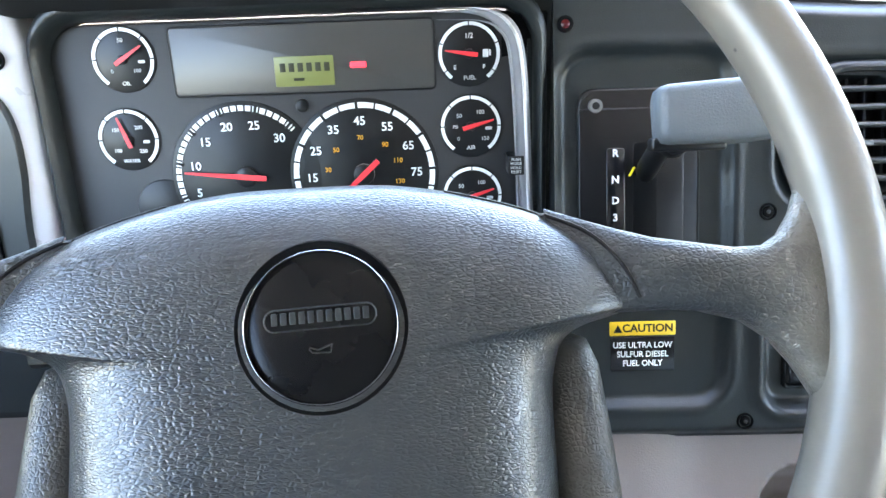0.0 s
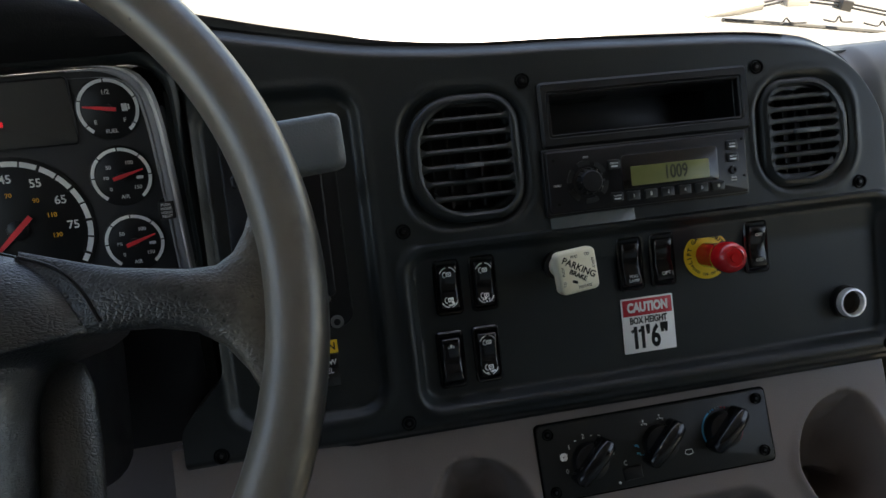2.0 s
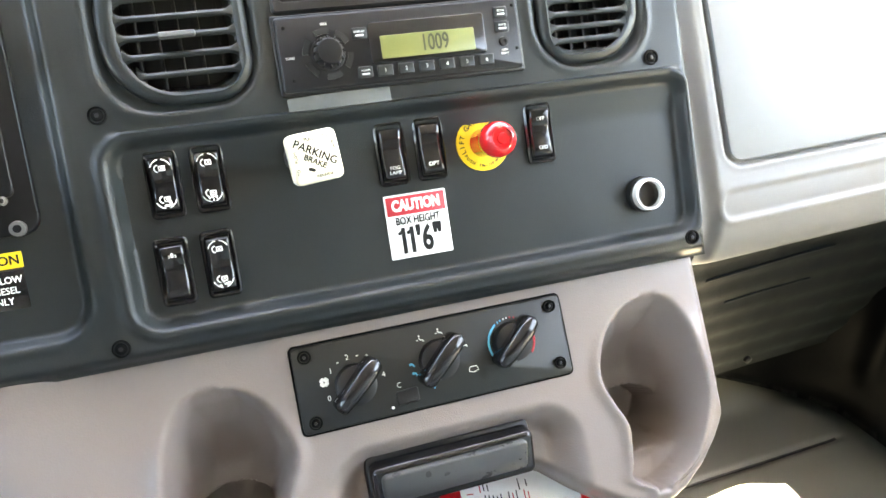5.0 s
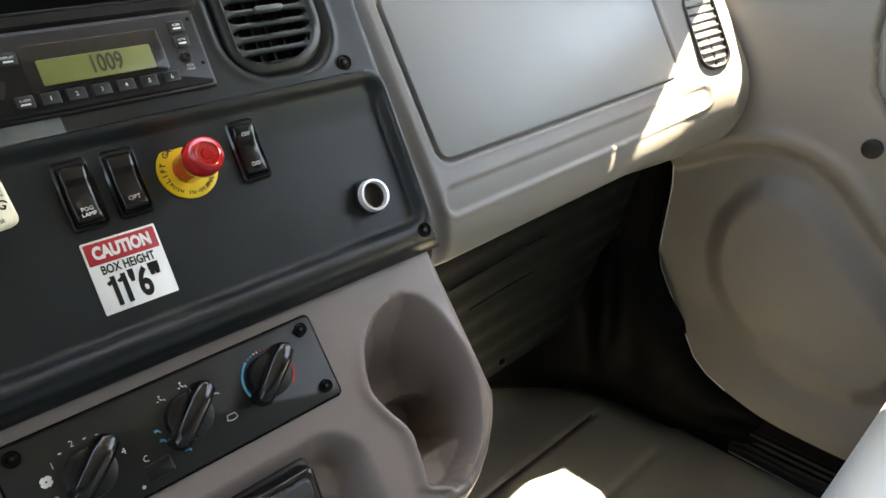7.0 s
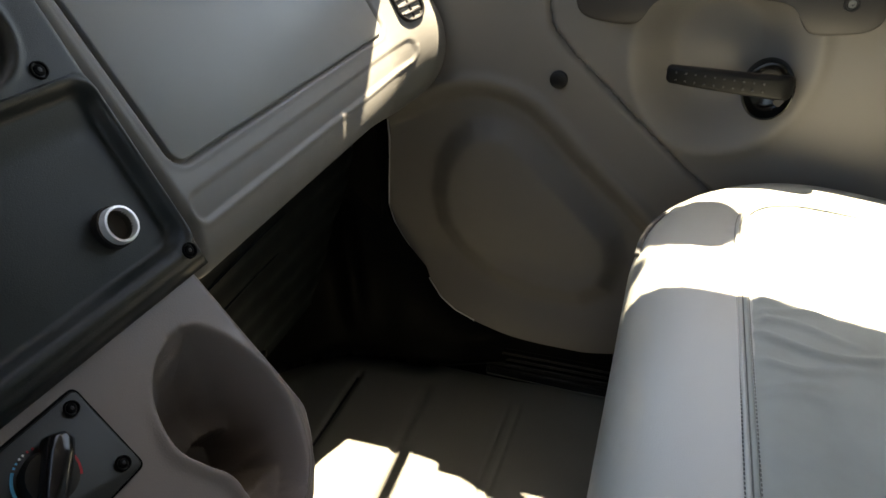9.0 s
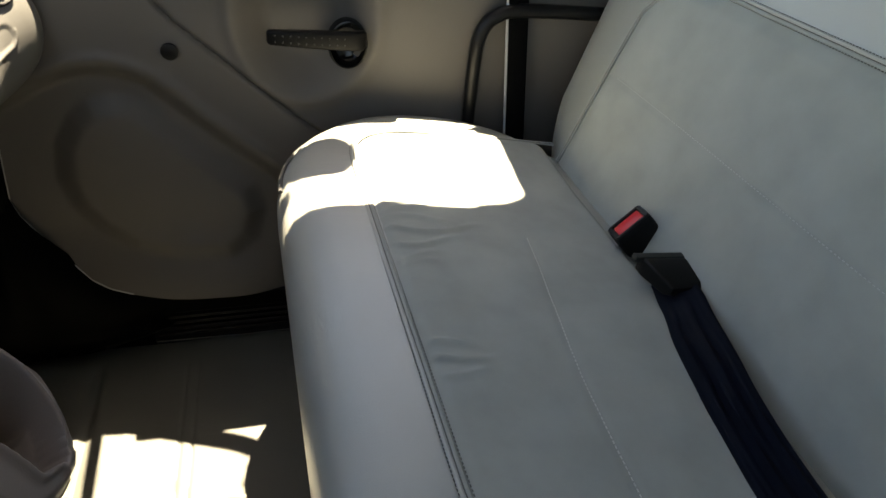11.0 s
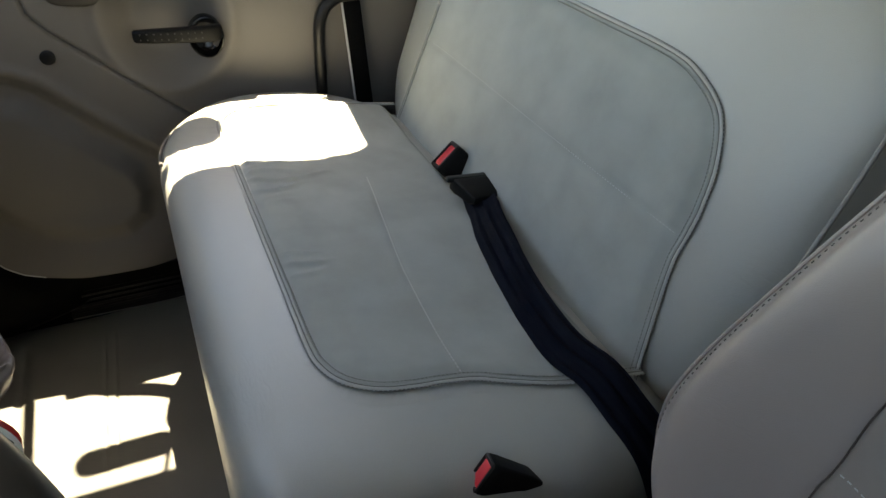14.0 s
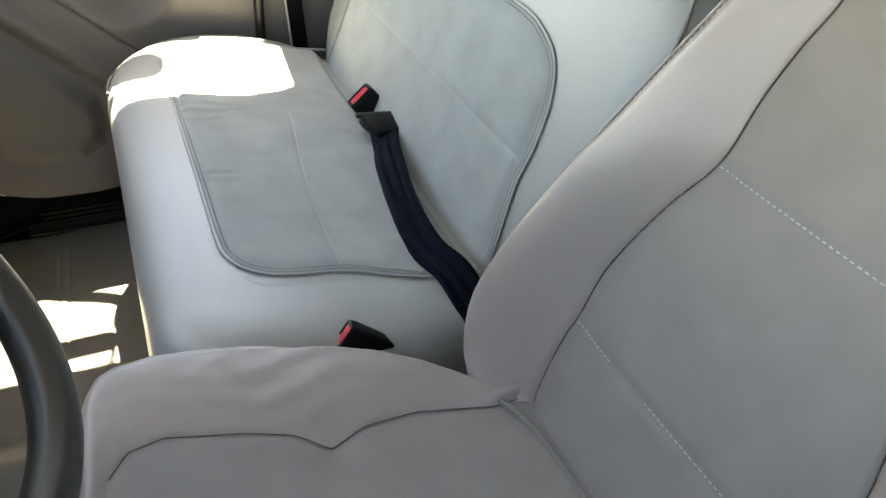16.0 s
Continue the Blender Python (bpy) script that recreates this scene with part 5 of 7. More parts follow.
for a, w in ((25, ""), (80, ""), (140, ""), (200, ""), (260, ""), (320, "")):
    bm = arc_band(0.0145, 0.0188, a, a + 38, 0.0082, 0.0098, 8)
    part("ring_key", bm, CHARCOAL, rad, m=pose(-0.0585, -0.002, 0))
for k in range(6):
    b = part("preset_key", plate(0.0060, 0.0040, 0.0008, 0.008, 0.0103, 0.0006, 3), CHARCOAL, rad, m=pose(-0.0178 + 0.0162 * k, -0.0185, 0))
    text_part(str(k + 1), 0.0042, WHITE, b, pose(0, 0, 0.0104), "numeral")
for x, y, w in ((-0.0335, 0.0105, "DISPLAY"), (-0.033, -0.018, "ALARM"), (0.0795, 0.0165, "SCAN"), (0.0795, 0.0055, "AUTO")):
    b = part("small_key", plate(0.0056, 0.0042, 0.0014, 0.008, 0.0099, 0.0006, 3), CHARCOAL, rad, m=pose(x, y, 0))
    text_part(w, 0.0022, WHITE, b, pose(0, 0.0010, 0.0101), "lettering")
    part("lettering_bar", plate(0.0030, 0.0006, 0.0001, 0.0098, 0.0101, 0.0001, 1, 0, -0.0016), WHITE, b)
part("aux_socket", lathe([(0.0016, 0.0085), (0.0018, 0.0102), (0.0034, 0.0102), (0.0038, 0.0085)], 18), STEEL, rad, m=pose(0.0795, -0.006, 0))
text_part("AUX", 0.0026, WHITE, rad, pose(0.0795, -0.0125, 0.0087), "lettering")
text_part("INPUT", 0.0022, WHITE, rad, pose(0.0795, -0.0152, 0.0087), "lettering")
for x, y in ((-0.0865, -0.003), (-0.0585, 0.0195)):
    text_part("TUNE/" if x < -0.08 else "SEEK", 0.0024, WHITE, rad, pose(x, y, 0.0087), "lettering")
for x, y in ((-0.088, 0.019), (-0.086, -0.019), (0.090, 0.021), (0.090, -0.012)):
    part("pin_hole", disc(0.0013, 0.008, 0.0088, 0.0001, 8, x, y), RUBBER, rad)
pk = thing("storage_pocket", "empty black storage pocket over the radio", "pocket", at(DASH, 27.5, 158, 0))
part("frame", frame_ring((0.0985, 0.0285), (0.0905, 0.0185), 0.004, -0.012, 0.004, 0.0022, 3), BLACK, pk)
part("inner_lip", frame_ring((0.0915, 0.0195), (0.0890, 0.0170), 0.003, -0.02, 0.0035, 0.0008, 3), BLACK, pk)
bm = frame_ring((0.0905, 0.0190), (0.0880, 0.0165), 0.003, -0.055, -0.004, 0.0005, 3)
part("sleeve", bm, BLACK, pk)
part("back", plate(0.089, 0.0175, 0.002, -0.052, -0.050, 0.0004, 2), BLACK, pk)
TAPE = mat("clear_tape", (0.11, 0.12, 0.12), 0.25, var=0.2, vscale=60, grain=0.4, scale=200)
tagged(part("clear_tape", plate(0.039, 0.0068, 0.0015, 0, 0.0008, 0.0002, 3), TAPE, m=at(DASH, -31, 63.5, 0.2, 2)), "yellowed clear tape stuck under the radio", "tape")


# ---- switches ----
def rocker(u, v, kind, n=-11.5, on=DASH):
    """kind says what is printed on it."""
    labels = {"lock": "black rocker switch with worn white lamp marks", "beam": "black rocker switch with a small lamp mark", "fog": "black rocker switch printed FOG LAMP", "opt": "black rocker switch printed OPT", "od": "black rocker switch printed OFF and O/D"}
    t = thing("rocker_switch", labels[kind], "switch", at(on, u, v, n), group="dash switches")
    part("bezel", frame_ring((0.0122, 0.0252), (0.0090, 0.0212), 0.004, -0.006, 0.0042, 0.0014, 4), GLOSS, t)
    part("well", plate(0.0092, 0.0214, 0.002, -0.006, -0.001, 0.0003, 3), RUBBER, t)
    bm = bmesh.new()
    prof = [(-0.0200, 0.0005), (-0.0192, 0.0060), (-0.0165, 0.0078), (-0.008, 0.0058), (0.0, 0.0050), (0.008, 0.0062), (0.0165, 0.0092), (0.0192, 0.0076), (0.0200, 0.0005)]
    if kind in ("beam", "fog", "opt"):
        prof = [(y, z - 0.0016 * (y > 0) * (y / 0.02) + 0.0016 * (y < 0) * (-y / 0.02)) for y, z in prof]
    rows = []
    for x, dz in ((-0.0086, -0.0025), (-0.0080, -0.0006), (-0.006, 0.0), (0.006, 0.0), (0.0080, -0.0006), (0.0086, -0.0025)):
        rows.append([Vector((x, y, max(z + dz, 0.0))) for y, z in prof])
    loft(bm, rows, False, False, False)
    rk = part("rocker", bm, GLOSS, t, "glossy black rocker", smooth=60)

    def mark(hx, hy, r, x, y, z, material=WHITE):
        part("mark", plate(hx, hy, r, 0, 0.0006, 0.0001, 3), material, rk, m=pose(x, y, z, -8 if y < 0 else 10, 0, 0))

    if kind == "lock":
        for s in (1, -1):
            z, tip = (0.0076, 12) if s > 0 else (0.0066, -9)
            for a0 in ((18, 100) if s > 0 else (200, 285)):
                part("worn_edge", arc_band(0.0068, 0.0075, a0, a0 + 62, 0, 0.0006, 10), WHITE, rk, "worn white paint", m=pose(0, s * 0.0105, z, tip, 0, 0))
            part("lamp_mark", frame_ring((0.0023, 0.0019), (0.0016, 0.0012), 0.0004, 0, 0.0006, 0.0001, 2), WHITE, rk, m=pose(0.0008, s * 0.0112, z + 0.0004, tip, 0, 0))
            part("lamp_mark", arc_band(0.0022, 0.0029, 95, 265, 0, 0.0006, 8), WHITE, rk, m=pose(-0.0018, s * 0.0112, z + 0.0004, tip, 0, 0))
            mark(0.0008, 0.0006, 0.0002, 0.0008, s * 0.0112, z + 0.0004)
        for k in range(6):
            mark(0.0005 + 0.0007 * random.random(), 0.0004 + 0.0005 * random.random(), 0.0003, random.uniform(-0.004, 0.004), -0.0148 + random.uniform(-0.0018, 0.0015), 0.0074)
    elif kind == "beam":
        for k in range(3):
            mark(0.0006, 0.0004, 0.0002, -0.0022, 0.0108 + 0.0014 * k, 0.0062)
            mark(0.0006, 0.0004, 0.0002, 0.0022, 0.0108 + 0.0014 * k, 0.0062)
        mark(0.0010, 0.0018, 0.0008, 0.0, 0.0122, 0.0063)
    elif kind == "fog":
        text_part("FOG", 0.0040, WHITE, rk, pose(0, -0.0115, 0.0084, -8, 0, 0), "lettering")
        text_part("LAMP", 0.0040, WHITE, rk, pose(0, -0.0153, 0.0090, -8, 0, 0), "lettering")
    elif kind == "opt":
        text_part("OPT", 0.0045, WHITE, rk, pose(0, -0.0125, 0.0086, -8, 0, 0), "lettering")
    else:
        text_part("OFF", 0.0043, WHITE, rk, pose(0, 0.0110, 0.0082, 14, 0, 0), "lettering")
        text_part("O/D", 0.0043, WHITE, rk, pose(0, -0.0125, 0.0074, -8, 0, 0), "lettering")
    return t


rocker(-166, 20.5, "lock")
rocker(-134, 20.5, "lock")
rocker(-169.5, -43.5, "beam")
rocker(-137, -43, "lock")
rocker(3.5, 19.5, "fog")
rocker(35, 19.8, "opt")
rocker(129.5, 20, "od")
rocker(-298, -8, "lock", 25, CLUS)
rocker(-303, -82, "lock", 25, CLUS)

pb = thing("parking_brake_knob", "square cream pull knob printed PARKING BRAKE, on a shaft", "knob", at(DASH, -66, 27, -12) @ pose(0, 0, 0, 2, 6, 0))
part("shaft", lathe([(0.0095, 0.0), (0.0095, 0.016), (0.0080, 0.018), (0.0080, 0.032), (0.0, 0.032)], 24), CREAM, pb)
part("collar", lathe([(0.013, 0.0), (0.0128, 0.006), (0.0098, 0.008), (0.0095, 0.0)], 24), BLACK, pb)
kb = part("knob", plate(0.0183, 0.0183, 0.0050, 0.022, 0.032, 0.0022, 5), CREAM, pb, "cream square knob with worn black print", m=pose(0.003, -0.002, 0.008, 0, 0, 5))
INK = mat("black_print", (0.012, 0.012, 0.012), 0.6, spec=0.2)
for w, s, x, y, a in (("PARKING", 0.0080, 0.0006, 0.0028, -33), ("BRAKE", 0.0058, -0.0010, -0.0034, -33), ("PULL", 0.0034, -0.002, 0.0130, 0), ("TO", 0.0034, 0.0095, 0.0130, 0), ("APPLY", 0.0034, 0.0140, 0.0045, -90), ("RELEASE", 0.0034, 0.004, -0.0138, 0), ("PUSH", 0.0034, -0.0140, 0.002, 90), ("TO", 0.0034, -0.0140, -0.0088, 90)):
    text_part(w, s, INK, kb, pose(x, y, 0.0321, 0, 0, a), "lettering", bold=0.00012 if s > 0.005 else 0.0)
part("pull_mark", plate(0.0026, 0.0012, 0.001, 0.0315, 0.0324, 0.0002, 4), INK, kb, m=pose(-0.0045, -0.0085, 0, 0, 0, -25))

es = thing("emergency_stop", "red mushroom push button on a yellow lift gate shutoff disc", "push button", at(DASH, 80, 18, -12))
ds = part("disc", disc(0.0225, 0, 0.0022, 0.0006, 40), YELLOW, es, "yellow printed disc")


def round_text(word, rad, mid, size, parent, z, step, inward=False):
    n = len(word)
    for i, ch in enumerate(word):
        if ch == " ":
            continue
        a = mid - (i - (n - 1) / 2) * step * (-1 if inward else 1)
        text_part(ch, size, INK, parent, pose(rad * math.cos(radians(a)), rad * math.sin(radians(a)), z, 0, 0, a + (90 if inward else -90)), "lettering", bold=0.0001)


round_text("LIFT GATE SHUTOFF", 0.0180, 98, 0.0056, ds, 0.0023, 12.5)
round_text("PUSH IN-OFF", 0.0183, 254, 0.0036, ds, 0.0023, 9, True)
round_text("PULL", 0.0183, 318, 0.0036, ds, 0.0023, 9, True)
part("shaft", lathe([(0.0115, 0.001), (0.0115, 0.028), (0.0, 0.028)], 24), REDGLASS, es)
part("button", lathe([(0.95 * r, z + 0.012) for r, z in ((0.0095, 0.012), (0.0135, 0.016), (0.0148, 0.021), (0.0145, 0.030), (0.0125, 0.0345), (0.0085, 0.0365), (0.0078, 0.0355), (0.0045, 0.0355), (0.004, 0.0365), (0.0, 0.0367))], 36), REDGLASS, es, "glossy red mushroom button")

st = thing("height_sticker", "white and red sticker reading CAUTION BOX HEIGHT 11'6\"", "sticker", at(DASH, 17, -38.5, -11.6))
part("paper", plate(0.0255, 0.0255, 0.0008, 0, 0.0006, 0.0001, 2), WHITE, st)
part("red_band", plate(0.0240, 0.0075, 0.0004, 0.0003, 0.0009, 0.0001, 2, 0, 0.0165), RED, st, "red band")
text_part("CAUTION", 0.0118, WHITE, st, pose(0, 0.0163, 0.0010), "lettering", bold=0.0006, squeeze=0.74)
text_part("BOX HEIGHT", 0.0086, INK, st, pose(0, 0.0042, 0.0008), "lettering", bold=0.0002, squeeze=0.72)
for ch, x, w in (("1", -0.0135, 0.72), ("1", -0.0065, 0.72), ("'", -0.0012, 0.9), ("6", 0.0058, 0.66), ("'", 0.0128, 0.9), ("'", 0.0164, 0.9)):
    text_part(ch, 0.0280, INK, st, pose(x, -0.0125, 0.0008), "lettering", bold=0.0009, squeeze=w)
for x in (-0.0135, -0.0065):
    part("numeral_flag", plate(0.0018, 0.0013, 0.0002, 0.0006, 0.0010, 0.0001, 1), INK, st, m=pose(x - 0.0024, -0.0050, 0, 0, 0, 25))

sk = thing("power_socket", "open chrome-ringed power socket in the switch panel", "socket", at(DASH, 219.5, -45, -12))
part("ring", lathe([(0.0112, -0.002), (0.0112, 0.0115), (0.0117, 0.0132), (0.0134, 0.0130), (0.0140, 0.0105), (0.0140, 0.0)], 36), mat("ring_aluminium", (0.86, 0.86, 0.86), 0.38, 0.5), sk, "chrome ring")
part("barrel", lathe([(0.0113, 0.010), (0.0110, 0.0008), (0.0, 0.0008)], 30), mat("barrel_brown", (0.035, 0.028, 0.02), 0.5), sk)
part("collar", lathe([(0.0142, 0.0), (0.0142, 0.007), (0.0155, 0.006), (0.0158, 0.0)], 30), BLACK, sk)

# ---- climate panel ----
cl = thing("climate_panel", "black heater control panel with three rotary knobs", "controls", at(CLIM, 12, -1, 1))
part("plate", plate(0.1145, 0.0338, 0.004, -0.006, 0.0022, 0.001, 4), mat("climate_plate", (0.0062, 0.0070, 0.0050), 0.5, grain=0.2, scale=900), cl)
part("gap", plate(0.1162, 0.0355, 0.005, -0.006, 0.0006, 0.0004, 4), RUBBER, cl)
for x, y in ((-0.1045, 0.0255), (0.1045, 0.0255), (-0.1045, -0.0260), (0.1045, -0.0235)):
    screw(cl, pose(x, y, 0.0022), 0.0042)


def knob(x, y, turn):
    k = part("knob", lathe([(0.0, 0.012), (0.0135, 0.0118), (0.0158, 0.0105), (0.0168, 0.0022)], 32), BLACK, cl, "black rotary knob", m=pose(x, y, 0, 0, 0, turn))
    bm = bmesh.new()
    loft(bm, [[Vector((xx, yy * w, z)) for yy, z in ((-1.05, 0.008), (-0.97, 0.0165), (-0.86, 0.0205), (-0.6, 0.0228), (-0.25, 0.0238), (0.25, 0.0238), (0.6, 0.0228), (0.86, 0.0205), (0.97, 0.0165), (1.05, 0.008))] for xx, w in ((-0.0210, 0.0022), (-0.0203, 0.0042), (-0.0185, 0.0058), (-0.008, 0.0064), (0.010, 0.0070), (0.0188, 0.0064), (0.0208, 0.0046), (0.0216, 0.0024))])
    for v in bm.verts:
        v.co.z -= 0.004 * sstep(0.016, 0.0216, abs(v.co.x))
        v.co.x, v.co.y = v.co.x * 1.14, v.co.y * 1.22
    part("grip", bm, GLOSS, k, smooth=60)


knob(-0.0685, -0.0035, 43)
knob(0.0010, 0.0015, 43)
knob(0.0655, 0.0030, 42)
for t, a in (("0", 196), ("1", 140), ("2", 98), ("3", 58), ("4", 8)):
    text_part(t, 0.0060, WHITE, cl, pose(-0.0685 + 0.0232 * math.cos(radians(a)), -0.0035 + 0.0225 * math.sin(radians(a)), 0.0024), "numeral")
for a in (119, 78, 33):
    part("dot", plate(0.0010, 0.0005, 0.0002, 0.002, 0.0026, 0.0001, 2), WHITE, cl, m=pose(-0.0685 + 0.0232 * math.cos(radians(a)), -0.0035 + 0.0225 * math.sin(radians(a)), 0))

for k in range(4):
    a = 90 * k + 45
    part("fan_mark", plate(0.0016, 0.0021, 0.0012, 0.002, 0.0026, 0.0001, 4), WHITE, cl, m=pose(-0.0685 - 0.0240 + 0.0022 * math.cos(radians(a)), 0.0035 + 0.0022 * math.sin(radians(a)), 0, 0, 0, a))

for a in (120, 80, 20):
    b = pose(0.0010 + 0.0245 * math.cos(radians(a)), 0.0015 + 0.0225 * math.sin(radians(a)), 0)
    part("air_mark", disc(0.0008, 0.002, 0.0026, 0.0001, 8), WHITE, cl, m=b @ pose(-0.0006, 0.0022, 0))
    part("air_mark", tube([(-0.001, 0.0008, 0.0024), (0.0004, -0.0010, 0.0024), (0.0022, -0.0008, 0.0024), (0.0026, -0.0024, 0.0024)], 0.0004, 5), WHITE, cl, m=b)
    part("air_mark", tube([(-0.0032, -0.001, 0.0024), (-0.0018, -0.001, 0.0024)], 0.0004, 5), WHITE, cl, m=b)
for a in (178, 198, 245):
    b = pose(0.0010 + 0.0235 * math.cos(radians(a)), 0.0015 + 0.0215 * math.sin(radians(a)), 0)
    part("air_mark", plate(0.0013, 0.0010, 0.0005, 0.002, 0.0026, 0.0001, 2), BLUE, cl, m=b)
    part("air_mark", plate(0.0006, 0.0016, 0.0003, 0.002, 0.0026, 0.0001, 2), BLUE, cl, m=b @ pose(0.002, -0.001, 0, 0, 0, 30))
part("blue_arc", arc_band(0.0188, 0.0203, 205, 238, 0.002, 0.0026, 12), BLUE, cl, m=pose(0.0010, 0.0015, 0))
part("blue_arc", arc_band(0.0192, 0.0210, 125, 245, 0.002, 0.0026, 30), BLUE, cl, m=pose(0.0655, 0.0030, 0))
part("red_arc", arc_band(0.0192, 0.0210, -38, 12, 0.002, 0.0026, 16), RED, cl, m=pose(0.0655, 0.0030, 0))
for k, a in enumerate((116, 108, 99, 91, 82, 72)):
    part("arc_dash", arc_band(0.0194, 0.0208, a, a + 3.5, 0.002, 0.0026, 2), BLUE if k < 2 else (WHITE if k < 4 else RED), cl, m=pose(0.0655, 0.0030, 0))
part("defrost_mark", tube([(0.0245, -0.0135, 0.0024), (0.0255, -0.0100, 0.0024), (0.0315, -0.0100, 0.0024), (0.0325, -0.0135, 0.0024), (0.0285, -0.0148, 0.0024), (0.0245, -0.0135, 0.0024)], 0.0004, 5), WHITE, cl)
part("recirculation_button", plate(0.0092, 0.0058, 0.0015, 0.001, 0.0042, 0.0012, 4), BLACK, cl, "black push button", m=pose(-0.0295, -0.0215, 0, 0, 0, 3))
part("mark", arc_band(0.0016, 0.0022, 60, 300, 0.002, 0.0026, 12), WHITE, cl, m=pose(-0.0345, -0.0115, 0))
part("mark", disc(0.0013, 0.002, 0.0028, 0.0002, 12), PALE, cl, m=pose(-0.0430, -0.0280, 0))

# ---- pull-out tray and fire extinguisher under the console ----
tr = thing("ashtray", "closed black pull-out ashtray under the heater controls", "ashtray", at(CLIM, 11, -86, -22))
part("housing", plate(0.071, 0.0205, 0.005, -0.03, 0.012, 0.002, 4), BLACK, tr)
part("rim", plate(0.0690, 0.0190, 0.006, 0.008, 0.0235, 0.004, 5), GLOSS, tr, "glossy black rim", m=pose(0, 0, 0, 14, 0, 0))
bm = plate(0.0620, 0.0140, 0.005, 0.018, 0.0262, 0.0025, 5)
for v in bm.verts:
    v.co.z += 0.003 * (v.co.y / 0.014)
part("lid", bm, mat("scuffed_black", (0.045, 0.046, 0.046), 0.36, var=0.2, vscale=25, stain=0.12), tr, "scuffed grey flap", m=pose(0, 0, 0, 14, 0, 0))

# ---- gear selector and its warning label ----
BOLT = mat("bolt_steel", (0.22, 0.22, 0.21), 0.4, 0.7)
gs = thing("gear_selector", "black column of gear letters with a grey T-handle lever", "gear lever", at(DASH, -296, 84, -9))
DEEP = mat("deep_black", (0.0035, 0.0035, 0.004), 0.35, grain=0.1, scale=900, stain=0.08, spec=0.25)
part("base_plate", plate(0.0465, 0.0850, 0.012, -0.006, 0.003, 0.002, 5), DEEP, gs)
part("inner_plate", plate(0.0400, 0.0640, 0.004, 0.002, 0.0046, 0.0012, 4, -0.006, 0.0060), DEEP, gs)
part("slot", plate(0.0090, 0.0560, 0.003, 0.003, 0.0050, 0.0004, 3, 0.0045, -0.012), RUBBER, gs)
strip = part("letter_strip", plate(0.0070, 0.0480, 0.002, 0.004, 0.0056, 0.0004, 3, -0.0180, -0.008), GLOSS, gs, "black strip with white gear letters")
for ch, v in (("R", 120), ("N", 100), ("D", 84), ("3", 71), ("2", 57), ("L", 35)):
    text_part(ch, 0.0078, WHITE, strip, pose(-0.0183, (v - 84) / 1000, 0.0058), "numeral", bold=0.0002)
for u, v, r in ((-266, 154, 0.0052), (-329, 4, 0.0052), (-264, 4, 0.0052), (-270, 24, 0.003), (-316, 12, 0.003), (-273, 136, 0.003), (-329, 156, 0.0052)):
    b = part("bolt", lathe([(0.0, 0.0062), (r * 0.45, 0.0062), (r * 0.5, 0.0045), (r * 0.55, 0.0068), (r, 0.0066), (r * 1.08, 0.003)], 20), BOLT, gs, m=pose((u + 296) / 1000, (v - 84) / 1000, 0))
    part("bolt_socket", disc(r * 0.55, 0.0050, 0.0070, 0.0004, 16), DEEP, b)
part("lever", tube(smoothed([(0.005, 0.020, 0.0), (0.006, 0.040, 0.045), (0.009, 0.050, 0.09), (0.010, 0.052, 0.112)]), [0.008] * 25, 10), BLACK, gs, "black lever shaft")
part("collar", lathe([(0.0105, -0.010), (0.0112, -0.008), (0.0112, 0.0), (0.0095, 0.002), (0.0095, 0.006), (0.0, 0.006)], 20), BLACK, gs, m=pose(0.0085, 0.044, 0.066, -15, 0, 0))
part("lever_boot", lathe([(0.0105, 0.0), (0.0125, 0.012), (0.0115, 0.020), (0.0, 0.022)], 20), GLOSS, gs, m=pose(0.0085, 0.046, 0.078, -15, 0, 0))
part("yellow_pointer", plate(0.0040, 0.0009, 0.0005, 0, 0.001, 0.0003, 2), mat("pointer_yellow", (0.75, 0.65, 0.02), 0.4), gs, "yellow pointer", m=pose(-0.006, 0.022, 0.006, 0, 0, 60))
bm = bmesh.new()
rows = []
for x, hy, hz, dy, dz in ((-0.026, 0.0135, 0.010, 0, 0), (-0.0245, 0.0160, 0.0125, 0, 0), (-0.020, 0.0172, 0.0135, 0, 0), (0.015, 0.0180, 0.0142, 0.0, 0.001), (0.040, 0.0178, 0.0140, 0.001, 0.002), (0.0445, 0.0165, 0.0128, 0.001, 0.002), (0.0460, 0.0140, 0.0105, 0.001, 0.002)):
    rows.append([Vector((x, p.x + dy, p.y + dz)) for p in rr(hy, hz, 0.006, 0, 4)])
loft(bm, rows)
part("grip", bm, mat("grip_grey", (0.112, 0.123, 0.127), 0.45, grain=0.5, scale=700, var=0.1), gs, "grey grained T-handle grip", m=pose(0.004, 0.056, 0.128, -6, 0, 2), smooth=60)
part("grip_trim", plate(0.022, 0.004, 0.002, 0, 0.010, 0.002, 3), BLACK, gs, m=pose(-0.003, 0.039, 0.122))
for s in (-1, 1):
    part("plate_edge", tube([(s * 0.0455, -0.070, 0.0030), (s * 0.0455, 0.066, 0.0030), (s * 0.0435, 0.076, 0.0030), (s * 0.038, 0.081, 0.0030)], 0.0007, 5), CHARCOAL, gs)

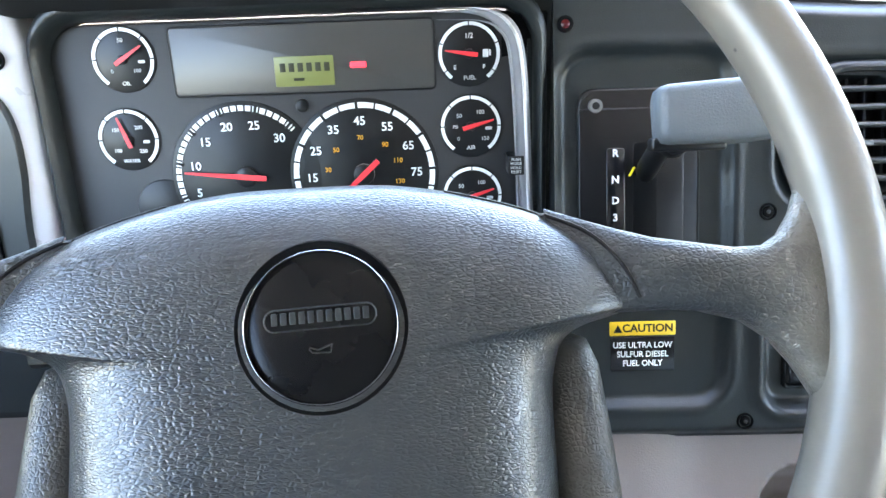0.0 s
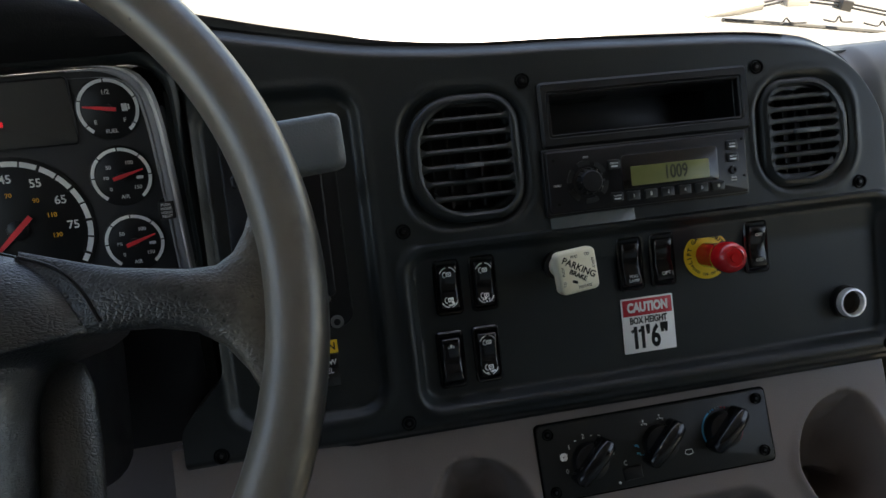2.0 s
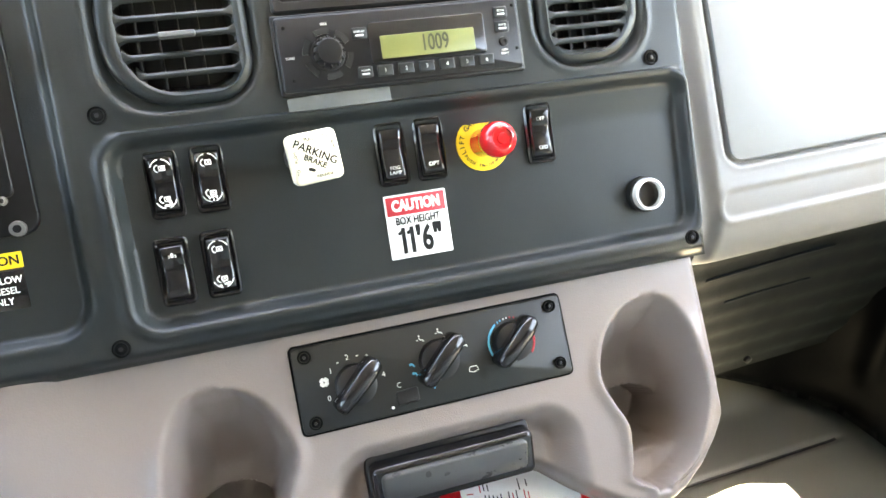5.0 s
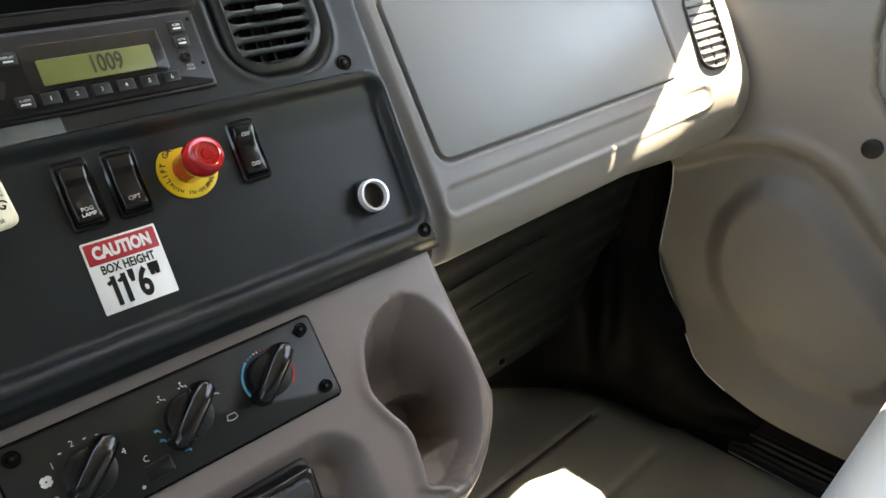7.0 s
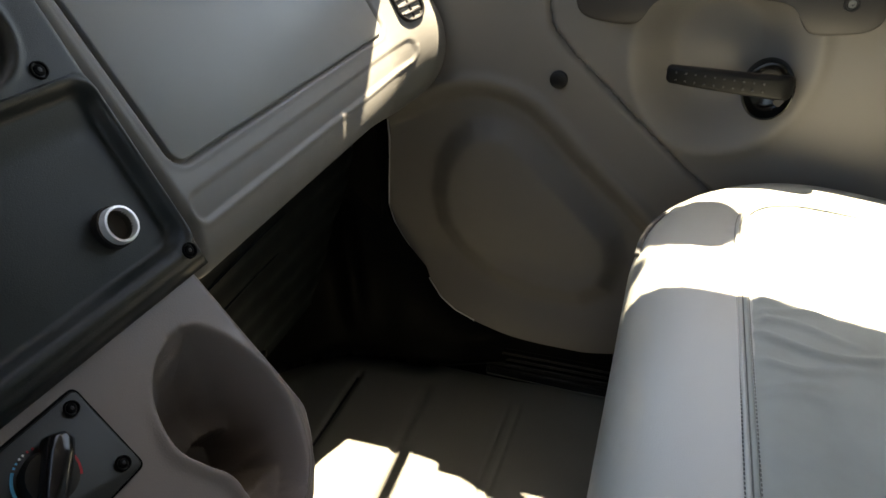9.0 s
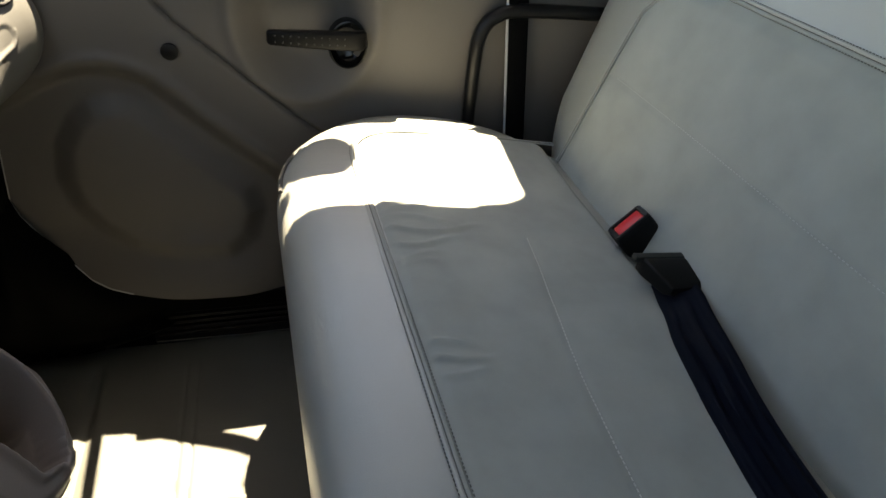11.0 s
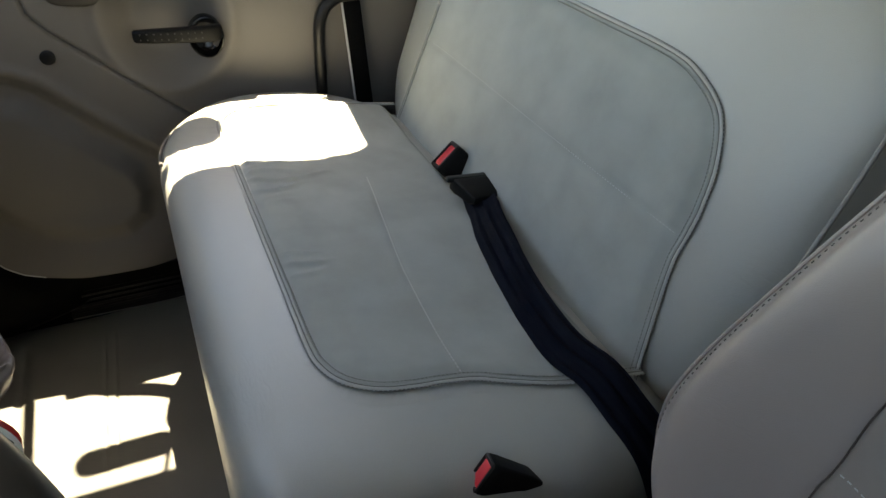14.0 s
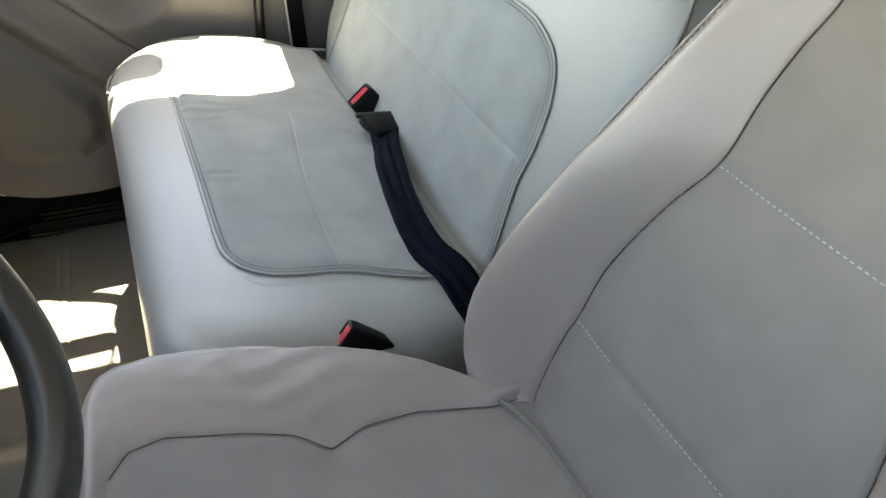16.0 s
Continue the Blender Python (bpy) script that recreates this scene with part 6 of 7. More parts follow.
fl = thing("fuel_label", "yellow CAUTION label with white text on ultra low sulfur diesel", "label", at(DASH, -292, -30, -8.7))
part("yellow_strip", plate(0.0258, 0.0056, 0.0006, 0, 0.0006, 0.0001, 2, 0, 0.0130), YELLOW, fl)
text_part("CAUTION", 0.0088, INK, fl, pose(0.004, 0.0130, 0.0007), "lettering", bold=0.0002)
bm = bmesh.new()
loft(bm, [[Vector((-0.0228, 0.0098, z)), Vector((-0.0158, 0.0098, z)), Vector((-0.0193, 0.0162, z))] for z in (0.0004, 0.0009)])
part("triangle", bm, INK, fl)
part("black_panel", plate(0.0250, 0.0135, 0.0006, 0, 0.0006, 0.0001, 2, 0, -0.0075), GLOSS, fl)
for k, w in enumerate(("USE ULTRA LOW", "SULFUR DIESEL", "FUEL ONLY")):
    text_part(w, 0.0066, WHITE, fl, pose(0, -0.0005 - 0.0073 * k, 0.0007), "lettering", bold=0.0001, squeeze=0.92)

# ---- fire extinguisher under the console ----
EX = Matrix.Translation((0.30, 0.655, 0.455)) @ Vector((1, -0.22, 0.02)).to_track_quat("Z", "Y").to_matrix().to_4x4()
ex = thing("fire_extinguisher", "red fire extinguisher with a white instruction label, lying in a bracket", "extinguisher", EX)
REDPAINT = mat("red_paint", (0.55, 0.008, 0.012), 0.25, coat=0.4, var=0.05)
part("cylinder", lathe([(0.0, 0.0), (0.020, 0.0), (0.028, 0.012), (0.050, 0.035), (0.055, 0.05), (0.055, 0.340), (0.052, 0.352), (0.046, 0.356), (0.0, 0.354)], 48), REDPAINT, ex, "red painted cylinder")
lb = part("label", lathe([(0.0554, 0.232), (0.0557, 0.233), (0.0557, 0.339), (0.0554, 0.340)], 48), WHITE, ex, "white printed label")
for z0, z1 in ((0.176, 0.190), (0.204, 0.214)):
    bm = lathe([(0.0553, z0), (0.0572, z0 + 0.001), (0.0572, z1 - 0.001), (0.0553, z1)], 40)
    for v in bm.verts:
        v.co.z += 0.25 * v.co.x
    part("strap", bm, BLACK, ex, "black rubber strap")


def wrapped(word, size, ang, z0, material, step, turn=0):
    for i, ch in enumerate(word):
        if ch == " ":
            continue
        a = radians(ang + (i - len(word) / 2) * step)
        r = 0.0558
        m = Matrix(((-math.sin(a), 0, math.cos(a), r * math.cos(a)), (math.cos(a), 0, math.sin(a), r * math.sin(a)), (0, 1, 0, z0), (0, 0, 0, 1)))
        text_part(ch, size, material, lb, m, "lettering", bold=0.0001)


TOP = 0.0
for q in range(0, 360, 10):
    p = EX.to_3x3() @ Vector((math.cos(radians(q)), math.sin(radians(q)), 0))
    if p.dot(Vector((-0.1, -0.75, 0.65))) > 0.985:
        TOP = q
wrapped("INSTRUCTIONS", 0.0088, TOP, 0.2400, RED, 7.2)
for k in range(13):
    for j in range(8):
        a = radians(TOP - 48 + 13 * j + random.uniform(-1, 1))
        if random.random() < 0.25:
            continue
        part("text_bar", plate(random.uniform(0.0035, 0.0060), 0.0005, 0.0002, 0, 0.0004, 0.0001, 1), INK if random.random() < 0.8 else RED, lb,
             m=Matrix(((-math.sin(a), 0, math.cos(a), 0.0556 * math.cos(a)), (math.cos(a), 0, math.sin(a), 0.0556 * math.sin(a)), (0, 1, 0, 0.2500 + 0.0036 * k), (0, 0, 0, 1))))
for j in (0, 1):
    a = radians(TOP - 12 + 26 * j)
    b = Matrix(((-math.sin(a), 0, math.cos(a), 0.0555 * math.cos(a)), (math.cos(a), 0, math.sin(a), 0.0555 * math.sin(a)), (0, 1, 0, 0.320), (0, 0, 0, 1)))
    part("pictogram", frame_ring((0.0095, 0.0105), (0.0083, 0.0093), 0.002, 0, 0.0008, 0.0002, 3), INK, lb, m=b)
    part("pictogram", plate(0.003, 0.005, 0.002, 0, 0.0008, 0.0002, 3), INK, lb, m=b)
part("bracket", box(0.50, 0.56, 0.60, 0.70, 0.38, 0.405), BLACK, ex, m=EX.inverted())

# ---- passenger bench ----
SLOPE = 0.10      # the cushion falls to the rear


def cushion_z(y, x=0.0):
    """The top of the cushion, crowned towards its round end."""
    return 0.533 + SLOPE * (y - 0.185) + 0.022 * sstep(1.08, 1.40, x) * (1 - min(1, ((y - 0.05) / 0.32) ** 2))


bench = thing("bench_seat", "two-place grey vinyl bench seat with suede-like insets", "seat")


def cushion_rings(cx, cy, hx, hy, r, levels, zf, r1=0.04):
    """Rings of a cushion: small corners on the driver's side, a broad round end (r1) at the door."""
    out = []
    for ins, z, top in levels:
        ring = []
        for side, rad in ((1, r1), (-1, r)):
            rad = min(rad, hy) - ins * (0.8 if side < 0 else 1.0)
            half = [p for p in rr(hx - ins, hy - ins, rad, 0, 14) if (p.x > 0) == (side > 0)]
            ring += half[15:] + half[:15] if side > 0 else half
        ring = sorted(ring, key=lambda p: math.atan2(p.y, p.x))
        out.append([Vector((p.x + cx, p.y + cy, z + (zf(p.y + cy, p.x + cx) if top else 0.0))) for p in ring])
    return out


bm = bmesh.new()
lv = [(0.075, 0.10, False), (0.055, 0.16, False), (0.030, 0.24, False), (0.010, 0.34, False), (0.0, -0.110, True), (0.000, -0.075, True), (0.006, -0.045, True), (0.020, -0.022, True), (0.042, -0.008, True), (0.070, -0.001, True), (0.100, 0.001, True), (0.135, 0.001, True), (0.17, -0.0005, True), (0.205, -0.002, True), (0.24, -0.02, True)]
edge = [p for p in cushion_rings(0.880, 0.035, 0.585, 0.280, 0.13, [(0.0075, -0.038, True)], cushion_z, 0.265)[0] if p.x > 1.12]
part("end_piping", tube(smoothed(edge, 3), 0.0038, 8), mat("dark_piping", (0.06, 0.06, 0.06), 0.5), bench, "dark piped edge")
rings = cushion_rings(0.880, 0.035, 0.585, 0.280, 0.13, lv, cushion_z, 0.265)
loft(bm, rings)
part("cushion", bm, VINYL, bench, "pale grey vinyl cushion", smooth=70)



def wrinkle(x, y):
    w = 0.0
    for wx, ln, amp in ((1.125, 0.10, 0.7), (1.10, 0.13, 1.0), (1.072, 0.09, 0.8), (1.045, 0.12, 1.0), (1.015, 0.16, 1.3), (0.985, 0.12, 0.9), (0.95, 0.08, 0.5), (0.93, 0.07, 0.4), (0.77, 0.07, 0.9), (0.75, 0.08, 1.0), (0.73, 0.07, 0.6)):
        run = sstep(0.182, 0.165, y) * sstep(0.175 - ln, 0.175 - ln * 0.5, y)
        w += amp * run * math.exp(-((x - wx - 0.10 * (0.18 - y) - 0.01 * math.sin(40 * y + wx * 50)) / 0.0055) ** 2)
    return 0.0056 * w


def seam_y(x):
    return 0.027 - 0.05 * sstep(0.42, 1.02, x) * (x - 0.40) / 0.55


def inset_soft(x, y):
    return 0.0025 * noise.noise(Vector((x * 9, y * 9, 1.7))) + 0.0012 * noise.noise(Vector((x * 25, y * 25, 4.7)))


def in_bench(x, y):
    """Inside the sewn inset: rounded front corners, a bay towards the rear on the driver's side."""
    left = float(np.interp(y, [-0.2, -0.08, 0.02, 0.06, 0.12], [0.417, 0.437, 0.472, 0.479, 0.479]))
    return sd_round(x, y, (left + 1.325) / 2, -0.04, (1.325 - left) / 2, 0.226, 0.085)


bm = bmesh.new()
xs, ys = steps(0.39, 1.33, 236), steps(-0.235, 0.19, 108)
vv = {}
for i, x in enumerate(xs):
    for j, y in enumerate(ys):
        s = in_bench(x, y)
        if s < 0.001:
            puff = 0.0045 * sstep(0.0, -0.022, s) - 0.004 * sstep(-0.002, 0.001, s)
            soft = inset_soft(x, y)
            vv[i, j] = bm.verts.new((x, y, cushion_z(y, x) + 0.0035 + puff + soft * sstep(0, -0.03, s) + wrinkle(x, y) - 0.022 * sstep(-0.160, -0.192, y) - 0.0016 * math.exp(-((y - seam_y(x)) / 0.0045) ** 2) * sstep(1.02, 0.97, x)))
for i in range(len(xs) - 1):
    for j in range(len(ys) - 1):
        q = [(i, j), (i + 1, j), (i + 1, j + 1), (i, j + 1)]
        if all(k in vv for k in q):
            bm.faces.new([vv[k] for k in q])
for v in [v for v in bm.verts if not v.link_faces]:
    bm.verts.remove(v)
rim = [e for e in bm.edges if e.is_boundary]
for g in bmesh.ops.extrude_edge_only(bm, edges=rim)["geom"]:
    if isinstance(g, bmesh.types.BMVert):
        g.co.z -= 0.012
part("cushion_inset", bm, CLOTH, bench, "stained grey suede-like seat inset with creases", smooth=80)
ring = [(0.412, -0.20), (0.427, -0.09), (0.447, -0.03), (0.464, 0.01), (0.471, 0.05), (0.474, 0.09), (0.482, 0.13), (0.503, 0.163), (0.534, 0.181), (0.575, 0.187), (0.70, 0.187), (0.85, 0.187), (1.0, 0.187), (1.15, 0.187), (1.25, 0.186), (1.295, 0.17), (1.32, 0.13), (1.327, 0.06), (1.327, -0.20)]
PIPE = mat("seam_piping", (0.24, 0.245, 0.235), 0.5, grain=0.2, scale=900)
THREAD = mat("thread", (0.46, 0.47, 0.46), 0.8)
DARKTHREAD = mat("dark_thread", (0.13, 0.13, 0.125), 0.8)
path = smoothed([(x, y, cushion_z(y, x) + 0.0045) for x, y in ring], 10)


def beside(path, side, lift=0.0):
    """The path moved sideways in its own plane and raised."""
    out = []
    for i, p in enumerate(path):
        t = (path[min(i + 1, len(path) - 1)] - path[max(i - 1, 0)]).normalized()
        out.append(p + t.cross(Vector((0, 0, 1))).normalized() * side + Vector((0, 0, lift)))
    return out


def stitches(parent, path, gap, size, material, side=0.0, lift=0.0, up=Vector((0, 0, 1)), m=None):
    """A row of small raised stitches beside a path, joined into one strip of thread."""
    bm = bmesh.new()
    acc = 0.0
    for a, b in zip(path, path[1:]):
        d = b - a
        ln = d.length
        if ln < 1e-6:
            continue
        t = d / ln
        s = t.cross(up).normalized()
        pos = acc
        while pos < ln:
            c = a + t * pos + s * side + up * lift
            h = t * size
            w = s * size * 0.38
            k = up * size * 0.3
            q = [bm.verts.new(p) for p in (c - h - w, c + h - w, c + h + w, c - h + w, c - h * 0.6 + k, c + h * 0.6 + k)]
            for f in ((0, 1, 5, 4), (2, 3, 4, 5), (1, 2, 5), (3, 0, 4)):
                bm.faces.new([q[z] for z in f])
            pos += gap
        acc = pos - ln
    return part("stitching", bm, material, parent, m=m)


def sewn_seam(parent, path, m=None):
    """Two folded lips with a dark gap between them and a row of stitches along each."""
    part("seam_gap", tube(beside(path, 0, 0.0004), 0.0013, 6), DARKTHREAD, parent, m=m)
    for side, material in ((-0.0030, VINYL), (0.0030, CLOTH)):
        part("seam_lip", tube(beside(path, side, 0.0004), 0.0028, 8, None, False, 0.62), material, parent, m=m, smooth=80)
        stitches(parent, path, 0.0052, 0.0017, DARKTHREAD, side=side * 2.05, lift=0.0008 if side < 0 else 0.0030, m=m)


sewn_seam(bench, path)
# the vinyl is drawn into short puckers along the seam
edge = beside(path, -0.0045)
bm = bmesh.new()
rows = []
run = 0.0
for i in range(14, len(path) - 40):
    if i > 14:
        run += (path[i] - path[i - 1]).length
    for half in (0.0, 0.5):
        p, q = path[i].lerp(path[min(i + 1, len(path) - 1)], half), edge[i].lerp(edge[min(i + 1, len(edge) - 1)], half)
        out = (q - p).normalized()
        along = run + half * (path[min(i + 1, len(path) - 1)] - path[i]).length
        pull = noise.noise(Vector((along * 150, 0.0, 3.3))) + 0.6 * noise.noise(Vector((along * 320, 2.0, 1.3)))
        row = []
        for k in range(8):
            d = 0.005 + 0.0034 * k
            c = p + out * d
            row.append(Vector((c.x, c.y, cushion_z(c.y, c.x) + 0.0016 + 0.0013 * pull * (1 - k / 7) ** 1.3 - 0.0022 * (k / 7) ** 3)))
        rows.append(row)
loft(bm, rows, False, False, False)
part("puckered_edge", bm, VINYL, bench, "vinyl puckered along the seam", smooth=80)
line = [Vector((x, seam_y(x), cushion_z(seam_y(x), x) + 0.0078 + inset_soft(x, seam_y(x)))) for x in steps(0.478, 1.0, 120)]
stitches(bench, line, 0.0064, 0.0020, mat("pale_thread", (0.55, 0.56, 0.54), 0.8))
bm = cushion_rings(0.885, 0.0, 0.50, 0.20, 0.04, [(0.0, 0.0, False), (0.0, 0.13, False)], cushion_z)
b2 = bmesh.new()
loft(b2, bm)
part("seat_base", b2, BLACK, bench, "black seat base in shadow")

# backrest, laid out in its own leaning plane
BACK = back_frame(0.885, -0.2, 0.5, 0.4)
bm = bmesh.new()


def back_ring(ins, z):
    pts = []
    for p in rr(0.585 - ins, 0.325 - ins, 0.15 - ins * 0.7, 0, 14, 0.0, 0.245):
        x = p.x
        # the upright sides draw in a little towards the seat
        pts.append(Vector((x + (0.03 if x < 0 else -0.075) * sstep(0.25, -0.08, p.y) * min(1, abs(x) / 0.45), p.y, z)))
    return pts


loft(bm, [back_ring(0.04, -0.15), back_ring(0.01, -0.12), back_ring(0.0, -0.07), back_ring(0.004, -0.040), back_ring(0.016, -0.020), back_ring(0.036, -0.008), back_ring(0.065, -0.002), back_ring(0.10, 0.0), back_ring(0.16, 0.001), back_ring(0.24, 0.002)])
part("backrest", bm, VINYL, bench, "pale grey vinyl backrest", m=BACK, smooth=70)


def in_back(x, v):
    """The sewn inset of the backrest, in the back's plane (x across, v up)."""
    left = float(np.interp(v, [-0.05, 0.03, 0.13, 0.17, 0.21, 0.27, 0.34], [-0.481, -0.454, -0.430, -0.428, -0.427, -0.415, -0.398]))
    return sd_round(x, v, (left + 0.40) / 2, 0.124, (0.40 - left) / 2, 0.232, 0.095)


bm = bmesh.new()
xs, ys = steps(-0.47, 0.41, 180), steps(-0.06, 0.37, 90)
vv = {}
for i, x in enumerate(xs):
    for j, y in enumerate(ys):
        s = in_back(x, y)
        if s < 0.001:
            puff = 0.006 * sstep(0, -0.03, s) - 0.004 * sstep(-0.002, 0.001, s)
            puff -= 0.0022 * math.exp(-((y - 0.172) / 0.006) ** 2)
            soft = 0.003 * noise.noise(Vector((x * 8, y * 8, 9.7))) + 0.001 * noise.noise(Vector((x * 22, y * 22, 4.7)))
            vv[i, j] = bm.verts.new((x, y, 0.002 + puff + soft * sstep(0, -0.03, s)))
for i in range(len(xs) - 1):
    for j in range(len(ys) - 1):
        q = [(i, j), (i + 1, j), (i + 1, j + 1), (i, j + 1)]
        if all(k in vv for k in q):
            bm.faces.new([vv[k] for k in q])
for v in [v for v in bm.verts if not v.link_faces]:
    bm.verts.remove(v)
rim = [e for e in bm.edges if e.is_boundary]
for g in bmesh.ops.extrude_edge_only(bm, edges=rim)["geom"]:
    if isinstance(g, bmesh.types.BMVert):
        g.co.z -= 0.012
part("back_inset", bm, CLOTH, bench, "blue-grey suede-like back inset", m=BACK, smooth=80)
ring = [(-0.476, -0.04), (-0.456, 0.03), (-0.431, 0.13), (-0.429, 0.17), (-0.427, 0.21), (-0.414, 0.266), (-0.382, 0.318), (-0.325, 0.346), (-0.26, 0.357), (-0.1, 0.358), (0.1, 0.358), (0.28, 0.357), (0.345, 0.340), (0.385, 0.30), (0.400, 0.25), (0.400, 0.0), (0.400, -0.06)]
path = smoothed([(x, y, 0.003) for x, y in ring], 10)
sewn_seam(bench, path, BACK)
line = [Vector((x, 0.172 + 0.002 * math.sin(6 * x), 0.0072)) for x in steps(-0.413, 0.36, 120)]
stitches(bench, line, 0.0064, 0.0018, THREAD, m=BACK)
edge = smoothed([(-0.552, 0.05, -0.012), (-0.565, 0.20, -0.012), (-0.566, 0.40, -0.012), (-0.54, 0.50, -0.012), (-0.46, 0.555, -0.012), (-0.2, 0.565, -0.012)], 10)
part("edge_piping", tube(edge, 0.003, 8), PIPE, bench, m=BACK)

# ---- seat belt and buckles on the bench ----
UPR = Matrix(((1, 0, 0, 0), (0, 0, 1, 0.0285), (0, -1, 0, 0), (0, 0, 0, 1)))
BUCKLE_RED = mat("buckle_red", (0.72, 0.03, 0.045), 0.35)


def belt_buckle(top, axis, across, size, label):
    """A buckle whose open end is centred at top; axis points out of that end."""
    a = Vector(axis).normalized()
    x = Vector(across)
    x = (x - a * x.dot(a)).normalized()
    t = x.cross(a)
    o = Vector(top) - a * 0.030 * size
    bk = thing("belt_buckle", label, "buckle", Matrix([[size * x[i], size * a[i], size * t[i], o[i]] for i in range(3)] + [[0, 0, 0, 1]]))
    bm = bmesh.new()
    loft(bm, [[Vector((p.x, y, p.y)) for p in rr(w, h, 0.005, 0, 4)] for y, w, h in ((-0.060, 0.018, 0.009), (-0.035, 0.0235, 0.0130), (0.018, 0.0245, 0.0145), (0.0265, 0.0240, 0.0142), (0.0285, 0.0230, 0.0132))])
    part("housing", bm, HANDLE, bk, smooth=30)
    part("rim", frame_ring((0.0232, 0.0134), (0.0178, 0.0098), 0.004, 0.0, 0.0032, 0.001, 3), BLACK, bk, m=UPR)
    part("release_button", plate(0.0174, 0.0092, 0.003, -0.003, 0.0018, 0.0014, 3, 0, -0.0004), BUCKLE_RED, bk, "red release button", m=UPR)
    part("stem", plate(0.015, 0.045, 0.003, -0.006, 0.006, 0.002, 3, 0, -0.090), BLACK, bk)
    return bk


belt_buckle((0.980, -0.172, 0.546), (0.10, 0.62, 0.70), (0.03, -0.84, 0.54), 1.25, "black seat belt buckle with a red button in the seat crease")
lt = thing("lap_belt", "dark blue webbing lap belt with a latch along the seat crease", "seat belt")
LX = Vector((0.0, -0.99, -0.085)).normalized()
LY = Vector((1, -0.05, 0.05))
LY = (LY - LX * LY.dot(LX)).normalized()
LZ = LX.cross(LY)
LM = Matrix(((LX.x, LY.x, LZ.x, 0.874), (LX.y, LY.y, LZ.y, -0.197), (LX.z, LY.z, LZ.z, 0.531), (0, 0, 0, 1)))
bm = bmesh.new()
loft(bm, [[Vector((p.x, y, p.y)) for p in rr(w, h, 0.004, 0, 4)] for y, w, h in ((-0.044, 0.036, 0.006), (-0.036, 0.042, 0.0105), (0.006, 0.051, 0.013), (0.020, 0.053, 0.0115), (0.022, 0.052, 0.010))])
part("latch", bm, HANDLE, lt, "black plastic latch", m=LM)
part("latch_lip", plate(0.056, 0.0060, 0.002, 0.0065, 0.0135, 0.0015, 3, -0.006, 0.019), CHARCOAL, lt, m=LM)
part("latch_slot", plate(0.012, 0.0012, 0.0005, 0.012, 0.0133, 0.0003, 2, 0, 0.019), PALE, lt, "pale slot mark", m=LM)
WEB = mat("belt_webbing", (0.0040, 0.0085, 0.0215), 0.7, grain=0.6, scale=900, var=0.25, stain=0.1, spec=0.18)
mid = smoothed([(0.875, -0.190, 0.523), (0.82, -0.184, 0.528), (0.76, -0.165, 0.531), (0.70, -0.148, 0.531), (0.635, -0.134, 0.529), (0.55, -0.122, 0.528), (0.468, -0.119, 0.527), (0.41, -0.134, 0.525), (0.36, -0.142, 0.510), (0.31, -0.155, 0.480), (0.27, -0.165, 0.41)], 8)
bm = bmesh.new()
rows = []
for i, p in enumerate(mid):
    s = i / (len(mid) - 1)
    tilt = radians(24 + 8 * math.sin(5 * s))
    side = Vector((0.10, -math.cos(tilt), math.sin(tilt))).normalized()
    w = 0.034 + 0.003 * math.sin(math.pi * min(1, s * 1.2)) + 0.002 * math.sin(9 * s)
    row = []
    for k in range(25):
        q = -1 + k / 12
        crease = math.sin(q * 9.0 + 4 * s) + 0.5 * math.sin(q * 17 - 6 * s)
        row.append(p + side * (w * (0.80 * q - 0.18) - 0.006 * sstep(0.0, 0.08, s) * sstep(0.35, 0.15, s)) + Vector((0, 0.4, 0.9)) * (0.003 + 0.0030 * crease * sstep(0, 0.25, s) + 0.004 * (1 - q * q)))
    rows.append(row)
loft(bm, rows, False, False, False)
bmesh.ops.solidify(bm, geom=bm.faces[:], thickness=0.0022)
part("webbing", bm, WEB, lt, "folded dark blue webbing", smooth=60)
part("tag", plate(0.012, 0.0014, 0.0003, 0, 0.0006, 0.0002, 2), THREAD, lt, "pale loose tag", m=pose(0.865, -0.125, 0.5065, 8, 0, 20))
belt_buckle((0.334, 0.068, 0.521), (0.15, 0.72, 0.50), (-0.04, -0.88, 0.48), 0.85, "black seat belt buckle with a red button between the seats")

# ---- driver's seat ----
SEAMBROWN = mat("seam_dark_brown", (0.09, 0.075, 0.065), 0.8)
ds = thing("driver_seat", "warm grey vinyl and cloth driver's seat with raised bolsters", "seat")
DBACK = back_frame(-0.04, -0.102, 0.543, 0.35)


@functools.lru_cache(maxsize=None)
def eased_table(at_, to):
    c = smoothed([(a, b, 0) for a, b in zip(at_, to)], 6)
    return [p.x for p in c], [p.y for p in c]


def eased(v, at_, to):
    """A soft curve through the given half widths."""
    xs, ys = eased_table(at_, to)
    return float(np.interp(v, xs, ys))


def seam_half(v):
    """Half width of the cloth inset of the driver's back at v metres up its plane."""
    return eased(v, tuple([-0.12, -0.015, 0.0, 0.03, 0.097, 0.135, 0.205, 0.295, 0.363, 0.427, 0.478, 0.526, 0.60]), tuple([0.125, 0.138, 0.154, 0.163, 0.167, 0.164, 0.163, 0.138, 0.110, 0.108, 0.102, 0.092, 0.088]))


def back_half(v):
    return eased(v, tuple([-0.12, -0.05, -0.02, 0.0, 0.03, 0.07, 0.13, 0.21, 0.32, 0.415, 0.489, 0.60, 0.66]), tuple([0.17, 0.21, 0.25, 0.28, 0.305, 0.318, 0.310, 0.288, 0.255, 0.225, 0.200, 0.165, 0.13]))


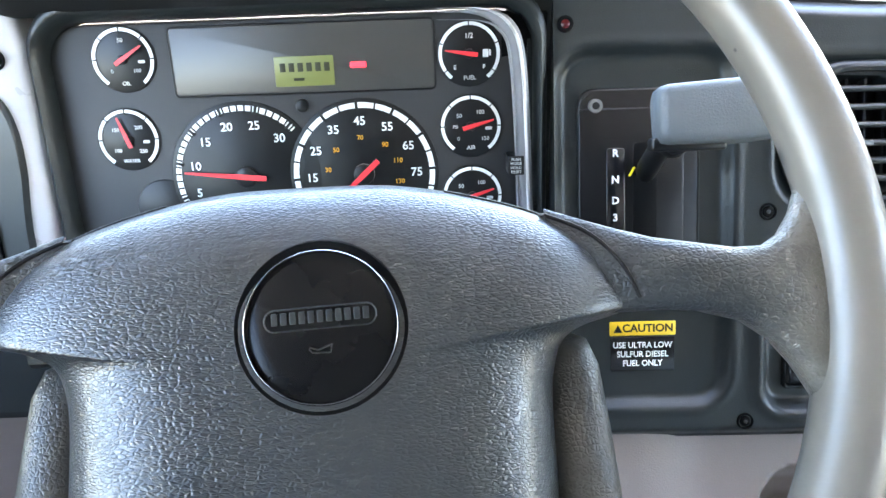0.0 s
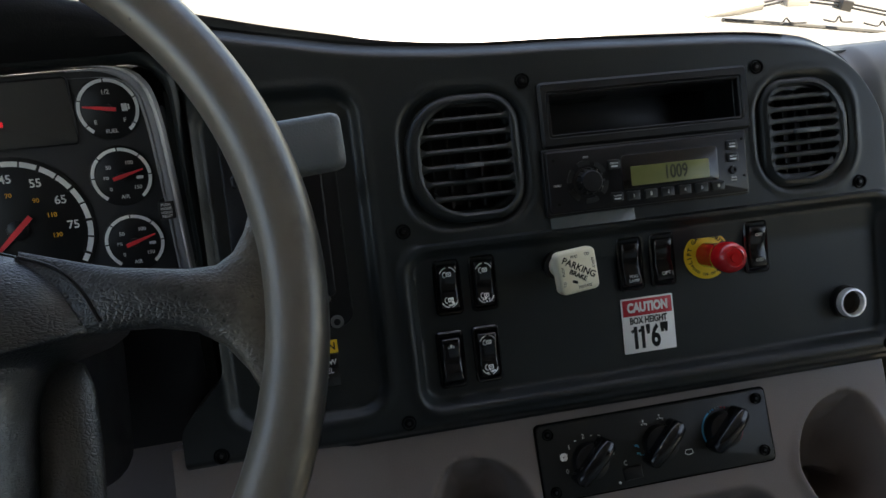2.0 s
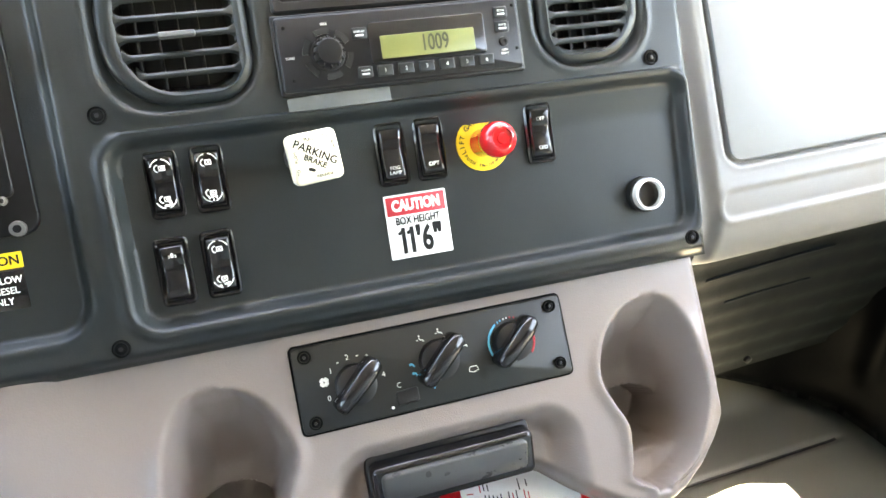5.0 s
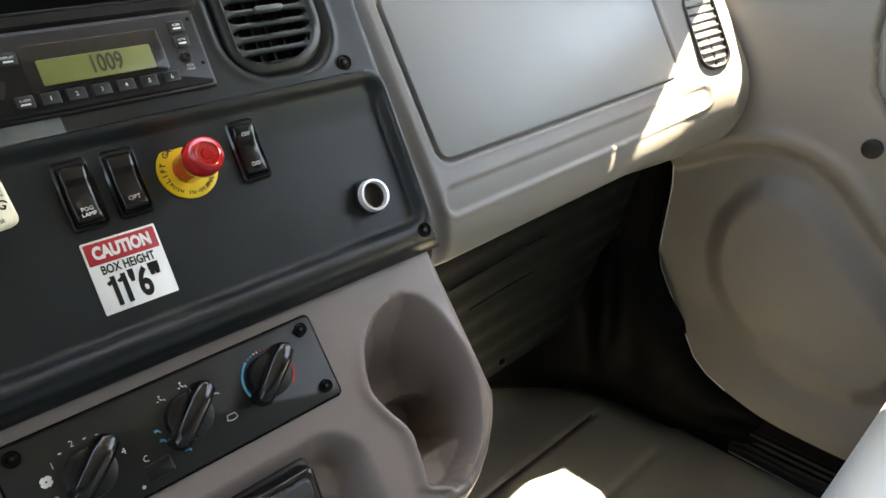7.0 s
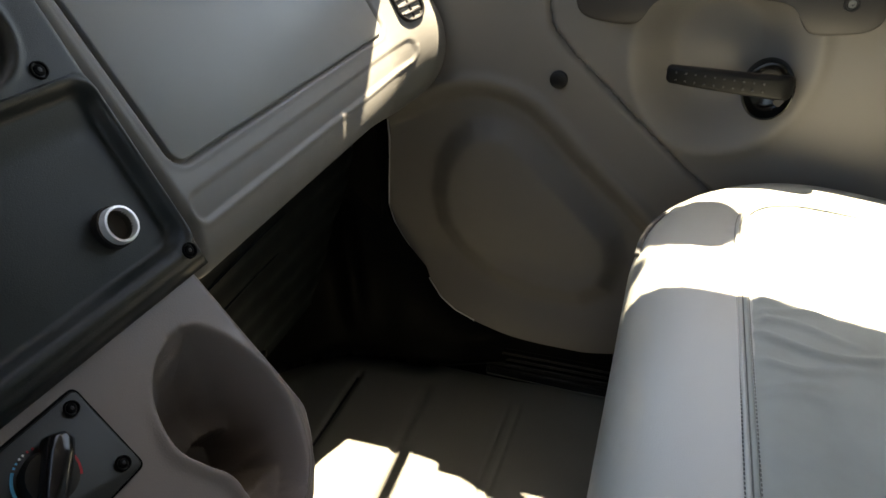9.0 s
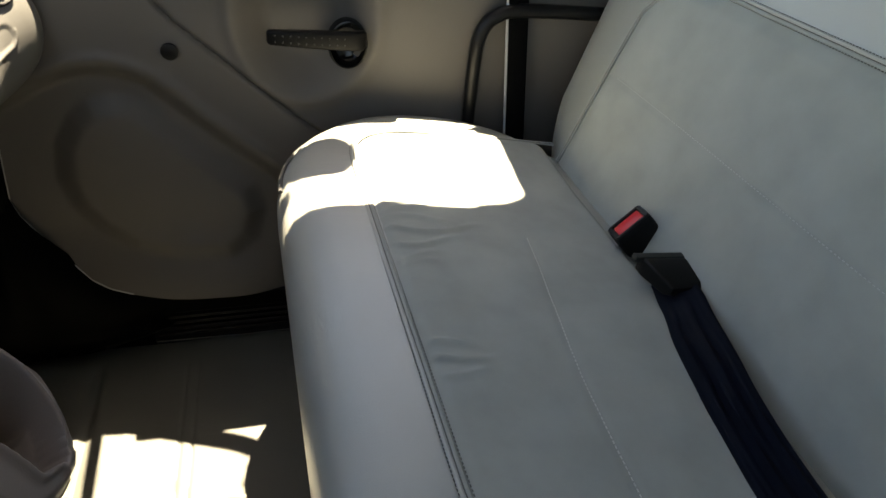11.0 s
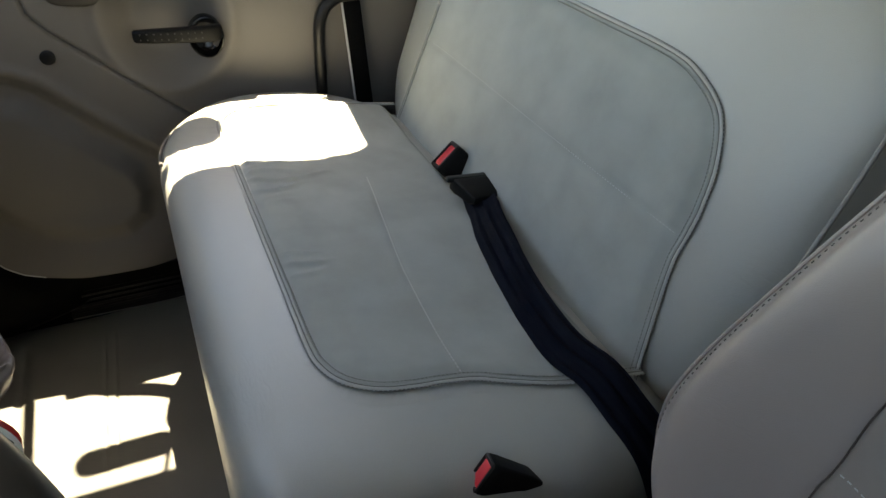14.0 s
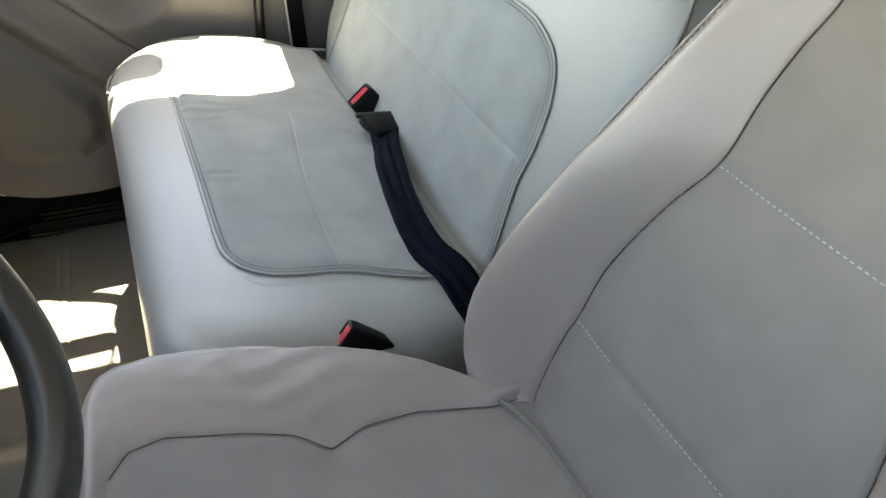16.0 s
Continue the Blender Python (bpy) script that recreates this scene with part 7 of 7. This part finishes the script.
def driver_back(s, v):
    """s runs from -1 to 1 across the front of the back."""
    hw, sh = back_half(v), seam_half(v)
    x = s * hw
    a = abs(x)
    h = 0.008 * (1 - (a / hw) ** 2)
    if a > sh:
        q = (a - sh) / max(hw - sh, 1e-4)
        amp = float(np.interp(v, [-0.1, 0.0, 0.17, 0.30, 0.40, 0.49, 0.6], [0.040, 0.055, 0.055, 0.047, 0.032, 0.018, 0.006]))
        h += amp * (math.sin(math.pi / 2 * min(q / 0.72, 1.0)) - 0.60 * sstep(0.66, 1.0, q) ** 2)
    else:
        h += 0.004 * sstep(sh, sh - 0.05, a)
        for sv in (0.131, 0.361):
            h -= 0.0025 * math.exp(-((v - sv) / 0.006) ** 2) * sstep(sh, sh - 0.02, a)
    h -= 0.004 * math.exp(-((a - sh) / 0.0022) ** 2)
    h -= 0.05 * sstep(0.56, 0.66, v) ** 2
    return Vector((x, v, h))


ss = [math.copysign(abs(k) ** 0.9, k) for k in steps(-1, 1, 240)]
vs_ = steps(-0.12, 0.66, 150)


def two_tone(fn, us, vs, is_inset, name_a, name_b, mats, parent, m, labels):
    """One shaped sheet, split along its seam into the cloth inset and the vinyl round it."""
    for flag, name, material, label in ((True, name_a, mats[0], labels[0]), (False, name_b, mats[1], labels[1])):
        bm = bmesh.new()
        g = {}
        for j, v in enumerate(vs):
            for i, u in enumerate(us):
                g[i, j] = fn(u, v)
        made = {}
        for j in range(len(vs) - 1):
            for i in range(len(us) - 1):
                q = [(i, j), (i + 1, j), (i + 1, j + 1), (i, j + 1)]
                c = (g[q[0]] + g[q[2]]) / 2
                if is_inset(c) == flag:
                    for k in q:
                        if k not in made:
                            made[k] = bm.verts.new(g[k])
                    bm.faces.new([made[k] for k in q])
        part(name, bm, material, parent, label, m=m, smooth=80)


two_tone(driver_back, ss, vs_, lambda p: abs(p.x) < seam_half(p.y) and p.y < 0.60, "back_inset", "back_bolster", (DRIVER_CLOTH, DRIVER_VINYL), ds, DBACK, ("warm grey cloth back inset", "warm grey vinyl bolsters"))
bm = bmesh.new()
loft(bm, [[Vector((s * (back_half(v) - 0.004 - 0.02 * (z < -0.05)), v, z)) for s, z in ((-1, 0.03 if v < 0.4 else 0.0), (-1, -0.09), (1, -0.09), (1, 0.03 if v < 0.4 else 0.0))] for v in steps(-0.12, 0.64, 30)], True, True)
part("back_shell", bm, DRIVER_VINYL, ds, m=DBACK @ pose(0, 0, -0.035), smooth=60)
for s in (-1, 1):
    path = [driver_back(s * seam_half(v) / back_half(v), v) + Vector((0, 0, 0.0012)) for v in steps(-0.10, 0.59, 160)]
    part("seam", tube(path, 0.0010, 6), SEAMBROWN, ds, "dark seam", m=DBACK)
    path = [driver_back(s * 0.985, v) + Vector((0, 0, 0.001)) for v in steps(-0.10, 0.60, 90)]
    part("edge_piping", tube(path, 0.0020, 6), DRIVER_VINYL, ds, "piped edge", m=DBACK)
    stitches(ds, [driver_back(s * 0.955, v) + Vector((0, 0, 0.001)) for v in steps(-0.12, 0.58, 160)], 0.007, 0.0016, DARKTHREAD, m=DBACK)
for v, x0, x1 in ((0.361, -0.107, 0.107), (0.131, 0.095, 0.160), (0.131, -0.160, 0.033)):
    line = [driver_back(x / back_half(v), v) + Vector((0, 0, 0.0008)) for x in steps(x0, x1, 80)]
    stitches(ds, line, 0.0068, 0.0019, THREAD, m=DBACK)


def cush_half(y):
    return eased(y, tuple([-0.20, -0.08, -0.044, -0.014, 0.029, 0.076, 0.121, 0.187, 0.253, 0.312, 0.363, 0.385, 0.41, 0.432]), tuple([0.135, 0.145, 0.175, 0.215, 0.258, 0.295, 0.318, 0.340, 0.355, 0.359, 0.350, 0.33, 0.285, 0.20]))


def cush_seam(y):
    return float(np.interp(y, [-0.2, -0.05, 0.04, 0.10, 0.142, 0.18, 0.23, 0.308, 0.345, 0.367, 0.385], [0.13, 0.128, 0.150, 0.150, 0.140, 0.165, 0.185, 0.207, 0.200, 0.170, 0.06]))


def driver_cushion(s, y):
    hw, sh = cush_half(y), cush_seam(y)
    x = s * hw
    a = abs(x)
    z = 0.556 + 0.03 * (y - 0.15)
    h = 0.004 * (1 - (a / hw) ** 2)
    if a > sh:
        q = (a - sh) / max(hw - sh, 1e-4)
        h += 0.016 * math.sin(math.pi * min(q / 0.8, 1) * 0.6) - 0.075 * sstep(0.68, 1.0, q) ** 2
        h += 0.0016 * noise.noise(Vector((x * 40, y * 25, 2.2))) * sstep(0, 0.2, q)
    h -= 0.0028 * math.exp(-((a - sh) / 0.0035) ** 2)
    h -= 0.010 * math.exp(-(((a - 0.142) / 0.03) ** 2 + ((y - 0.142) / 0.025) ** 2))
    h -= 0.07 * sstep(0.36, 0.432, y) ** 2
    h += 0.0014 * noise.noise(Vector((x * 14, y * 14, 5.1)))
    return Vector((x, y, z + h))


two_tone(driver_cushion, [k for k in steps(-1, 1, 220)], steps(-0.20, 0.432, 150), lambda p: abs(p.x) < cush_seam(p.y) and p.y < 0.384, "cushion_inset", "cushion_bolster", (DRIVER_CLOTH, DRIVER_VINYL), ds, None, ("warm grey cloth seat inset", "creased warm grey vinyl seat edge"))
bm = bmesh.new()
loft(bm, [[Vector((s * w, y, z)) for s, y in ((-1, -0.2), (1, -0.2), (1, 0.40), (-1, 0.40))] for w, z in ((0.20, 0.20), (0.235, 0.30), (0.262, 0.40), (0.25, 0.50))])
for v in bm.verts:
    if v.co.y > 0:
        v.co.y = 0.36 + 0.06 * (v.co.z - 0.2)
    else:
        v.co.x *= 0.5
part("cushion_body", bm, DRIVER_VINYL, ds)
part("pedestal", box(-0.18, 0.18, -0.15, 0.28, 0.0, 0.22), BLACK, ds, "black seat pedestal")
for s in (-1, 1):
    path = [driver_cushion(s * cush_seam(y) / cush_half(y), y) + Vector((0, 0, 0.0022)) for y in steps(-0.14, 0.366, 160)]
    part("seam", tube(path, 0.0008, 6), SEAMBROWN, ds)
    stitches(ds, [driver_cushion(s * 0.86, y) + Vector((0, 0, 0.0008)) for y in steps(-0.02, 0.36, 120)], 0.007, 0.0015, THREAD)
bm = tube(smoothed([(0.215, -0.012, 0.545), (0.155, -0.050, 0.550), (0.112, -0.070, 0.553), (0.05, -0.082, 0.553), (-0.1, -0.086, 0.553)]), 0.0045, 8)
part("rear_felt", bm, mat("felt_grey", (0.20, 0.19, 0.175), 0.95, grain=0.8, scale=400), ds, "fuzzy grey felt edge behind the cushion")
